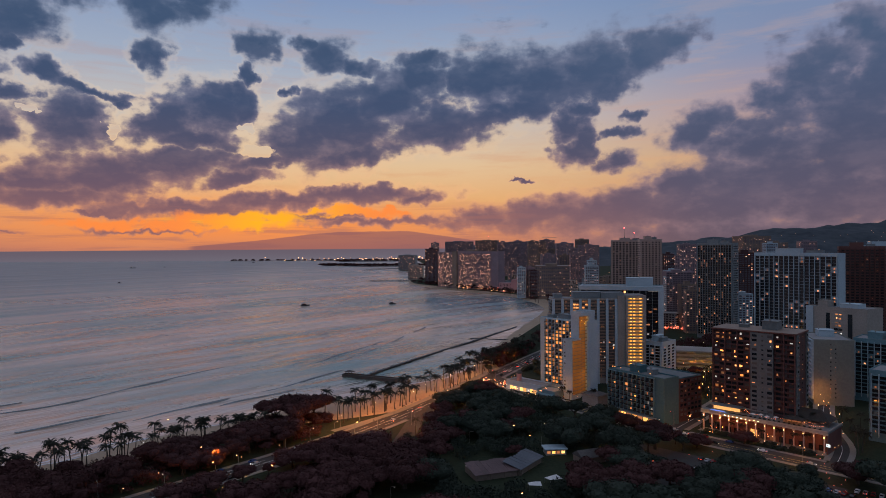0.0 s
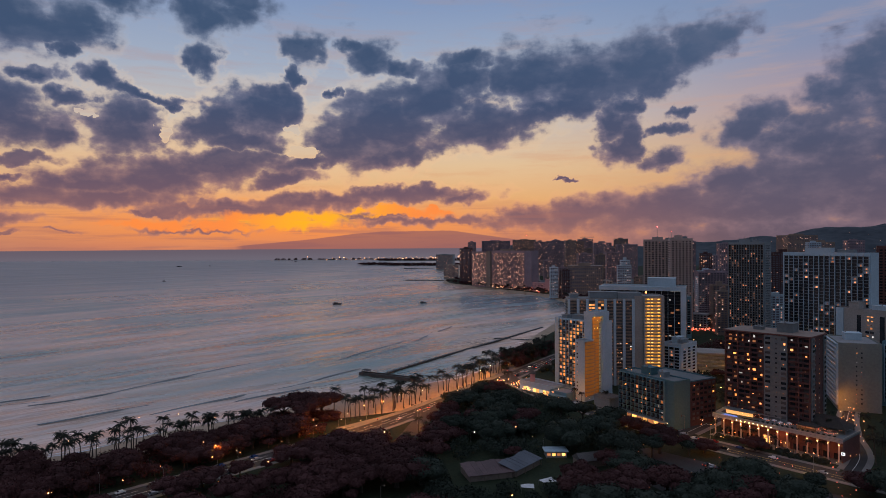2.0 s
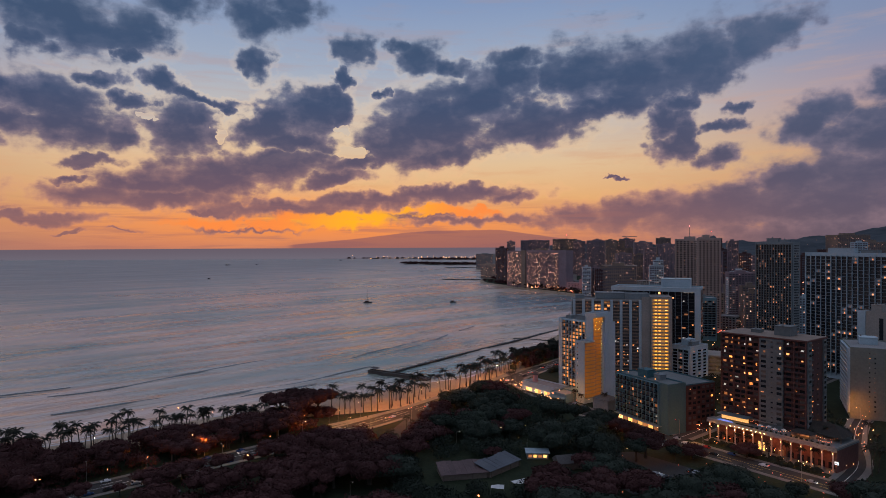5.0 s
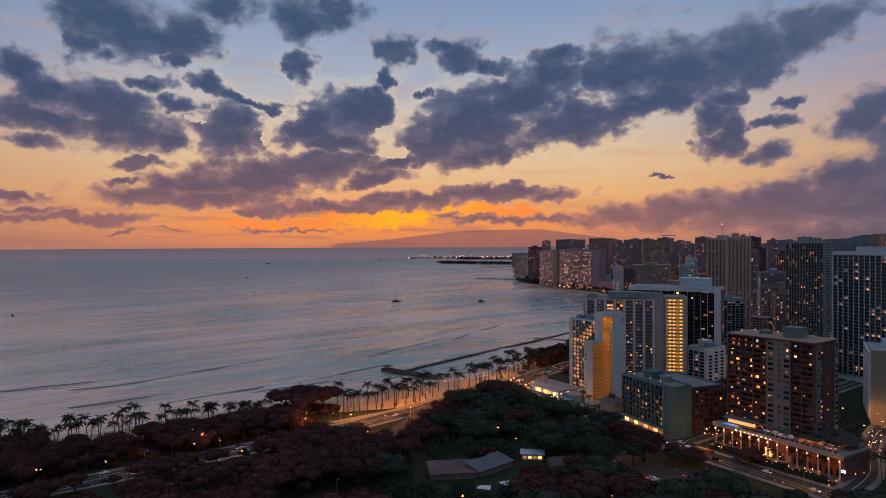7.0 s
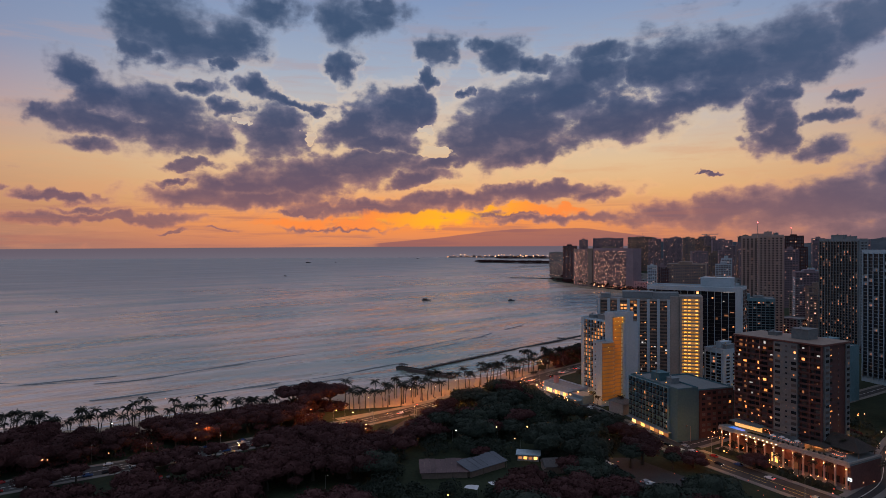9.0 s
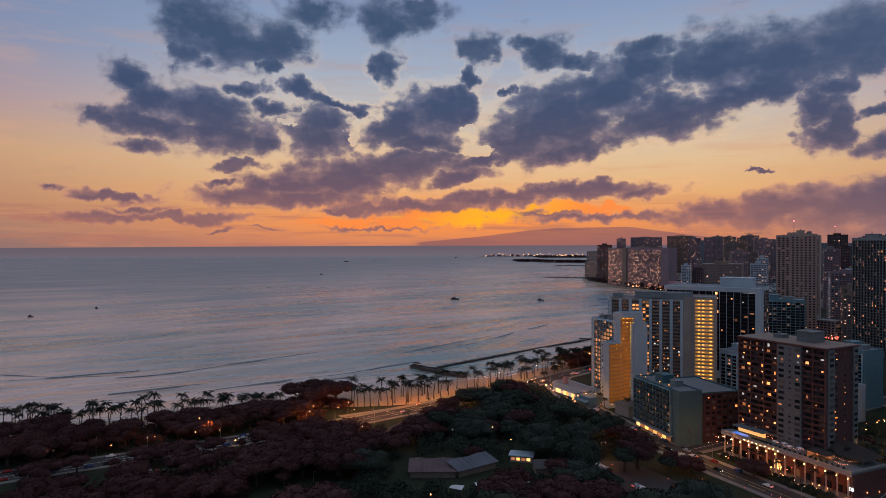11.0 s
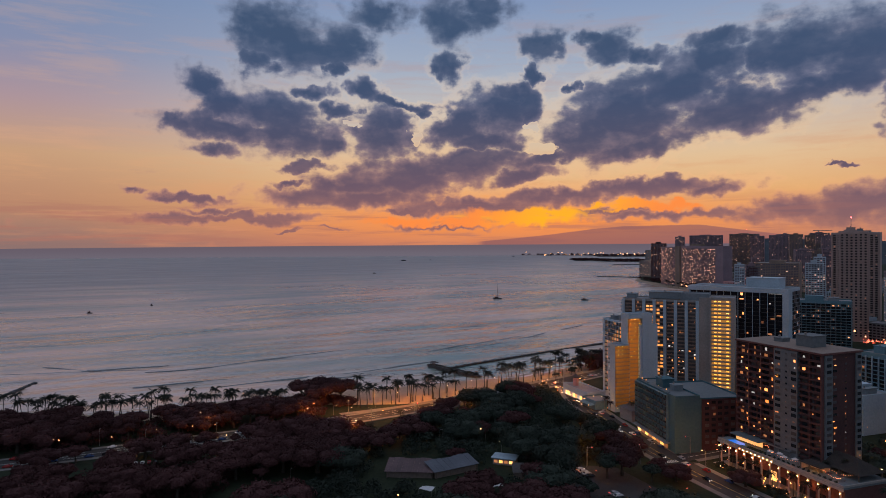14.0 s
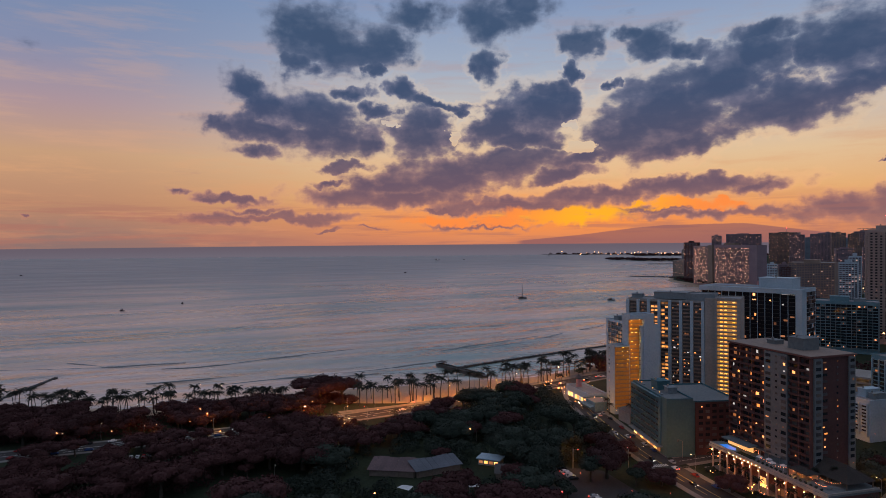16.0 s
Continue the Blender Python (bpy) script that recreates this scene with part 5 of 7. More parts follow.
def beige_blocks():
    rng = random.Random(35)
    root = thing("apartment_tower", "beige tower with dark slots and a lit stair window", "building", at=pose(318, 533, LAND, 0, 0, -60))
    block(root, 0, 0, 47, 26, 0, 61, M_BEIGE)
    part("wall", Shape().box(-0.4, -0.6, 0, 5.5, 4, 60.8), M_WHITE, root)
    for x, w, mat in ((16, 3, M_GLASS), (33, 3.5, M_GLASS)):
        part("window_slot", Shape().box(x, -0.2, 5, x + w, -0.01, 56), mat, root)
    windows(root, Matrix(), 22, 29, 4, 57, 17, 2, rng, 0.85, (0.86, 0.6))
    plant(root, 6, 6, 14, 16, 60.2, 5, M_BEIGE)
    plant(root, 24, 6, 38, 18, 60.2, 3.4, M_WHITE)
    root = thing("apartment_tower", "beige apartment block with stacked white balconies", "building", at=pose(281.5, 480, LAND, 0, 0, -109))
    block(root, 0, 0, 42, 25, 0, 46, M_DUN)
    balconies(root, Matrix(), 0.3, 41.6, 4, 45, 14, M_WHITE, 1.5, 0.9)
    windows(root, Matrix(), 0.6, 41.4, 4, 45, 14, 10, rng, 0.08, (0.8, 0.7))
    fins(root, Matrix(), [0.3 + 41.3 * k / 10 for k in range(11)], 4, 45.1, M_WHITE, 0.25, 1.5)
    windows(root, side_frame("right", 42, 25), 9, 15, 4, 44, 13, 2, rng, 0.35, (0.28, 0.3))
    plant(root, 10, 8, 20, 18, 45.2, 4.5, M_WHITE)


beige_blocks()

FAR_STYLE = {"t": (M_HAZED, "haze-tinted"), "g": (M_HAZED, "hazy grey"), "b": (M_TAN, "tan"), "d": (M_BROWN, "dark brown"), "w": (M_WHITE, "white"), "p": (M_GREY, "grey"), "n": (M_GREY, "low grey"), "y": (M_BEIGE, "pale yellow")}
far_count = [40]


def far_tower(x, y, w, top, style):
    """A tower in the distant city: floors and joined windows."""
    far_count[0] += 1
    rng = random.Random(far_count[0])
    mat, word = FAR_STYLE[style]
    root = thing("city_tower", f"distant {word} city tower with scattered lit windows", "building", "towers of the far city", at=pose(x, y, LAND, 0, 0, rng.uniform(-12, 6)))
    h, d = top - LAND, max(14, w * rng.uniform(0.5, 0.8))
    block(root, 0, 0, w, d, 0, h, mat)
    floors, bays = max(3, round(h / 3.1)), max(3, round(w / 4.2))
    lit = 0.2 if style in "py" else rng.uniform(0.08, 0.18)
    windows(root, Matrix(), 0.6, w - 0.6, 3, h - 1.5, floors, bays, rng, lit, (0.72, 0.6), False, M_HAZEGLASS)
    f = side_frame("left", w, d)
    windows(root, f, 0.6, d - 0.6, 3, h - 1.5, floors, max(2, round(d / 5)), rng, lit, (0.6, 0.55), False, M_HAZEGLASS)
    if rng.random() < 0.6:
        s = Shape()
        for k in range(floors + 1):
            s.box(0.2, -0.7, 2.7 + k * (h - 4.5) / floors, w - 0.2, 0, 2.95 + k * (h - 4.5) / floors)
        part("slab_course", s, mat, root, kind="stuff")
    plant(root, w * 0.3, d * 0.3, w * 0.65, d * 0.7, h - 0.8, rng.uniform(2.5, 5), mat)
    return root


far_tower(4, 2500, 31, 124, 't')
far_tower(57, 2400, 106, 128, 'g')
far_tower(184, 2600, 90, 133, 'b')
far_tower(242, 2300, 41, 124, 't')
far_tower(307, 2500, 71, 127, 'g')
far_tower(354, 2300, 37, 128, 'b')
far_tower(429, 2500, 58, 133, 't')
far_tower(416, 2100, 56, 119, 'g')
far_tower(523, 2300, 49, 133, 'b')
far_tower(469, 2000, 61, 113, 't')
far_tower(-15, 1850, 36, 104, 'd')
far_tower(233, 1900, 25, 67, 't')
far_tower(184, 1350, 17, 67, 'w')
far_tower(204, 1360, 18, 66, 'g')
far_tower(218, 1330, 70, 71, 'b')
far_tower(334, 1900, 42, 87, 't')
far_tower(354, 1750, 31, 86, 'b')
far_tower(363, 1650, 29, 93, 'g')
far_tower(279, 1150, 24, 77, 'w')
far_tower(296, 1200, 17, 85, 'w')
far_tower(481, 1300, 29, 92, 't')
far_tower(372, 1000, 22, 73, 'w')
far_tower(589, 1500, 39, 115, 'g')
far_tower(335, 850, 21, 61, 'b')
far_tower(384, 950, 12, 74, 't')
far_tower(482, 1000, 31, 101, 'd')
far_tower(365, 760, 21, 55, 'w')
far_tower(839, 1700, 77, 135, 'b')
far_tower(637, 1200, 22, 116, 'w')
far_tower(426, 900, 18, 99, 'd')
far_tower(334, 900, 36, 76, 't')
far_tower(476, 1300, 22, 95, 'd')
far_tower(762, 1300, 32, 120, 'g')
far_tower(801, 1500, 49, 117, 'b')
far_tower(578, 1700, 26, 121, 'g')
far_tower(468, 1400, 17, 103, 'd')
far_tower(375, 1000, 21, 72, 'w')
far_tower(352, 900, 13, 59, 'b')
far_tower(469, 1500, 35, 126, 'd')
far_tower(394, 1200, 22, 101, 't')
far_tower(334, 900, 16, 69, 'w')
far_tower(322, 800, 16, 57, 'b')
far_tower(207, 1330, 32, 62, 'd')
far_tower(431, 2000, 32, 103, 'g')
far_tower(419, 2300, 45, 98, 'b')
far_tower(386, 2600, 20, 125, 'g')
far_tower(404, 2400, 30, 125, 'b')
far_tower(354, 2700, 35, 132, 't')
far_tower(-143, 2900, 77, 70, 'n')
far_tower(-72, 2080, 48, 50, 'y')



def bay_hotel():
    """The wide curved slab of the beach hotel, densely lit."""
    rng = random.Random(90)
    root = thing("beach_hotel", "wide beach hotel slab with densely lit rooms", "building", at=pose(20, 1742, LAND, 0, 0, -51))
    block(root, 0, 0, 66, 24, 0, 94, M_HAZED)
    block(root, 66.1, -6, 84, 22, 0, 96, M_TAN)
    block(root, 84.1, -2, 232, 22, 0, 97, M_HAZED)
    for x0, x1, bays, y in ((2, 64, 15, 0), (88, 206, 28, -2)):
        rooms, dark, slabs = Shape(), Shape(), Shape()
        wide, high = (x1 - x0) / bays, 88 / 26
        for f in range(26):
            slabs.box(x0 - 1, y - 1.2, 4 + f * high - 0.5, x1 + 1, y - 0.01, 4 + f * high - 0.05)
            for b in range(bays):
                glows = rng.random() < 0.4
                half = wide * (rng.uniform(0.12, 0.24) if glows else 0.36)
                x, z = x0 + (b + 0.5) * wide, 4 + f * high
                (rooms if glows else dark).box(x - half, y - 0.2, z + 0.2, x + half, y - 0.02, z + (rng.uniform(0.9, 1.6) if glows else 2.4))
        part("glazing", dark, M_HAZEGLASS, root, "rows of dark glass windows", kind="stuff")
        part("lit_glazing", rooms, G_FAR, root, "dense rows of windows with warm light", kind="stuff")
        part("slab_course", slabs, M_HAZED, root, kind="stuff")
    windows(root, side_frame("left", 66, 24), 2, 22, 4, 92, 24, 6, rng, 0.3, (0.6, 0.5), False, M_HAZEGLASS)
    plant(root, 110, 6, 150, 16, 97, 4, M_TAN)


bay_hotel()


def pink_hotel():
    rng = random.Random(91)
    root = thing("pink_hotel", "low pink stucco beach hotel with lit windows", "building", at=pose(165, 1540, LAND, 0, 0, -30))
    block(root, 0, 0, 90, 26, 0, 22, M_PINK)
    block(root, 34, -4, 56, 24, 0, 30, M_PINK)
    windows(root, Matrix(), 2, 32, 3, 20, 5, 8, rng, 0.25, (0.4, 0.5), False)
    windows(root, Matrix(), 58, 88, 3, 20, 5, 8, rng, 0.25, (0.4, 0.5), False)
    part("tower_cap", Shape().tube([(45, 8, 30), (45, 8, 34), (45, 8, 37)], [5, 4, 0.3], 8), M_PINK, root)


pink_hotel()


def garage():
    """An open parking garage: decks on columns, lit from inside, cars on the roof."""
    root = thing("parking_garage", "open parking garage with yellow-lit decks", "building", at=pose(212, 566, LAND, 0, 0, -20))
    for k in range(6):
        z = 3.4 * k
        part("deck", Shape().box(0, 0, z, 62, 34, z + 0.35).box(0, 0, z + 0.354, 62, 0.25, z + 1.35), M_BEIGE, root)
        if k < 5:
            part("deck_lamp", Shape().box(3, 4, z + 3.15, 59, 4.5, z + 3.3), G_GARAGE, root)
            part("back_wall", Shape().box(0.4, 14, z + 0.36, 61.6, 14.3, z + 3.39), M_BEIGE, root)
    for k in range(9):
        part("column", Shape().box(0.3 + k * 7.6, 0.4, 0.36, 0.9 + k * 7.6, 1.0, 17.0), M_BEIGE, root)
    part("stair_tower", Shape().box(50, 8, 17.4, 58, 16, 23).box(49.6, 7.6, 23, 58.4, 16.4, 23.4), M_BEIGE, root)


G_GARAGE = glowing("yellow_garage_lamp", (1.0, 0.62, 0.2), 9.0, 0.3)
garage()



# ---- trees ----
def leaf_cloud(name, lobes, count, size, seed, mat):
    """A crown: many small leaf clumps, each a bent four-sided blade, spread over and through uneven lobes."""
    rng = np.random.default_rng(seed)
    weight = np.array([r[3] * r[4] for r in lobes])
    which = rng.choice(len(lobes), count, p=weight / weight.sum())
    L = np.array(lobes)[which]
    d = rng.normal(size=(count, 3))
    d /= np.linalg.norm(d, axis=1)[:, None]
    d[:, 2] = np.where(d[:, 2] < -0.35, -d[:, 2] * 0.6, d[:, 2])
    reach = 0.72 + 0.36 * rng.random(count) ** 0.7
    reach *= np.where(rng.random(count) < 0.12, 1.15, 1.0)
    c = L[:, :3] + d * reach[:, None] * L[:, [3, 3, 4]]
    lie = d + 0.35 * rng.normal(size=(count, 3))
    a = np.cross(lie, rng.normal(size=(count, 3)))
    a /= np.linalg.norm(a, axis=1)[:, None]
    b = np.cross(lie, a)
    b /= np.linalg.norm(b, axis=1)[:, None]
    s = size * (0.55 + 0.9 * rng.random(count))[:, None]
    quad = np.stack([c - a * s, c + b * s * 0.75 + d * s * 0.25, c + a * s, c - b * s * 0.75 + d * s * 0.25], 1)
    inner = Shape()
    for x, y, z, r, h in (lobes if len(lobes) < 40 else ()):
        inner.ball(x, y, z, r * 0.86, r * 0.86, h * 0.86, 9)
    bulge = rng.uniform(0.88, 1.1, (max(1, len(inner.v)), 3))
    middle = np.mean([l[:3] for l in lobes], axis=0)
    hull = [tuple(middle + (np.array(p) - middle) * k) for p, k in zip(inner.v, bulge)]
    data = bpy.data.meshes.new(name)
    data.from_pydata(quad.reshape(-1, 3).tolist() + hull, [], np.arange(count * 4).reshape(-1, 4).tolist() + [tuple(i + 4 * count for i in f) for f in inner.f])
    data.materials.append(mat)
    return data


def broad_tree(label, radius, height, lobes, count, seed, size=0.62, leaf=M_LEAF):
    """A spreading park tree: tapered trunk, limbs to every lobe, crown of leaf clumps."""
    rng = random.Random(seed)
    root = thing("tree", label, "tree", "trees of the park")
    trunk = Shape().tube([(0, 0, -0.3), (0.1, 0, height * 0.2), (0, 0.2, height * 0.45)], [radius * 0.09, radius * 0.065, radius * 0.045], 7)
    places = []
    for k in range(lobes):
        a, r = math.tau * k / lobes + rng.uniform(-0.4, 0.4), radius * rng.uniform(0.35, 0.68) if k else 0
        lr = radius * rng.uniform(0.34, 0.5)
        z = height * rng.uniform(0.62, 0.8) - 0.1 * r
        places.append((r * math.cos(a), r * math.sin(a), z, lr, lr * rng.uniform(0.5, 0.7)))
        trunk.tube([(0, 0.1, height * 0.36), (0.5 * r * math.cos(a), 0.5 * r * math.sin(a), height * 0.52), (r * math.cos(a), r * math.sin(a), z)], [radius * 0.04, radius * 0.026, radius * 0.01], 5)
    part("trunk", trunk, M_BARK, root)
    part("crown", leaf_cloud("crown", places, count, size, seed, leaf), None, root)
    return root


def palm_tree(label, height, lean, seed, fronds=26):
    """A coconut palm: ringed, leaning trunk and arching fronds with leaflets on both sides."""
    rng = random.Random(seed)
    root = thing("palm_tree", label, "palm tree", "palms by the beach")
    spine = [(lean * (k / 6) ** 2, 0.2 * math.sin(k), height * k / 6 - (0.3 if k == 0 else 0)) for k in range(7)]
    part("trunk", Shape().tube(spine, [0.42, 0.32, 0.28, 0.26, 0.24, 0.22, 0.22], 7), M_BARK, root)
    top = Vector(spine[-1])
    s = Shape()
    for k in range(fronds):
        a = math.tau * k / fronds * 2.39 + rng.uniform(-0.2, 0.2)
        rise, length = rng.uniform(-0.2, 1.35), rng.uniform(3.8, 5.0)
        out = Vector((math.cos(a), math.sin(a), 0))
        side = Vector((-math.sin(a), math.cos(a), 0))
        mid = []
        for j in range(8):
            t = j / 7
            mid.append(top + out * (length * t * (1 - 0.12 * t)) + Vector((0, 0, length * (rise * t - (0.55 + 0.35 * rise) * t * t))))
        for j in range(7):
            n = 0.09
            s.add([mid[j] - side * n, mid[j] + side * n, mid[j + 1] + side * n, mid[j + 1] - side * n], [(0, 1, 2, 3)])
            for sign in (-1, 1):
                for q in (0.0, 0.33, 0.67):
                    base = mid[j].lerp(mid[j + 1], q)
                    reach = (0.95 - 0.55 * abs((j + q) / 7 - 0.35)) * 0.95
                    tip = base + side * sign * reach * 0.85 + out * reach * 0.5 + Vector((0, 0, -reach * 0.45))
                    w = out * 0.2
                    s.add([base - w, base + w, tip], [(0, 1, 2)])
    part("fronds", s, M_FROND, root)
    return root


def ground_at(x, y):
    o = x - shore(y)
    w = beach_width(y)
    return float(np.interp(o, (-12, 0, 0.2 * w, 0.55 * w, w), (-0.9, 0, 0.8, 1.55, LAND)))


def grow(model, x, y, rng, low=0.85, high=1.2):
    s = rng.uniform(low, high)
    return copy_thing(model, pose(x, y, ground_at(x, y) - 0.02, 0, 0, rng.uniform(0, 360)) @ Matrix.Diagonal((s, s, s * rng.uniform(0.9, 1.1), 1)))


rng = random.Random(5)
TREES = [broad_tree("dark broad banyan with a dense spreading crown in the park", 11, 15, 9, 3400, 31, 0.5),
         broad_tree("dark umbrella-shaped monkeypod on park lawn", 13, 12.5, 10, 3400, 32, 0.5),
         broad_tree("dark rounded park tree with a dense crown", 8, 13, 7, 2600, 33, 0.42),
         broad_tree("small dark bushy tree on park lawn", 4.5, 7.5, 6, 1000, 34, 0.42)]
GREEN = [broad_tree("dark green banyan with a dense spreading crown", 11, 15, 9, 3400, 35, 0.5, M_LEAF_GREEN),
         broad_tree("dark green monkeypod with an umbrella crown on park lawn", 13, 12.5, 10, 3400, 36, 0.5, M_LEAF_GREEN),
         broad_tree("dark green rounded park tree", 8, 13, 7, 2600, 37, 0.42, M_LEAF_GREEN),
         broad_tree("small dark green bushy tree on park lawn", 4.5, 7.5, 6, 1000, 38, 0.42, M_LEAF_GREEN)]
PALMS = [palm_tree("tall coconut palm leaning slightly over sand", 13.5, 1.6, 41), palm_tree("tall straight coconut palm with a full crown", 15, 0.5, 42),
         palm_tree("shorter coconut palm with drooping fronds", 11, 1.0, 43), palm_tree("slim coconut palm with a curved trunk", 14, 2.8, 44, 22)]


def inside(x, y, ring):
    hit = False
    for i in range(len(ring)):
        (x0, y0), (x1, y1) = ring[i - 1], ring[i]
        if (y0 > y) != (y1 > y) and x < (x1 - x0) * (y - y0) / (y1 - y0) + x0:
            hit = not hit
    return hit


def road_clear(x, y, r):
    for line, half in ((AVENUE, 9), (SIDE, 2), (CROSS, 9), (CROSS_2, 7), (CROSS_3, 7)):
        for a, b in zip(line, line[1:]):
            p, q, c = Vector(a), Vector(b), Vector((x, y))
            t = max(0, min(1, (c - p).dot(q - p) / (q - p).length_squared))
            if (p.lerp(q, t) - c).length < half + r:
                return False
    return True


PLANTED = []


def wood(ring, count, mix, gap, keep=lambda x, y: True, low=0.8, high=1.2):
    """Fills a stretch of park with trees, leaving roads and clearings free."""
    xs, ys = [p[0] for p in ring], [p[1] for p in ring]
    made = tries = 0
    while made < count and tries < 6000:
        tries += 1
        x, y = rng.uniform(min(xs), max(xs)), rng.uniform(min(ys), max(ys))
        k = rng.choices(range(4), mix)[0]
        reach = (9, 11, 7, 4)[k]
        if not inside(x, y, ring) or not road_clear(x, y, reach * 0.45) or not keep(x, y):
            continue
        if any((x - a) ** 2 + (y - b) ** 2 < (gap * (reach + r)) ** 2 for a, b, r in PLANTED):
            continue
        PLANTED.append((x, y, reach))
        grow((GREEN if x > -8 and rng.random() < 0.65 else TREES)[k], x, y, rng, low, high)
        made += 1


def by_street(x, y):
    """The car park and open ground beside the hotel street."""
    for (x0, y0), (x1, y1) in zip(CROSS[1:5], CROSS[2:6]):
        p, q, c = Vector((x0, y0)), Vector((x1, y1)), Vector((x, y))
        t = max(0, min(1, (c - p).dot(q - p) / (q - p).length_squared))
        if (p.lerp(q, t) - c).length < 26 and y < 425:
            return True
    return False


def off_zoo(x, y):
    return not (4 < x < 68 and 262 < y < 332) and not by_street(x, y) and not (56 < x < 96 and 318 < y < 348) and not (126 < x < 200 and 276 < y < 326 and rng.random() < 0.5)


def off_lawn(x, y):
    return off_zoo(x, y) and not (74 < x < 100 and 384 < y < 412)


wood([(-4, 350), (4, 436), (30, 478), (50, 452), (80, 412), (60, 400), (40, 350)], 34, (6, 4, 2, 1), 0.32, off_lawn, 0.75, 1.0)
wood([(-6, 240), (-4, 350), (60, 350), (110, 420), (128, 385), (210, 290), (260, 200), (100, 170)], 76, (4, 6, 3, 3), 0.38, off_lawn, 0.9, 1.2)
wood([(-30, 350), (-28, 325), (-44, 240), (-130, 150), (-250, 80), (-132, 212), (-74, 290)], 46, (4, 5, 4, 3), 0.42)
wood([(-84, 352), (-56, 384), (-94, 384), (-128, 361), (-154, 336), (-212, 294), (-300, 210), (-260, 160), (-170, 255)], 64, (4, 3, 6, 2), 0.34, low=0.85, high=1.08)
wood([(-28, 350), (-14, 335), (-6, 300), (-50, 250), (-70, 290)], 22, (2, 4, 4, 3), 0.36)
wood([(88, 418), (120, 376), (150, 345), (128, 340), (84, 396)], 4, (0, 3, 3, 3), 0.5)
wood([(44, 545), (80, 600), (110, 680), (96, 700), (66, 640), (46, 580)], 20, (0, 1, 5, 5), 0.5, low=0.6, high=0.9)
wood([(212, 352), (224, 342), (234, 372), (240, 420), (228, 400)], 8, (0, 1, 3, 5), 0.5, low=0.6, high=0.9)
wood([(150, 440), (170, 430), (182, 470), (170, 500)], 8, (0, 0, 3, 4), 0.5, low=0.7, high=0.9)
wood([(180, 440), (215, 480), (240, 560), (215, 570), (190, 500), (165, 460)], 12, (0, 0, 3, 5), 0.6, low=0.6, high=0.9)


def thicket(label, ring, count, seed, mat, keep=lambda x, y: True, low=2.0, high=5.0):
    """Shrubs and lower trees under the crowns, too many to pick apart: one mass of leaf clumps."""
    rnd = random.Random(seed)
    xs, ys = [p[0] for p in ring], [p[1] for p in ring]
    lobes = []
    while len(lobes) < count:
        x, y = rnd.uniform(min(xs), max(xs)), rnd.uniform(min(ys), max(ys))
        if inside(x, y, ring) and road_clear(x, y, 1.5) and keep(x, y):
            r = rnd.uniform(low, high)
            lobes.append((x, y, ground_at(x, y) + r * 0.5, r, r * rnd.uniform(0.6, 1.0)))
    ob = new("shrubs", leaf_cloud("shrubs", lobes, 150 * count, 0.5, seed, mat))
    tagged(ob, label, "shrubs", kind="stuff")


thicket("dark shrubs under the park trees by the beach", [(-84, 358), (-58, 384), (-96, 388), (-130, 362), (-156, 334), (-222, 284), (-300, 210), (-260, 165), (-170, 262)], 190, 56, M_LEAF, low=2.5, high=5)
thicket("dark shrubs under the trees beside the avenue", [(-32, 345), (-30, 325), (-44, 240), (-130, 150), (-235, 85), (-130, 208), (-70, 285)], 150, 57, M_LEAF, low=2.5, high=6)
thicket("dark green shrubs under the park trees", [(-4, 350), (4, 440), (40, 505), (62, 470), (92, 425), (128, 385), (100, 350), (40, 340)], 150, 58, M_LEAF_GREEN, off_lawn, 2.5, 6)
thicket("dark green shrubs round the pavilion", [(-6, 240), (-4, 350), (110, 350), (125, 300), (180, 255), (100, 190)], 200, 59, M_LEAF_GREEN, lambda x, y: not (10 < x < 68 and 290 < y < 332) and not (56 < x < 96 and 314 < y < 348) and not (94 < x < 190 and y > 264), 2.0, 5.5)


thicket("low shrubs along the hotel colonnade", [(158, 384), (166, 378), (212, 326), (206, 324), (186, 344)], 46, 60, M_LEAF_GREEN, low=0.8, high=1.8)
thicket("dark trees and shrubs behind the hotel tower", [(212, 372), (226, 362), (244, 400), (262, 440), (250, 452), (222, 412)], 50, 63, M_LEAF_GREEN, low=2, high=5)
thicket("dark trees and shrubs between the hotel blocks", [(160, 450), (190, 440), (225, 470), (250, 540), (215, 560), (185, 500)], 60, 64, M_LEAF_GREEN, low=2, high=4.5)


thicket("dark shrubs between avenue and hotels", [(78, 560), (92, 545), (116, 606), (102, 612)], 14, 65, M_LEAF_GREEN, low=2, high=4)


def far_wood(label, points, count, seed):
    """Trees too far off to pick apart: one mass of leaf clumps."""
    rnd = random.Random(seed)
    lobes = []
    for _ in range(count):
        a, b = rnd.choice(list(zip(points, points[1:])))
        t = rnd.random()
        x, y = a[0] + (b[0] - a[0]) * t + rnd.uniform(-14, 14), a[1] + (b[1] - a[1]) * t + rnd.uniform(-14, 14)
        lobes.append((x, y, LAND + rnd.uniform(3, 7), rnd.uniform(4, 7.5), rnd.uniform(3, 6)))
    ob = new("far_trees", leaf_cloud("far_trees", lobes, 110 * count, 0.9, seed, M_LEAF))
    tagged(ob, label, "trees", kind="stuff")


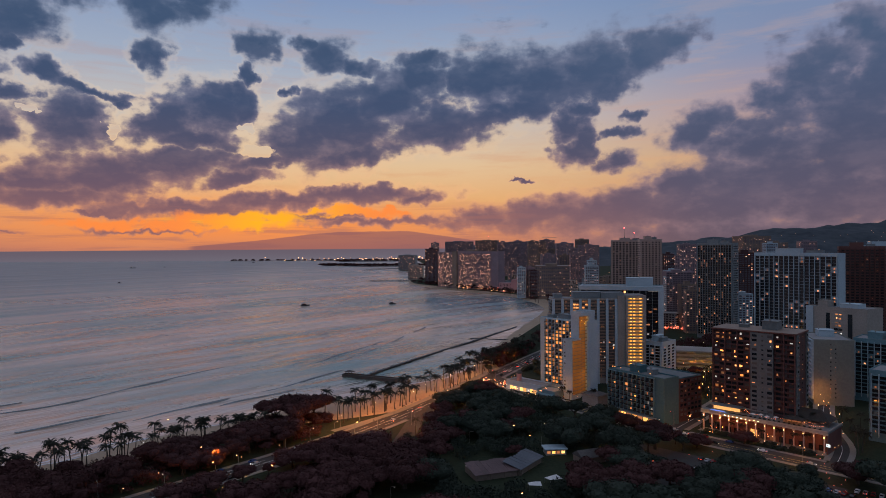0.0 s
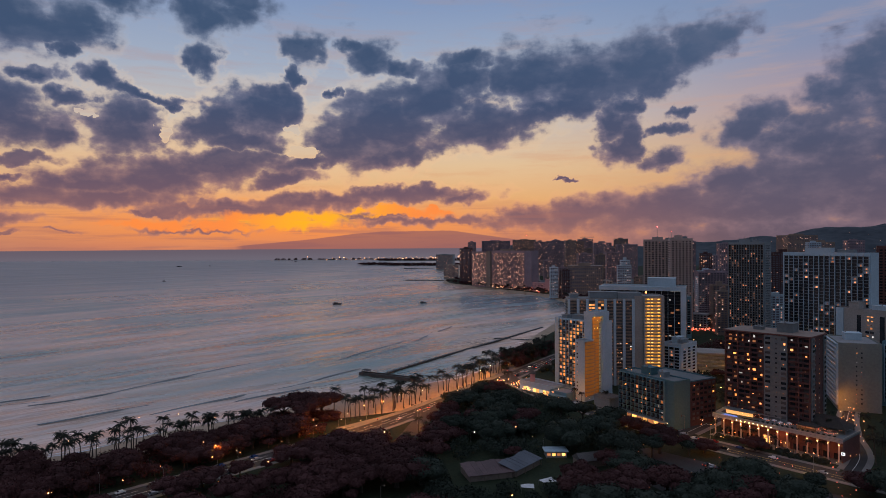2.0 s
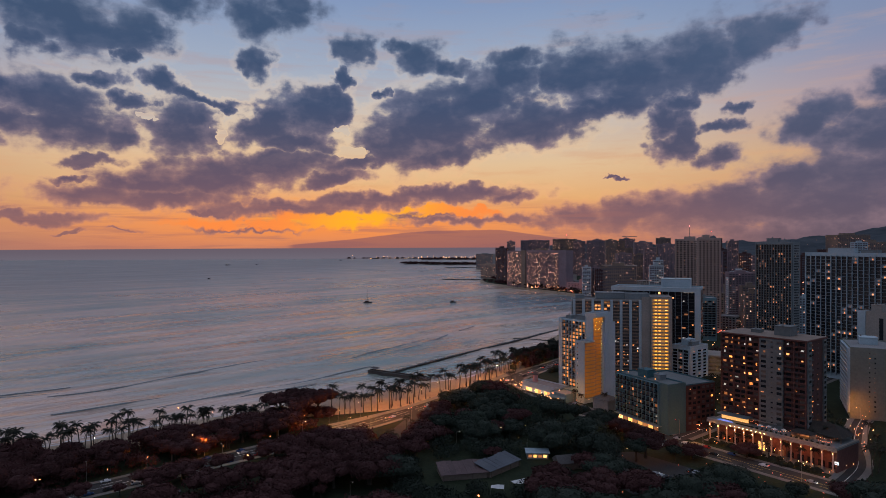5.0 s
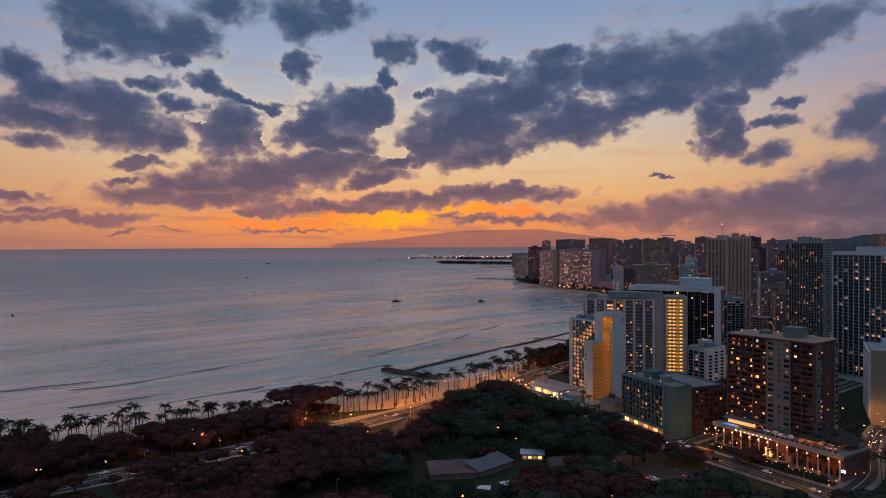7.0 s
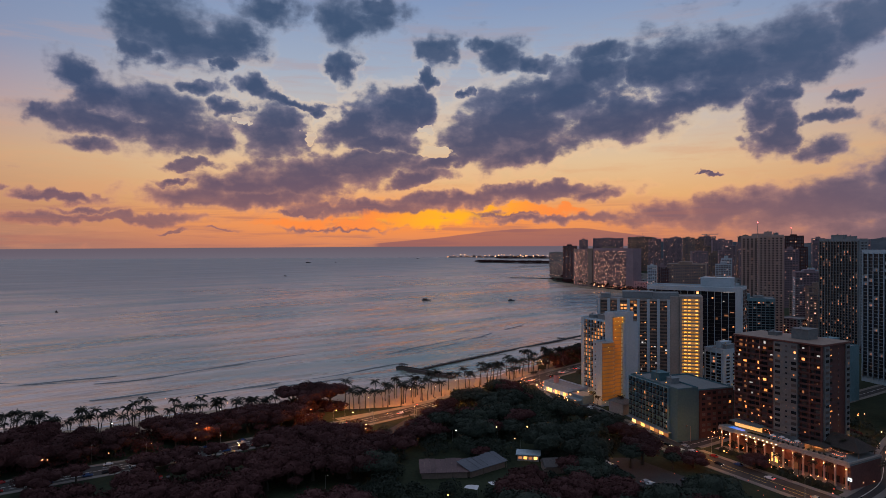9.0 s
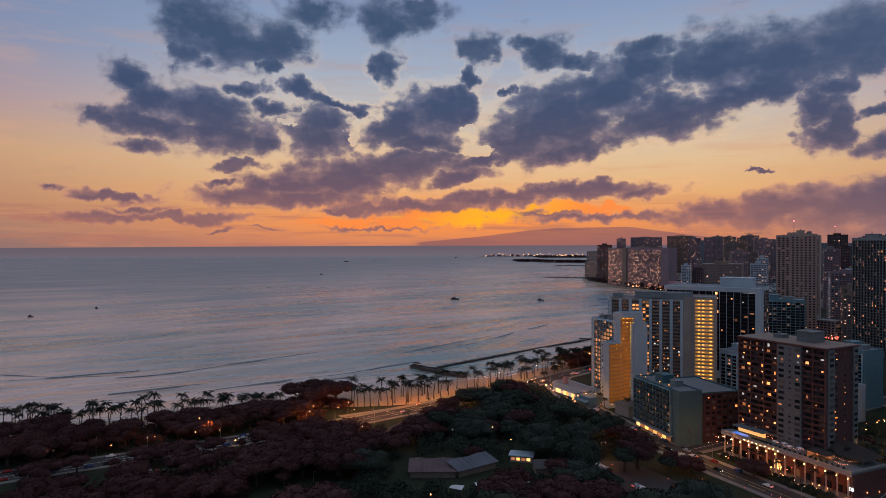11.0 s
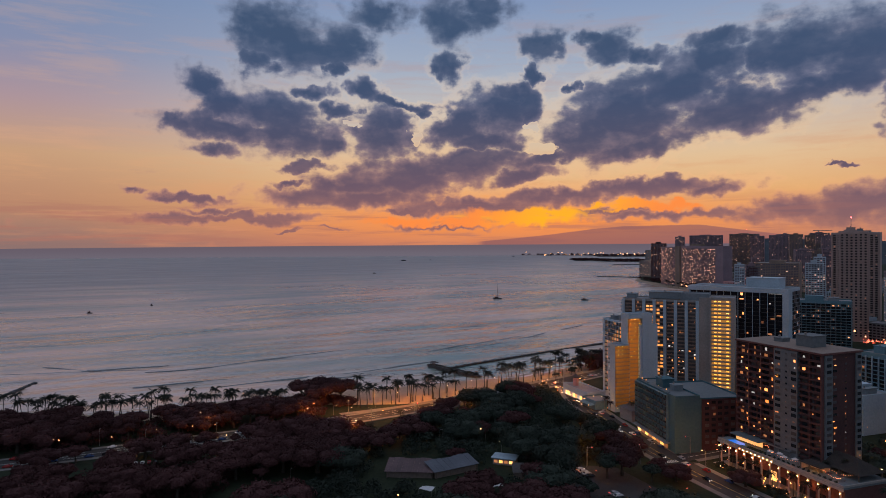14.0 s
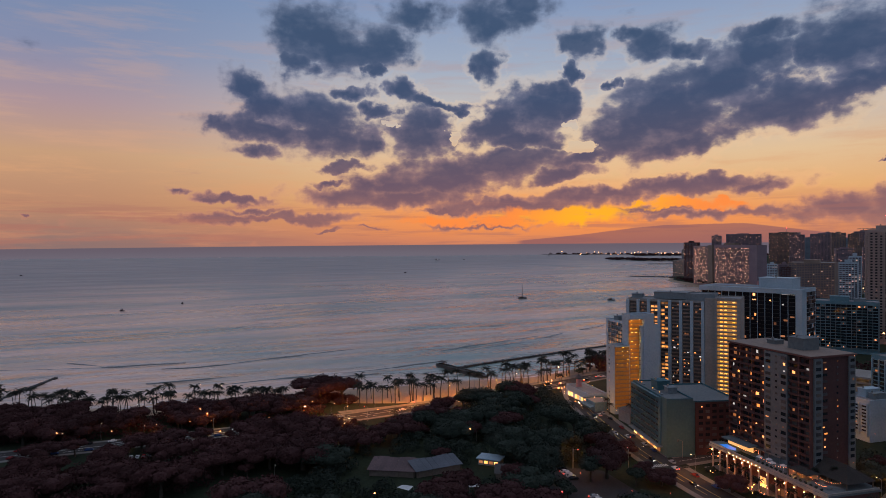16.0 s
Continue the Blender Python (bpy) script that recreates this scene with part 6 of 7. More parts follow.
thicket("dark shrubs under the broad beach trees", [(-112, 398), (-96, 420), (-72, 424), (-66, 404), (-90, 392)], 30, 66, M_LEAF, low=2.5, high=5)
far_wood("dark trees along the beachfront avenue", [(125, 720), (190, 900), (240, 1110)], 60, 51)
far_wood("dark trees between the beach and the hotels", [(56, 600), (80, 650), (118, 730)], 26, 55)
far_wood("dark trees behind the far beach", [(240, 1190), (255, 1380), (180, 1500), (80, 1690)], 90, 52)
far_wood("dark trees on the far point", [(-50, 1900), (20, 1790), (40, 1900), (-30, 2060)], 50, 53)
far_wood("dark street trees between the city towers", [(260, 660), (330, 720), (430, 860), (520, 1000)], 60, 54)
for model in TREES[:1]:
    for x, y, s in ((-101, 404, 1.12), (-90, 414, 1.25), (-78, 414, 1.18), (-86, 400, 1.1)):
        copy_thing(model, pose(x, y, ground_at(x, y), 0, 0, 40 * x) @ Matrix.Diagonal((s, s, s, 1)))


def palm_row(points, count, jitter, low=0.8, high=1.15):
    length = [0]
    for a, b in zip(points, points[1:]):
        length.append(length[-1] + math.dist(a, b))
    for k in range(count):
        t = (k + rng.uniform(0.1, 0.9)) / count * length[-1]
        x = float(np.interp(t, length, [p[0] for p in points])) + rng.uniform(-jitter, jitter)
        y = float(np.interp(t, length, [p[1] for p in points])) + rng.uniform(-jitter, jitter)
        if road_clear(x, y, -1):
            grow(rng.choice(PALMS), x, y, rng, low, high)


for x, y, k, s in ((-16, 345, 0, 0.75), (-11, 374, 1, 0.7), (-4, 368, 2, 0.85), (-11, 346, 3, 0.6), (-2, 356, 0, 0.7)):
    copy_thing(PALMS[k], pose(x, y, LAND, 0, 0, 70 * k) @ Matrix.Diagonal((s, s, s, 1)))
for x, y, k, s in ((-38, 352, 3, 0.9), (-31, 362, 3, 0.8), (2, 327, 2, 1.0), (-26, 331, 1, 0.7), (-2, 344, 2, 0.9), (-92, 288, 3, 1.0), (-108, 276, 2, 0.8)):
    copy_thing(TREES[k], pose(x, y, LAND, 0, 0, 50 * x) @ Matrix.Diagonal((s, s, s, 1)))
for x, y, k, s in ((122, 382, 1, 0.6), (146, 348, 1, 0.6), (175, 353, 1, 0.6), (199, 292, 1, 0.8), (109, 290, 0, 0.9), (152, 292, 1, 0.7)):
    copy_thing(TREES[k], pose(x, y, LAND, 0, 0, 37 * x) @ Matrix.Diagonal((s, s, s, 1)))
for k in range(9):
    x, y = -146 + 10.5 * k, 246 + 11.2 * k
    copy_thing(TREES[(1, 2, 3, 1)[k % 4]], pose(x + rng.uniform(-2, 2), y, LAND, 0, 0, 40 * k) @ Matrix.Diagonal((0.8, 0.8, 0.75, 1)))
    copy_thing(TREES[(2, 1, 2, 3)[k % 4]], pose(x - 22 + rng.uniform(-2, 2), y + 24, LAND, 0, 0, 70 * k) @ Matrix.Diagonal((0.85, 0.85, 0.8, 1)))
palm_row([(-62, 404), (-34, 432), (-12, 462)], 18, 4)
palm_row([(-72, 428), (-40, 452), (-14, 484)], 12, 5)
palm_row([(-4, 486), (18, 516), (36, 548)], 20, 6)
palm_row([(18, 552), (44, 584), (62, 630)], 16, 5)
palm_row([(46, 560), (84, 628), (120, 720)], 26, 6, 0.7, 1.0)
palm_row([(-290, 296), (-236, 314), (-204, 310), (-166, 342), (-146, 357), (-124, 375), (-100, 386)], 58, 5, 0.85, 1.12)
palm_row([(-222, 290), (-176, 318), (-140, 350), (-110, 372)], 16, 6, 0.8, 1.0)
palm_row([(-10, 432), (18, 484), (46, 520)], 12, 5, 0.6, 0.85)
palm_row([(40, 560), (60, 590), (84, 640), (100, 700)], 22, 8, 0.8, 1.1)
palm_row([(48, 520), (66, 492), (84, 462)], 10, 5, 0.6, 0.9)
palm_row([(58, 520), (86, 474), (112, 440)], 9, 5, 0.6, 0.8)
palm_row([(160, 392), (178, 368), (205, 334)], 9, 3, 0.45, 0.6)
palm_row([(222, 330), (240, 352), (262, 390)], 8, 6, 0.6, 0.9)
palm_row([(205, 478), (250, 560), (225, 520)], 8, 6, 0.6, 0.9)
palm_row([(210, 1240), (200, 1380), (120, 1540), (30, 1690)], 30, 8)
palm_row([(-240, 235), (-300, 200)], 8, 10)
for k in range(9):
    x, y = 26 + 4.5 * k, 9 + 12 * rng.random()
    p = pose(163, 384, LAND, 0, 0, -48) @ Vector((x, y, 12.0))
    s = rng.uniform(0.3, 0.42)
    copy_thing(PALMS[k % 4], pose(p.x, p.y, p.z, 0, 0, 50 * k) @ Matrix.Diagonal((s, s, s, 1)))
for model in TREES + GREEN + PALMS:
    for ob in (*model.children_recursive, model):
        bpy.data.objects.remove(ob)



# ---- sea walls and jetties ----
def stone_wall(name, label, points, width, top, step, seed):
    """A rough wall of boulders in the water."""
    rnd = random.Random(seed)
    root = thing(name, label, "sea wall", kind="structure")
    core, _ = ribbon(points, width * 0.7, top - 0.25, top + 1.6)
    part("core", core, M_ROCK, root)
    variants = []
    for k in range(5):
        s = Shape().ball(0, 0, 0, 1, 1, 1)
        s.v = [(x * rnd.uniform(0.75, 1.2), y * rnd.uniform(0.75, 1.2), z * rnd.uniform(0.6, 1.1)) for x, y, z in s.v]
        variants.append(s.mesh("boulder", M_ROCK))
    _, line = ribbon(points, 1, 0)
    n = 0
    for a, b in zip(line, line[1:]):
        count = max(1, int((b - a).length / step))
        for i in range(count):
            for row in (-1, 0, 1):
                if n < 150:
                    p = a.lerp(b, (i + rnd.random()) / count)
                    q = (b - a).normalized()
                    p = p + Vector((q.y, -q.x, 0)) * (row * width * 0.36 + rnd.uniform(-0.3, 0.3))
                    s = width * rnd.uniform(0.18, 0.3)
                    part("boulder", rnd.choice(variants), None, root, at=pose(p.x, p.y, top - 0.5 - 0.3 * abs(row), 0, 0, rnd.uniform(0, 360)) @ Matrix.Diagonal((s, s, s, 1)))
                    n += 1


def pier():
    root = thing("pier", "concrete walled pier with a small shelter at its end", "pier", kind="structure")
    a, b = Vector((-20, 533, 0)), Vector((-78, 562, 0))
    d = (b - a).normalized()
    m = Matrix.Translation(a) @ Matrix.Rotation(math.atan2(d.y, d.x), 4, "Z")
    root.matrix_basis = m
    n = (b - a).length
    part("wall", Shape().box(0, -3.2, -3, n, 3.2, 1.7), M_ROCK, root)
    part("deck", Shape().box(0, -2.69, 1.704, n, 2.69, 2.0), M_CONC, root)
    part("parapet", Shape().box(4, -3.2, 1.704, n, -2.7, 2.9), M_ROCK, root)
    part("parapet", Shape().box(4, 2.7, 1.704, n, 3.2, 2.9), M_ROCK, root)
    part("parapet", Shape().box(n - 0.5, -2.69, 2.004, n, 2.69, 2.9), M_CONC, root)
    for x in (n - 9, n - 3):
        for y in (-2, 2):
            part("shelter_post", Shape().box(x - 0.14, y - 0.14, 2.004, x + 0.14, y + 0.14, 4.8), M_WOOD, root)
    part("shelter_roof", Shape().add([(n - 10, -3, 4.8), (n - 2, -3, 4.8), (n - 2, 3, 4.8), (n - 10, 3, 4.8), (n - 8, 0, 6), (n - 4, 0, 6)],
                                     [(0, 1, 5, 4), (1, 2, 5), (2, 3, 4, 5), (3, 0, 4), (3, 2, 1, 0)]), M_TILE, root)


pier()
stone_wall("sea_wall", "long dark low sea wall of wet stone", [(-58, 556), (-50, 578), (0, 672), (51, 762), (86, 828), (118, 888)], 3.6, 1.5, 5.0, 61)
stone_wall("sea_wall", "short dark stone spur off the sea wall", [(48, 784), (70, 776), (94, 770)], 3.0, 0.9, 3.0, 62)
stone_wall("sea_wall", "dark stone groyne running out from the beach", [(-292, 280), (-312, 315), (-350, 381)], 3.6, 1.2, 2.2, 63)
stone_wall("sea_wall", "distant dark breakwater of boulders", [(-194, 2056), (-130, 2052), (-70, 2048)], 7, 2.0, 5, 64)


def spit(name, label, points, width, top, seed, trees=0):
    """A low far spit of land, some with trees."""
    rnd = random.Random(seed)
    s, line = ribbon(points, width, top, top + 2)
    sheet(name, s, M_ROCK, label, "land")
    if trees:
        blobs = [(p.x + rnd.uniform(-width, width) * 0.35, p.y + rnd.uniform(-10, 10), top + 5, rnd.uniform(10, 18), rnd.uniform(5, 9)) for p in line for _ in range(trees)]
        ob = new("far_trees", leaf_cloud("far_trees", blobs, 200 * len(blobs), 2.4, seed, M_LEAF))
        tagged(ob, "dark band of distant shore trees", "trees", kind="stuff")


spit("land_spit", "low rocky spit in the bay", [(-305, 3078), (-230, 3105), (-150, 3130), (0, 3140)], 26, 2.2, 71)
spit("land_spit", "wooded park spit across the bay", [(-600, 3630), (-480, 3600), (-380, 3520), (-250, 3500), (-80, 3500), (60, 3500)], 40, 2.4, 72, 2)
spit("land_spit", "far wooded shore across the bay", [(-640, 4560), (-520, 4590), (-300, 4600), (0, 4600), (400, 4600)], 80, 3, 73, 2)
spit("far_shore", "flat distant shore under the mountains", [(-1500, 4870), (-1100, 4885), (-700, 4880), (-300, 4870), (300, 4860), (900, 4850)], 50, 2, 74, 1)


def specks(name, label, count, place, low, high, mat, seed):
    """Far lamps too small to pick apart."""
    rnd = random.Random(seed)
    s = Shape()
    for _ in range(count):
        x, y, z = place(rnd)
        r = rnd.uniform(low, high)
        s.add([(x, y - r, z - r), (x + r, y, z - r), (x, y + r, z - r), (x - r, y, z - r), (x, y, z + r)], [(0, 1, 4), (1, 2, 4), (2, 3, 4), (3, 0, 4), (3, 2, 1, 0)])
    tagged(new(name, s.mesh(name, mat)), label, "lights", kind="stuff")


specks("far_lights", "amber lamps along the distant shore", 130, lambda r: (r.triangular(-1300, 500, -250), 4850, r.choice((4, 6, 10, 16)) + 20 * r.random() ** 3), 1.6, 4.2, G_CITY, 81)
specks("beach_lights", "warm lamps along the far beachfront", 240, lambda r: (lambda y: (shore(y) + beach_width(y) + r.uniform(4, 50), y, LAND + r.uniform(2, 7)))(r.uniform(1180, 1760)), 0.6, 1.5, G_CITY, 82)
specks("beach_traffic", "red and pink lamps of cars and bars along the far beachfront", 120, lambda r: (lambda y: (shore(y) + beach_width(y) + r.uniform(10, 70), y, LAND + r.uniform(1, 9)))(r.triangular(1250, 1720, 1600)), 0.5, 1.2, G_TRAFFIC, 91)
specks("traffic_lights_row", "dense row of red and amber traffic lamps", 90, lambda r: (lambda t: (299 + 79 * t + r.uniform(-3, 3), 846 + -28 * t + r.uniform(-6, 6), LAND + r.uniform(0.8, 4)))(r.random()), 0.4, 0.9, G_TRAFFIC, 85)
specks("park_lights", "small lamps among the park trees", 46, lambda r: (lambda x, y: (x, y, LAND + r.uniform(3, 11)))(r.uniform(-220, 120), r.uniform(240, 420)), 0.16, 0.34, G_PARK, 86)
specks("street_lights_row", "amber and red lamps along the street by the hotels", 110, lambda r: (lambda t: (60 + 150 * t + r.uniform(-9, 9), 525 - 185 * t + r.uniform(-9, 9), LAND + r.uniform(0.8, 5)))(r.random()), 0.14, 0.3, G_PARK, 87)
specks("shop_lights", "amber lamps round the shops by the avenue", 60, lambda r: (lambda t: (40 + 55 * t + r.uniform(-10, 10), 520 - 58 * t + r.uniform(-8, 8), LAND + r.uniform(1, 6)))(r.random()), 0.16, 0.4, G_PARK, 88)
specks("garden_lights", "small amber lamps among the shrubs by the colonnade", 26, lambda r: (lambda t: (164 + 46 * t + r.uniform(-2, 2), 377 - 51 * t + r.uniform(-2, 2), LAND + r.uniform(0.8, 2.2)))(r.random()), 0.12, 0.24, G_PARK, 89)
specks("car_park_lights", "red and amber car lamps under the trees", 46, lambda r: (r.uniform(96, 205), r.uniform(268, 345), LAND + r.uniform(0.6, 1.6)), 0.16, 0.34, G_TRAFFIC, 90)
specks("side_street_lights", "red and amber lamps down the street beside the hotel tower", 70, lambda r: (lambda t: (216 + 100 * t + r.uniform(-6, 6), 335 + 170 * t + r.uniform(-6, 6), LAND + r.uniform(0.7, 4)))(r.random()), 0.15, 0.34, G_PARK, 92)
specks("courtyard_lights", "amber and red lamps between the hotel blocks", 80, lambda r: (r.uniform(165, 262), r.uniform(440, 600), LAND + r.uniform(1, 9)), 0.16, 0.4, G_PARK, 93)
specks("upper_street_lights", "white and amber lamps between towers", 90, lambda r: (r.uniform(235, 420), r.uniform(560, 900), LAND + r.uniform(2, 16)), 0.25, 0.6, G_CITY, 94)
specks("city_lights", "warm street lamps between the far towers", 420, lambda r: (r.uniform(260, 900), r.uniform(700, 2200), LAND + r.uniform(4, 22)), 0.4, 1.0, G_CITY, 83)


# ---- hills behind the city ----
def hills():
    s = Shape()
    nx, ny = 90, 14
    for j in range(ny):
        for i in range(nx):
            x, t = 230 + 3970 * i / (nx - 1), j / (ny - 1)
            y = 3300 + 900 * t
            # the low left end is added, standing in for haze behind the towers
            crest = np.interp(x, (230, 300, 900, 1200, 1500, 1900, 2300, 2700, 4200), (100, 108, 104, 100, 112, 150, 205, 230, 330))
            bumps = noise.noise(Vector((x * 0.004, y * 0.004, 3))) * 34 + noise.noise(Vector((x * 0.013, y * 0.011, 7))) * 14
            s.v.append((x, y, 1.0 + max(0.0, crest * math.sin(t * 1.6) ** 1.2 + bumps * t)))
    s.f += [(j * nx + i, j * nx + i + 1, (j + 1) * nx + i + 1, (j + 1) * nx + i) for j in range(ny - 1) for i in range(nx - 1)]
    sheet("hillside", s, M_HILL, "dark wooded hills behind the city", "hill", True)
    rnd = random.Random(84)
    lamps = Shape()
    for _ in range(110):
        i, j = rnd.randrange(10, nx - 1), int(rnd.triangular(1, ny - 2, 3))
        x, y, z = s.v[j * nx + i]
        x += rnd.uniform(-18, 18)
        r = rnd.uniform(0.9, 2.0)
        lamps.add([(x - r, y, z + 3), (x + r, y, z + 3), (x, y, z + 3 + 1.6 * r), (x, y - r, z + 4)], [(0, 1, 3), (1, 2, 3), (2, 0, 3)])
    tagged(new("hill_lights", lamps.mesh("hill_lights", G_CITY)), "house lights scattered over the hills", "lights", kind="stuff")


hills()


# ---- low houses of the city between the towers ----
def low_house(label, w, d, h, mat, seed):
    rnd = random.Random(seed)
    root = thing("city_block", label, "building", "low blocks of the city")
    block(root, 0, 0, w, d, 0, h, mat)
    windows(root, Matrix(), 0.5, w - 0.5, 0.8, h - 1, max(2, round(h / 3.2)), max(3, round(w / 4)), rnd, 0.3, (0.7, 0.5), False)
    windows(root, side_frame("left", w, d), 0.5, d - 0.5, 0.8, h - 1, max(2, round(h / 3.2)), max(3, round(d / 4)), rnd, 0.2, (0.6, 0.5), False)
    return root


LOW = [low_house("low white city block with lit ground floor", 30, 22, 14, M_WHITE, 1), low_house("low grey city block with a flat roof", 24, 26, 20, M_GREY, 2),
       low_house("low beige city block with rows of windows", 36, 20, 27, M_BEIGE, 3), low_house("low tan city block among the towers", 20, 20, 36, M_TAN, 4)]
rng = random.Random(6)
for iy in range(20):
    for ix in range(9):
        y = 660 + iy * 62 + rng.uniform(-12, 12)
        x = shore(y) + 150 + ix * 62 + rng.uniform(-12, 12)
        if y < 760 and x < 330 or rng.random() < 0.42:
            continue
        copy_thing(rng.choices(LOW, (3, 3, 3, 2))[0], pose(x, y, LAND, 0, 0, rng.choice((-38, -30, -45, 50))))
for model in LOW:
    for ob in (*model.children_recursive, model):
        bpy.data.objects.remove(ob)


# ---- cars ----
def car(paint, label):
    root = thing("car", label, "car", "cars on the roads")
    side = [(-2.2, 0.35), (2.2, 0.35), (2.25, 0.75), (1.3, 0.92), (0.7, 1.42), (-1.1, 1.45), (-1.9, 0.98), (-2.25, 0.9)]
    s = Shape()
    n = len(side)
    s.v = [(x, y * (1 if z < 1 else 0.8), z) for y in (-0.88, 0.88) for x, z in side]
    s.f = [tuple(range(n)), tuple(range(n, 2 * n))[::-1]] + [((i + 1) % n, i, n + i, n + (i + 1) % n) for i in range(n)]
    part("body", s, paint, root)
    part("windscreen", Shape().add([(1.27, -0.72, 0.97), (1.27, 0.72, 0.97), (0.74, 0.64, 1.42), (0.74, -0.64, 1.42)], [(0, 1, 2, 3)]), M_GLASS, root)
    part("rear_window", Shape().add([(-1.16, -0.64, 1.44), (-1.16, 0.64, 1.44), (-1.9, 0.72, 1.02), (-1.9, -0.72, 1.02)], [(0, 1, 2, 3)]), M_GLASS, root)
    for x in (-1.35, 1.35):
        for y in (-0.82, 0.82):
            part("wheel", Shape().tube([(x, y - 0.1, 0.32), (x, y + 0.1, 0.32)], [0.32, 0.32], 10), M_TYRE, root)
    for y in (-0.65, 0.65):
        part("tail_light", Shape().box(-2.32, y - 0.15, 0.68, -2.24, y + 0.15, 0.84), M_RED, root)
        part("headlight", Shape().box(2.22, y - 0.15, 0.6, 2.3, y + 0.15, 0.74), M_CANVAS, root)
    return root


def lit_car(paint, label):
    root = car(paint, label)
    for ob in root.children:
        if ob.name.startswith("tail_light"):
            ob.data.materials[0] = G_RED
        elif ob.name.startswith("headlight"):
            ob.data.materials[0] = G_HEAD
    return root


CARS = [car(m, f"parked {w} car on asphalt") for m, w in zip(M_CARS, ("white", "black", "silver", "red", "blue"))]
MOVING = [lit_car(m, f"{w} car on the road with its lights on") for m, w in zip(M_CARS[:3], ("white", "black", "silver"))]


def along(line, lo, hi, count, offset, models, back=False):
    total = [0]
    for a, b in zip(line, line[1:]):
        total.append(total[-1] + (b - a).length)
    for k in range(count):
        t = total[-1] * (lo + (hi - lo) * (k + rng.uniform(0.1, 0.6)) / count)
        i = max(j for j in range(len(total) - 1) if total[j] <= t)
        a, b = line[i], line[i + 1]
        d = (b - a).normalized()
        p = a + d * (t - total[i]) + Vector((d.y, -d.x, 0)) * offset
        turn = math.degrees(math.atan2(d.y, d.x)) + (180 if back else 0)
        copy_thing(rng.choice(models), pose(p.x, p.y, LAND + 0.07, 0, 0, turn))


along(AVENUE_LINE, 0.10, 0.27, 20, 6.2, CARS)
along(AVENUE_LINE, 0.12, 0.26, 12, -6.2, CARS, True)
along(AVENUE_LINE, 0.30, 0.52, 9, 2.0, MOVING)
along(AVENUE_LINE, 0.42, 0.62, 14, 5.0, MOVING)
along(AVENUE_LINE, 0.2, 0.5, 5, -2.0, MOVING, True)
along(CROSS_LINE, 0.1, 0.9, 9, 2.2, MOVING)
along(CROSS_LINE, 0.1, 0.9, 8, -2.2, MOVING, True)
along(CROSS_LINE, 0.15, 0.5, 10, -5.6, CARS, True)
for r, (x0, y0, turn, count) in enumerate(((122, 322, -48, 8), (140, 328, -48, 8), (112, 306, -48, 8), (158, 300, -48, 8), (100, 348, -48, 5), (178, 286, -48, 5), (-138, 232, 42, 6), (-106, 268, 42, 4), (192, 282, -40, 5))):
    for k in range(count):
        c = Vector((x0, y0, 0)) + Vector((math.cos(radians(turn)), math.sin(radians(turn)), 0)) * k * 3.1
        copy_thing(rng.choice(CARS if rng.random() < 0.72 else MOVING), pose(c.x, c.y, LAND + 0.04, 0, 0, turn + 90 + rng.uniform(-4, 4)))
for model in CARS + MOVING:
    for ob in (*model.children_recursive, model):
        bpy.data.objects.remove(ob)


# ---- street lamps ----
def street_lamp(label, height, mat):
    root = thing("street_lamp", label, "street lamp", "lamps along the streets")
    part("pole", Shape().tube([(0, 0, -0.1), (0, 0, 0.6), (0, 0, height - 0.6), (0.5, 0, height - 0.1), (1.7, 0, height)], [0.14, 0.09, 0.07, 0.06, 0.05], 7), M_METAL, root)
    head = part("lamp_head", Shape().box(1.5, -0.2, height - 0.02, 2.5, 0.2, height + 0.14), M_METAL, root)
    part("lamp_glass", Shape().ball(2.0, 0, height - 0.06, 0.34, 0.2, 0.12), mat, head)
    return root


def place_lamp(model, x, y, turn, watts=0, colour=(1.0, 0.30, 0.035)):
    copy_thing(model, pose(x, y, ground_at(x, y), 0, 0, turn))
    if watts:
        lamp = new("lamp_light", bpy.data.lights.new("lamp_light", "POINT"))
        lamp.data.energy, lamp.data.color, lamp.data.shadow_soft_size = watts * (1.2 if 44 < x < 80 and y > 500 else 1.0 if x < 60 else 1.1 if y > 420 else 0.9), colour, 0.3
        a = radians(turn)
        lamp.matrix_world = Matrix.Translation((x + 2 * math.cos(a), y + 2 * math.sin(a), ground_at(x, y) + 8.3))


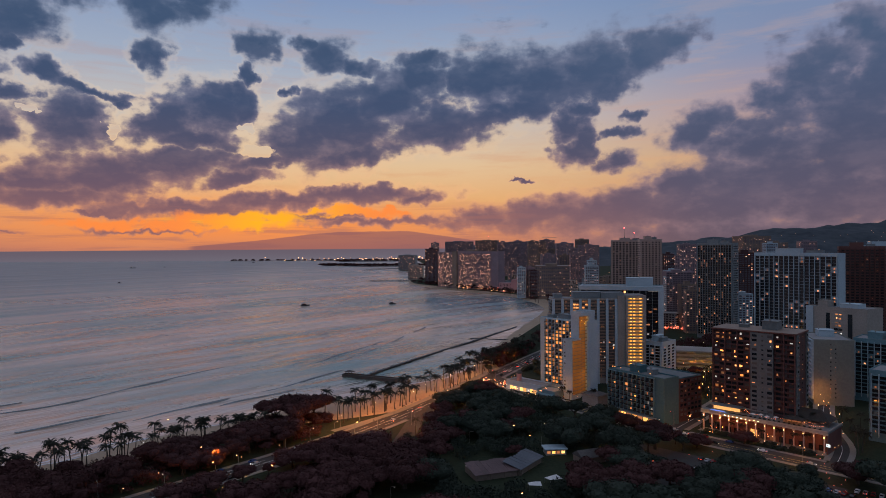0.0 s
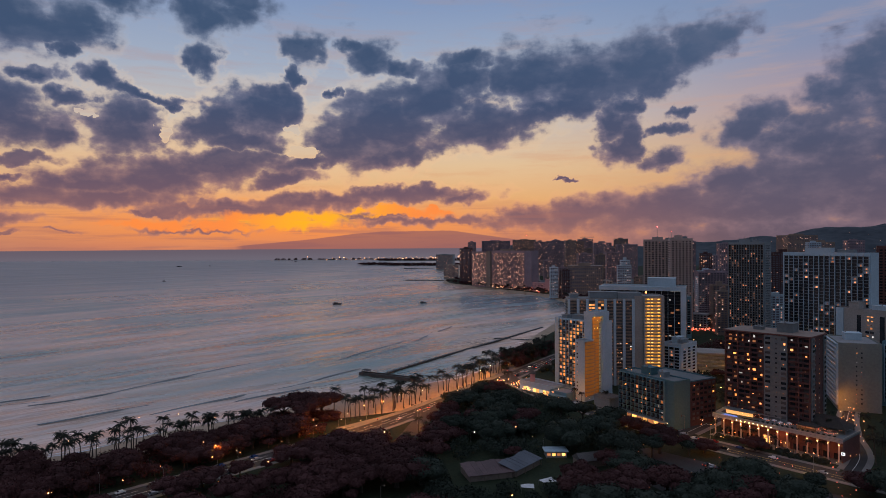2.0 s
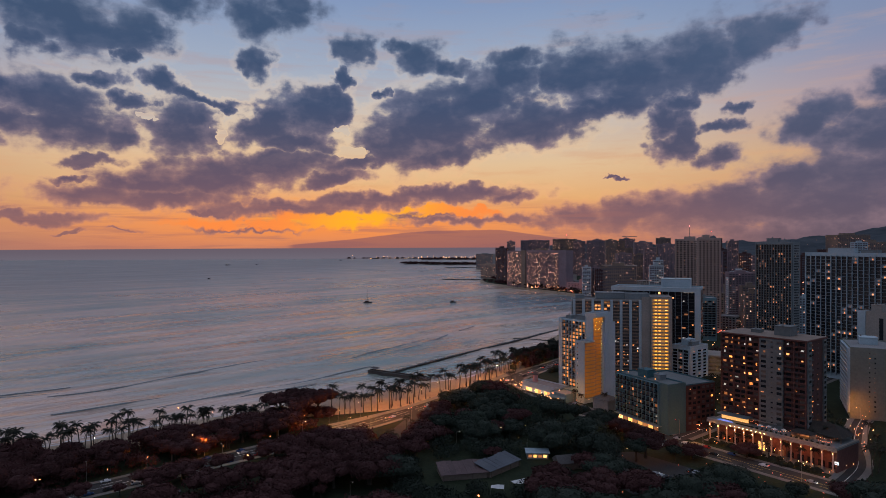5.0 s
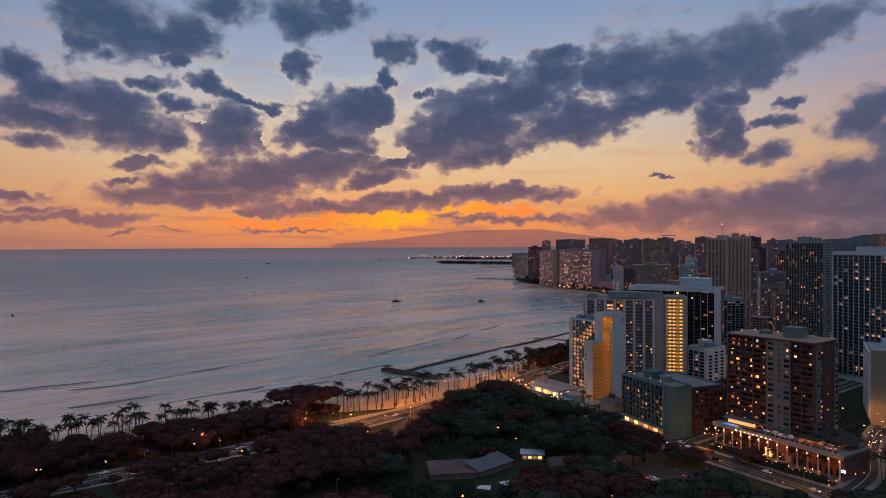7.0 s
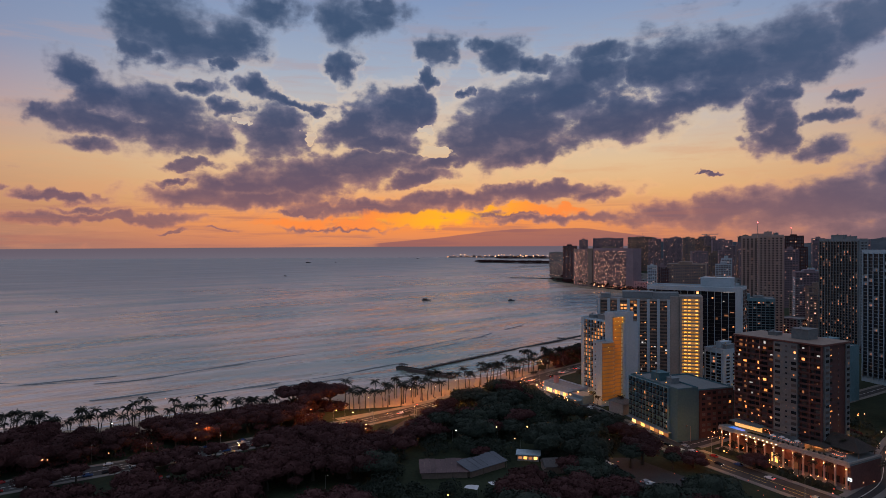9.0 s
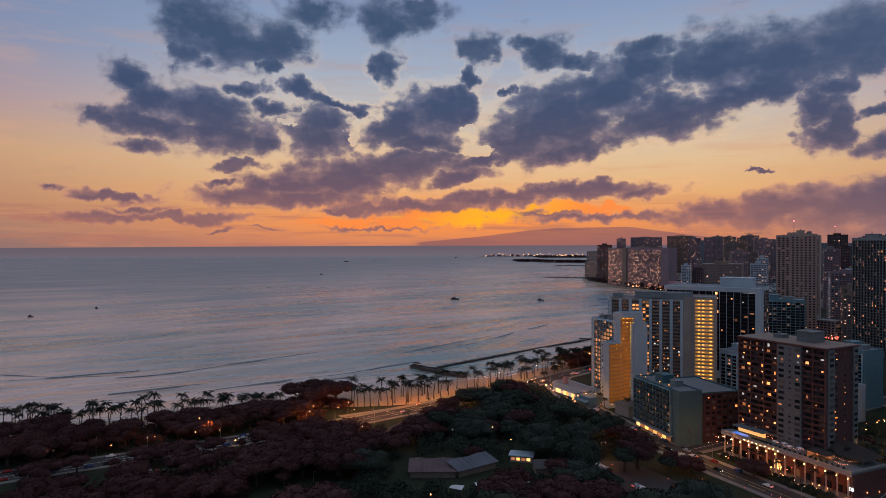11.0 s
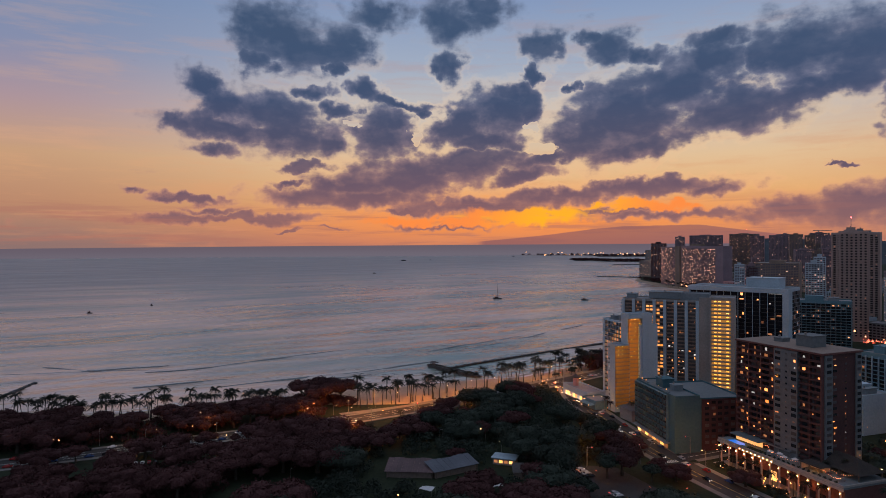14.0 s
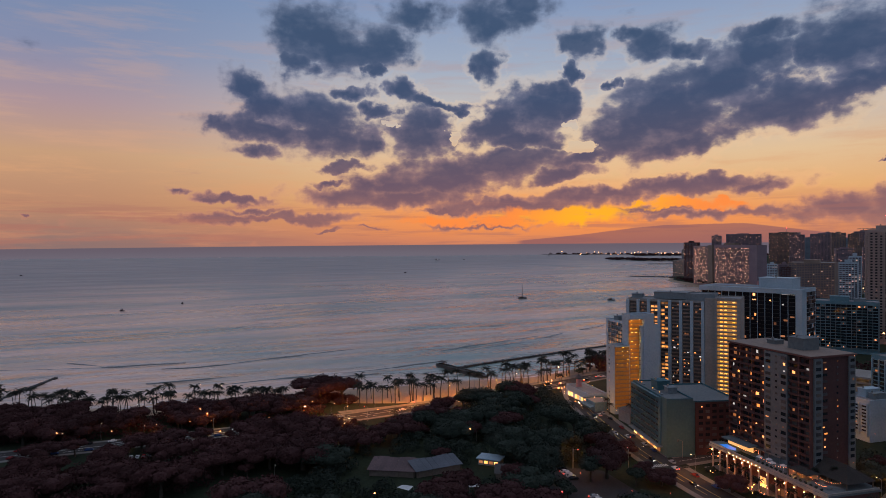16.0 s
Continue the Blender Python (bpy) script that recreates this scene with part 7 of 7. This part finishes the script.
SODIUM = street_lamp("steel street lamp with an amber light", 9, G_SODIUM)
WHITE_LAMP = street_lamp("steel park lamp with a white light", 6.5, G_LAMPWHITE)
for x, y, turn, watts in ((-28, 440, 140, 8000), (-4, 476, 140, 8000), (16, 512, 140, 8000), (38, 552, 150, 8000), (-48, 410, 140, 7000), (60, 598, -30, 6000), (-40, 424, -40, 9000), (-16, 456, -40, 9000), (6, 494, -40, 9000), (26, 530, -30, 9000), (48, 574, -30, 9000), (72, 622, -30, 6000), (-58, 392, -50, 6000), (-84, 358, 130, 0), (-112, 324, 130, 4000),
                          (-150, 282, 130, 0), (12, 454, 150, 5000), (-12, 398, 150, 6000), (-30, 352, 0, 2500), (66, 512, 20, 5000), (94, 464, 200, 2500), (112, 396, 20, 4000), (132, 372, 30, 3000), (158, 372, 210, 6000), (188, 318, 40, 4000),
                          (-71, 362, 40, 4500), (-59, 376, 40, 5000), (-47, 374, 40, 4500), (-26, 342, 60, 4000), (-98, 316, 130, 2500), (-124, 290, 130, 2500), (232, 372, 140, 1500), (250, 402, 140, 1500), (270, 432, 140, 2000), (196, 446, 60, 4500), (222, 512, 100, 6000), (236, 560, 100, 6000),
                          (104, 352, 90, 4000), (225, 350, 130, 5000), (214, 452, 130, 6000)):
    place_lamp(SODIUM, x, y, turn, watts)
for x, y in ((-200, 300), (-178, 330), (-160, 352), (-134, 372), (-118, 396), (-214, 286), (-236, 262), (-60, 300), (-20, 280), (20, 362), (60, 352), (84, 362), (44, 372)):
    place_lamp(WHITE_LAMP, x, y, rng.uniform(0, 360))
for model in (SODIUM, WHITE_LAMP):
    for ob in (*model.children_recursive, model):
        bpy.data.objects.remove(ob)


# lamps between the columns of the hotel colonnade, and over its terrace
for x, y, z, watts, colour in ((10, 3.2, 6.5, 243, (1.0, 0.26, 0.06)), (24, 3.2, 6.5, 297, (1.0, 0.26, 0.06)), (38, 3.2, 6.5, 351, (1.0, 0.26, 0.06)), (52, 3.2, 6.5, 297, (1.0, 0.26, 0.06)), (64, 3.2, 6.5, 270, (1.0, 0.26, 0.06)),
                               (50, 6, 14.2, 700, (1.0, 0.36, 0.08)), (9, 9.5, 15.0, 600, (1.0, 0.5, 0.14))):
    lamp = new("lamp_light", bpy.data.lights.new("lamp_light", "POINT"))
    lamp.data.energy, lamp.data.color, lamp.data.shadow_soft_size = watts, colour, 0.4
    lamp.matrix_world = pose(163, 384, LAND, 0, 0, -48) @ Matrix.Translation((x, y, z))


# ---- signals, kerbside glow and small street furniture ----
def traffic_signal(x, y, turn):
    root = thing("traffic_signal", "steel traffic signal with a glowing red lamp", "traffic signal", "signals at the crossings", at=pose(x, y, LAND, 0, 0, turn))
    part("pole", Shape().tube([(0, 0, -0.1), (0, 0, 8.6), (2.2, 0, 9.2)], [0.16, 0.1, 0.07], 7), M_METAL, root)
    part("signal_box", Shape().box(2.0, -0.2, 8.1, 2.4, 0.2, 9.3), M_RAIL, root)
    part("red_lamp", Shape().ball(2.2, -0.24, 9.0, 0.24, 0.16, 0.24), G_BEACON, root)


for x, y, turn in ((104, 354, 30), (128, 366, 120), (150, 392, 200), (-14, 400, 60), (-34, 380, 200), (66, 500, 40), (52, 528, 220), (112, 300, 10)):
    traffic_signal(x, y, turn)


def bench(x, y, turn):
    root = thing("bench", "weathered timber bench on the promenade", "bench", "benches on the promenade", at=pose(x, y, LAND + 0.12, 0, 0, turn))
    for k in range(3):
        part("slat", Shape().box(-0.9, -0.25 + k * 0.18, 0.42, 0.9, -0.1 + k * 0.18, 0.46), M_WOOD, root)
    part("backrest", Shape().box(-0.9, 0.3, 0.5, 0.9, 0.35, 0.9), M_WOOD, root)
    for px in (-0.7, 0.7):
        part("leg", Shape().box(px - 0.05, -0.2, 0, px + 0.05, 0.34, 0.42), M_METAL, root)


for t in range(9):
    bench(float(np.interp(t, (0, 4, 8), (-30, -8, 20))) - 1.6, float(np.interp(t, (0, 4, 8), (427, 463, 511))) + 1.2, 58)


# ---- the pavilion roofs in the park ----
def pavilion():
    root = thing("pavilion", "low park pavilion with two folded slate-coloured roofs", "building", at=pose(0, 0, LAND))
    # two sheds that meet at an angle, each roof of long panels falling towards the path
    for (ax, ay), (bx, by), deep, low, high, count in (((19, 300), (41.5, 307.5), 17, 3.2, 5.2, 9), ((42, 307), (57, 327), 13, 3.4, 5.6, 8)):
        run = Vector((bx - ax, by - ay, 0))
        n = run.length
        m = Matrix.Translation((ax, ay, 0)) @ Matrix.Rotation(math.atan2(run.y, run.x), 4, "Z")
        part("wall", Shape().box(1, 1.2, 0, n - 1, deep - 1.2, 3.1), M_TAN, root, at=m)
        step = n / count
        for k in range(count):
            x0, x1 = k * step, (k + 1) * step - 0.08
            y1 = deep * (0.82 + 0.05 * math.sin(1.3 * k))
            part("roof_panel", Shape().add([(x0, 0, low), (x1, 0, low), (x1, y1, high), (x0, y1, high), (x0, 0, low - 0.15), (x1, 0, low - 0.15), (x1, y1, high - 0.15), (x0, y1, high - 0.15)],
                                           [(0, 1, 2, 3), (7, 6, 5, 4), (0, 4, 5, 1), (1, 5, 6, 2), (3, 2, 6, 7), (0, 3, 7, 4)]), M_RUST if ax < 30 else M_SLATE, root, at=m)
        for k in range(4):
            part("post", Shape().box(1 + k * (n - 2.2) / 3, 0.2, 0, 1.2 + k * (n - 2.2) / 3, 0.4, low - 0.16), M_WOOD, root, at=m)
    hut = thing("kiosk", "small lit kiosk with a white flat roof", "building", at=pose(60, 338, LAND, 0, 0, 4))
    part("wall", Shape().box(0, 0, 0, 11, 7, 3.1), M_BEIGE, hut)
    part("roof", Shape().box(-0.8, -0.8, 3.11, 11.8, 7.8, 3.5), M_WHITE, hut)
    for k in range(4):
        part("window", Shape().box(0.6 + k * 2.6, -0.1, 0.9, 2.4 + k * 2.6, 0.0, 2.3), G_LOBBY if k % 2 else G_DIM, hut)
    side = thing("gabled_house", "dark gabled park house", "building", at=pose(76, 322, LAND, 0, 0, 20))
    part("wall", Shape().box(0, 0, 0, 14, 9, 3.4), M_TAN, side)
    part("roof", Shape().add([(-0.6, -0.6, 3.41), (14.6, -0.6, 3.41), (14.6, 9.6, 3.41), (-0.6, 9.6, 3.41), (-0.6, 4.5, 6.4), (14.6, 4.5, 6.4)], [(0, 1, 5, 4), (2, 3, 4, 5), (1, 2, 5), (3, 0, 4), (3, 2, 1, 0)]), M_TILE, side)
    for i, (x, y, w) in enumerate(((43, 288, 6), (54, 294, 7), (72, 302, 6))):
        tent = thing("canopy", "white canvas canopy stretched over posts", "canopy", at=pose(x, y, LAND, 0, 0, 25 * i))
        part("sail", Shape().add([(0, 0, 3), (w, 0, 2.6), (w, w * 0.7, 3.1), (0, w * 0.7, 2.6), (w * 0.5, w * 0.35, 3.9)], [(0, 1, 4), (1, 2, 4), (2, 3, 4), (3, 0, 4)]), M_CANVAS, tent)
        for px, py in ((0, 0), (w, 0), (w, w * 0.7), (0, w * 0.7)):
            part("post", Shape().box(px - 0.06, py - 0.06, 0, px + 0.06, py + 0.06, 2.65), M_METAL, tent)


pavilion()


# ---- boats ----
def boat(name, label, x, y, turn, length, mast=0.0, lamp=None):
    root = thing(name, label, "boat", at=pose(x, y, 0.0, 0, 0, turn))
    h, w = length * 0.12, length * 0.16
    ring = [(-0.5, -0.8), (0.2, -1), (0.42, -0.6), (0.52, 0), (0.42, 0.6), (0.2, 1), (-0.5, 0.8)]
    n = len(ring)
    s = Shape()
    s.v = [(a * length * k, b * w * k, z) for k, z in ((0.86, -0.35), (1.0, h)) for a, b in ring]
    s.f = [tuple(range(n))[::-1], tuple(range(n, 2 * n))] + [(i, (i + 1) % n, n + (i + 1) % n, n + i) for i in range(n)]
    part("hull", s, M_RAIL, root)
    part("cabin", Shape().box(-length * 0.3, -w * 0.55, h + 0.003, length * 0.1, w * 0.55, h + 1.5).box(-length * 0.34, -w * 0.62, h + 1.5, length * 0.14, w * 0.62, h + 1.65), M_BROWN, root)
    if mast:
        part("mast", Shape().tube([(0, 0, h), (0, 0, h + mast)], [0.34, 0.22], 6), M_RAIL, root)
        part("boom", Shape().tube([(0, 0, h + 2.4), (-length * 0.4, 0, h + 2.2)], [0.12, 0.1], 6), M_METAL, root)
        part("furled_sail", Shape().tube([(-0.2, 0, h + 2.7), (-length * 0.38, 0, h + 2.45)], [0.3, 0.22], 6), M_CANVAS, root)
    if lamp:
        part("deck_lamp", Shape().ball(0, 0, h + 2.4, 0.9, 0.9, 0.6), lamp, root)


boat("sailing_boat", "dark sailing catamaran with a bare mast", -242, 1233, 15, 18, 26)
boat("motor_boat", "dark excursion boat with a low cabin", -76, 1258, 10, 14, 7)
boat("motor_boat", "small dark boat at anchor", -785, 764, 30, 9, 3)
boat("motor_boat", "small dark boat at anchor", -790, 893, -20, 9, 3)
boat("motor_boat", "excursion boat with bright lights far out", -1575, 3430, 5, 30, 0, G_HEAD)
boat("motor_boat", "small dark boat far out", -980, 2040, 0, 12, 4)
boat("motor_boat", "small dark boat far out", -1215, 4450, 0, 20, 16)
boat("motor_boat", "small dark boat far out", -2221, 1419, 40, 12, 3)
boat("ship", "long low dark ship on the horizon", -1060, 4840, 3, 56, 8)
boat("motor_boat", "small dark boat far out", -1460, 3560, 5, 14, 3)

# tower crane and masts over the far city
crane = thing("tower_crane", "distant steel tower crane over the city", "crane", at=pose(455, 2500, LAND))
part("tower", Shape().box(-1.2, -1.2, 0, 1.2, 1.2, 140), M_METAL, crane)
part("jib", Shape().box(-16, -0.8, 138, 40, 0.8, 140), M_METAL, crane)
for x, y, z in ((240, 2610, 133), (327, 1073, 126.5), (484, 1510, 126)):
    mast = thing("roof_mast", "thin mast with a red beacon on a tower", "mast", at=pose(x, y, z))
    part("pole", Shape().tube([(0, 0, -3), (0, 0, 16)], [0.5, 0.25], 5), M_METAL, mast)
    part("beacon", Shape().ball(0, 0, 16.4, 0.9, 0.9, 0.9), G_BEACON, mast)
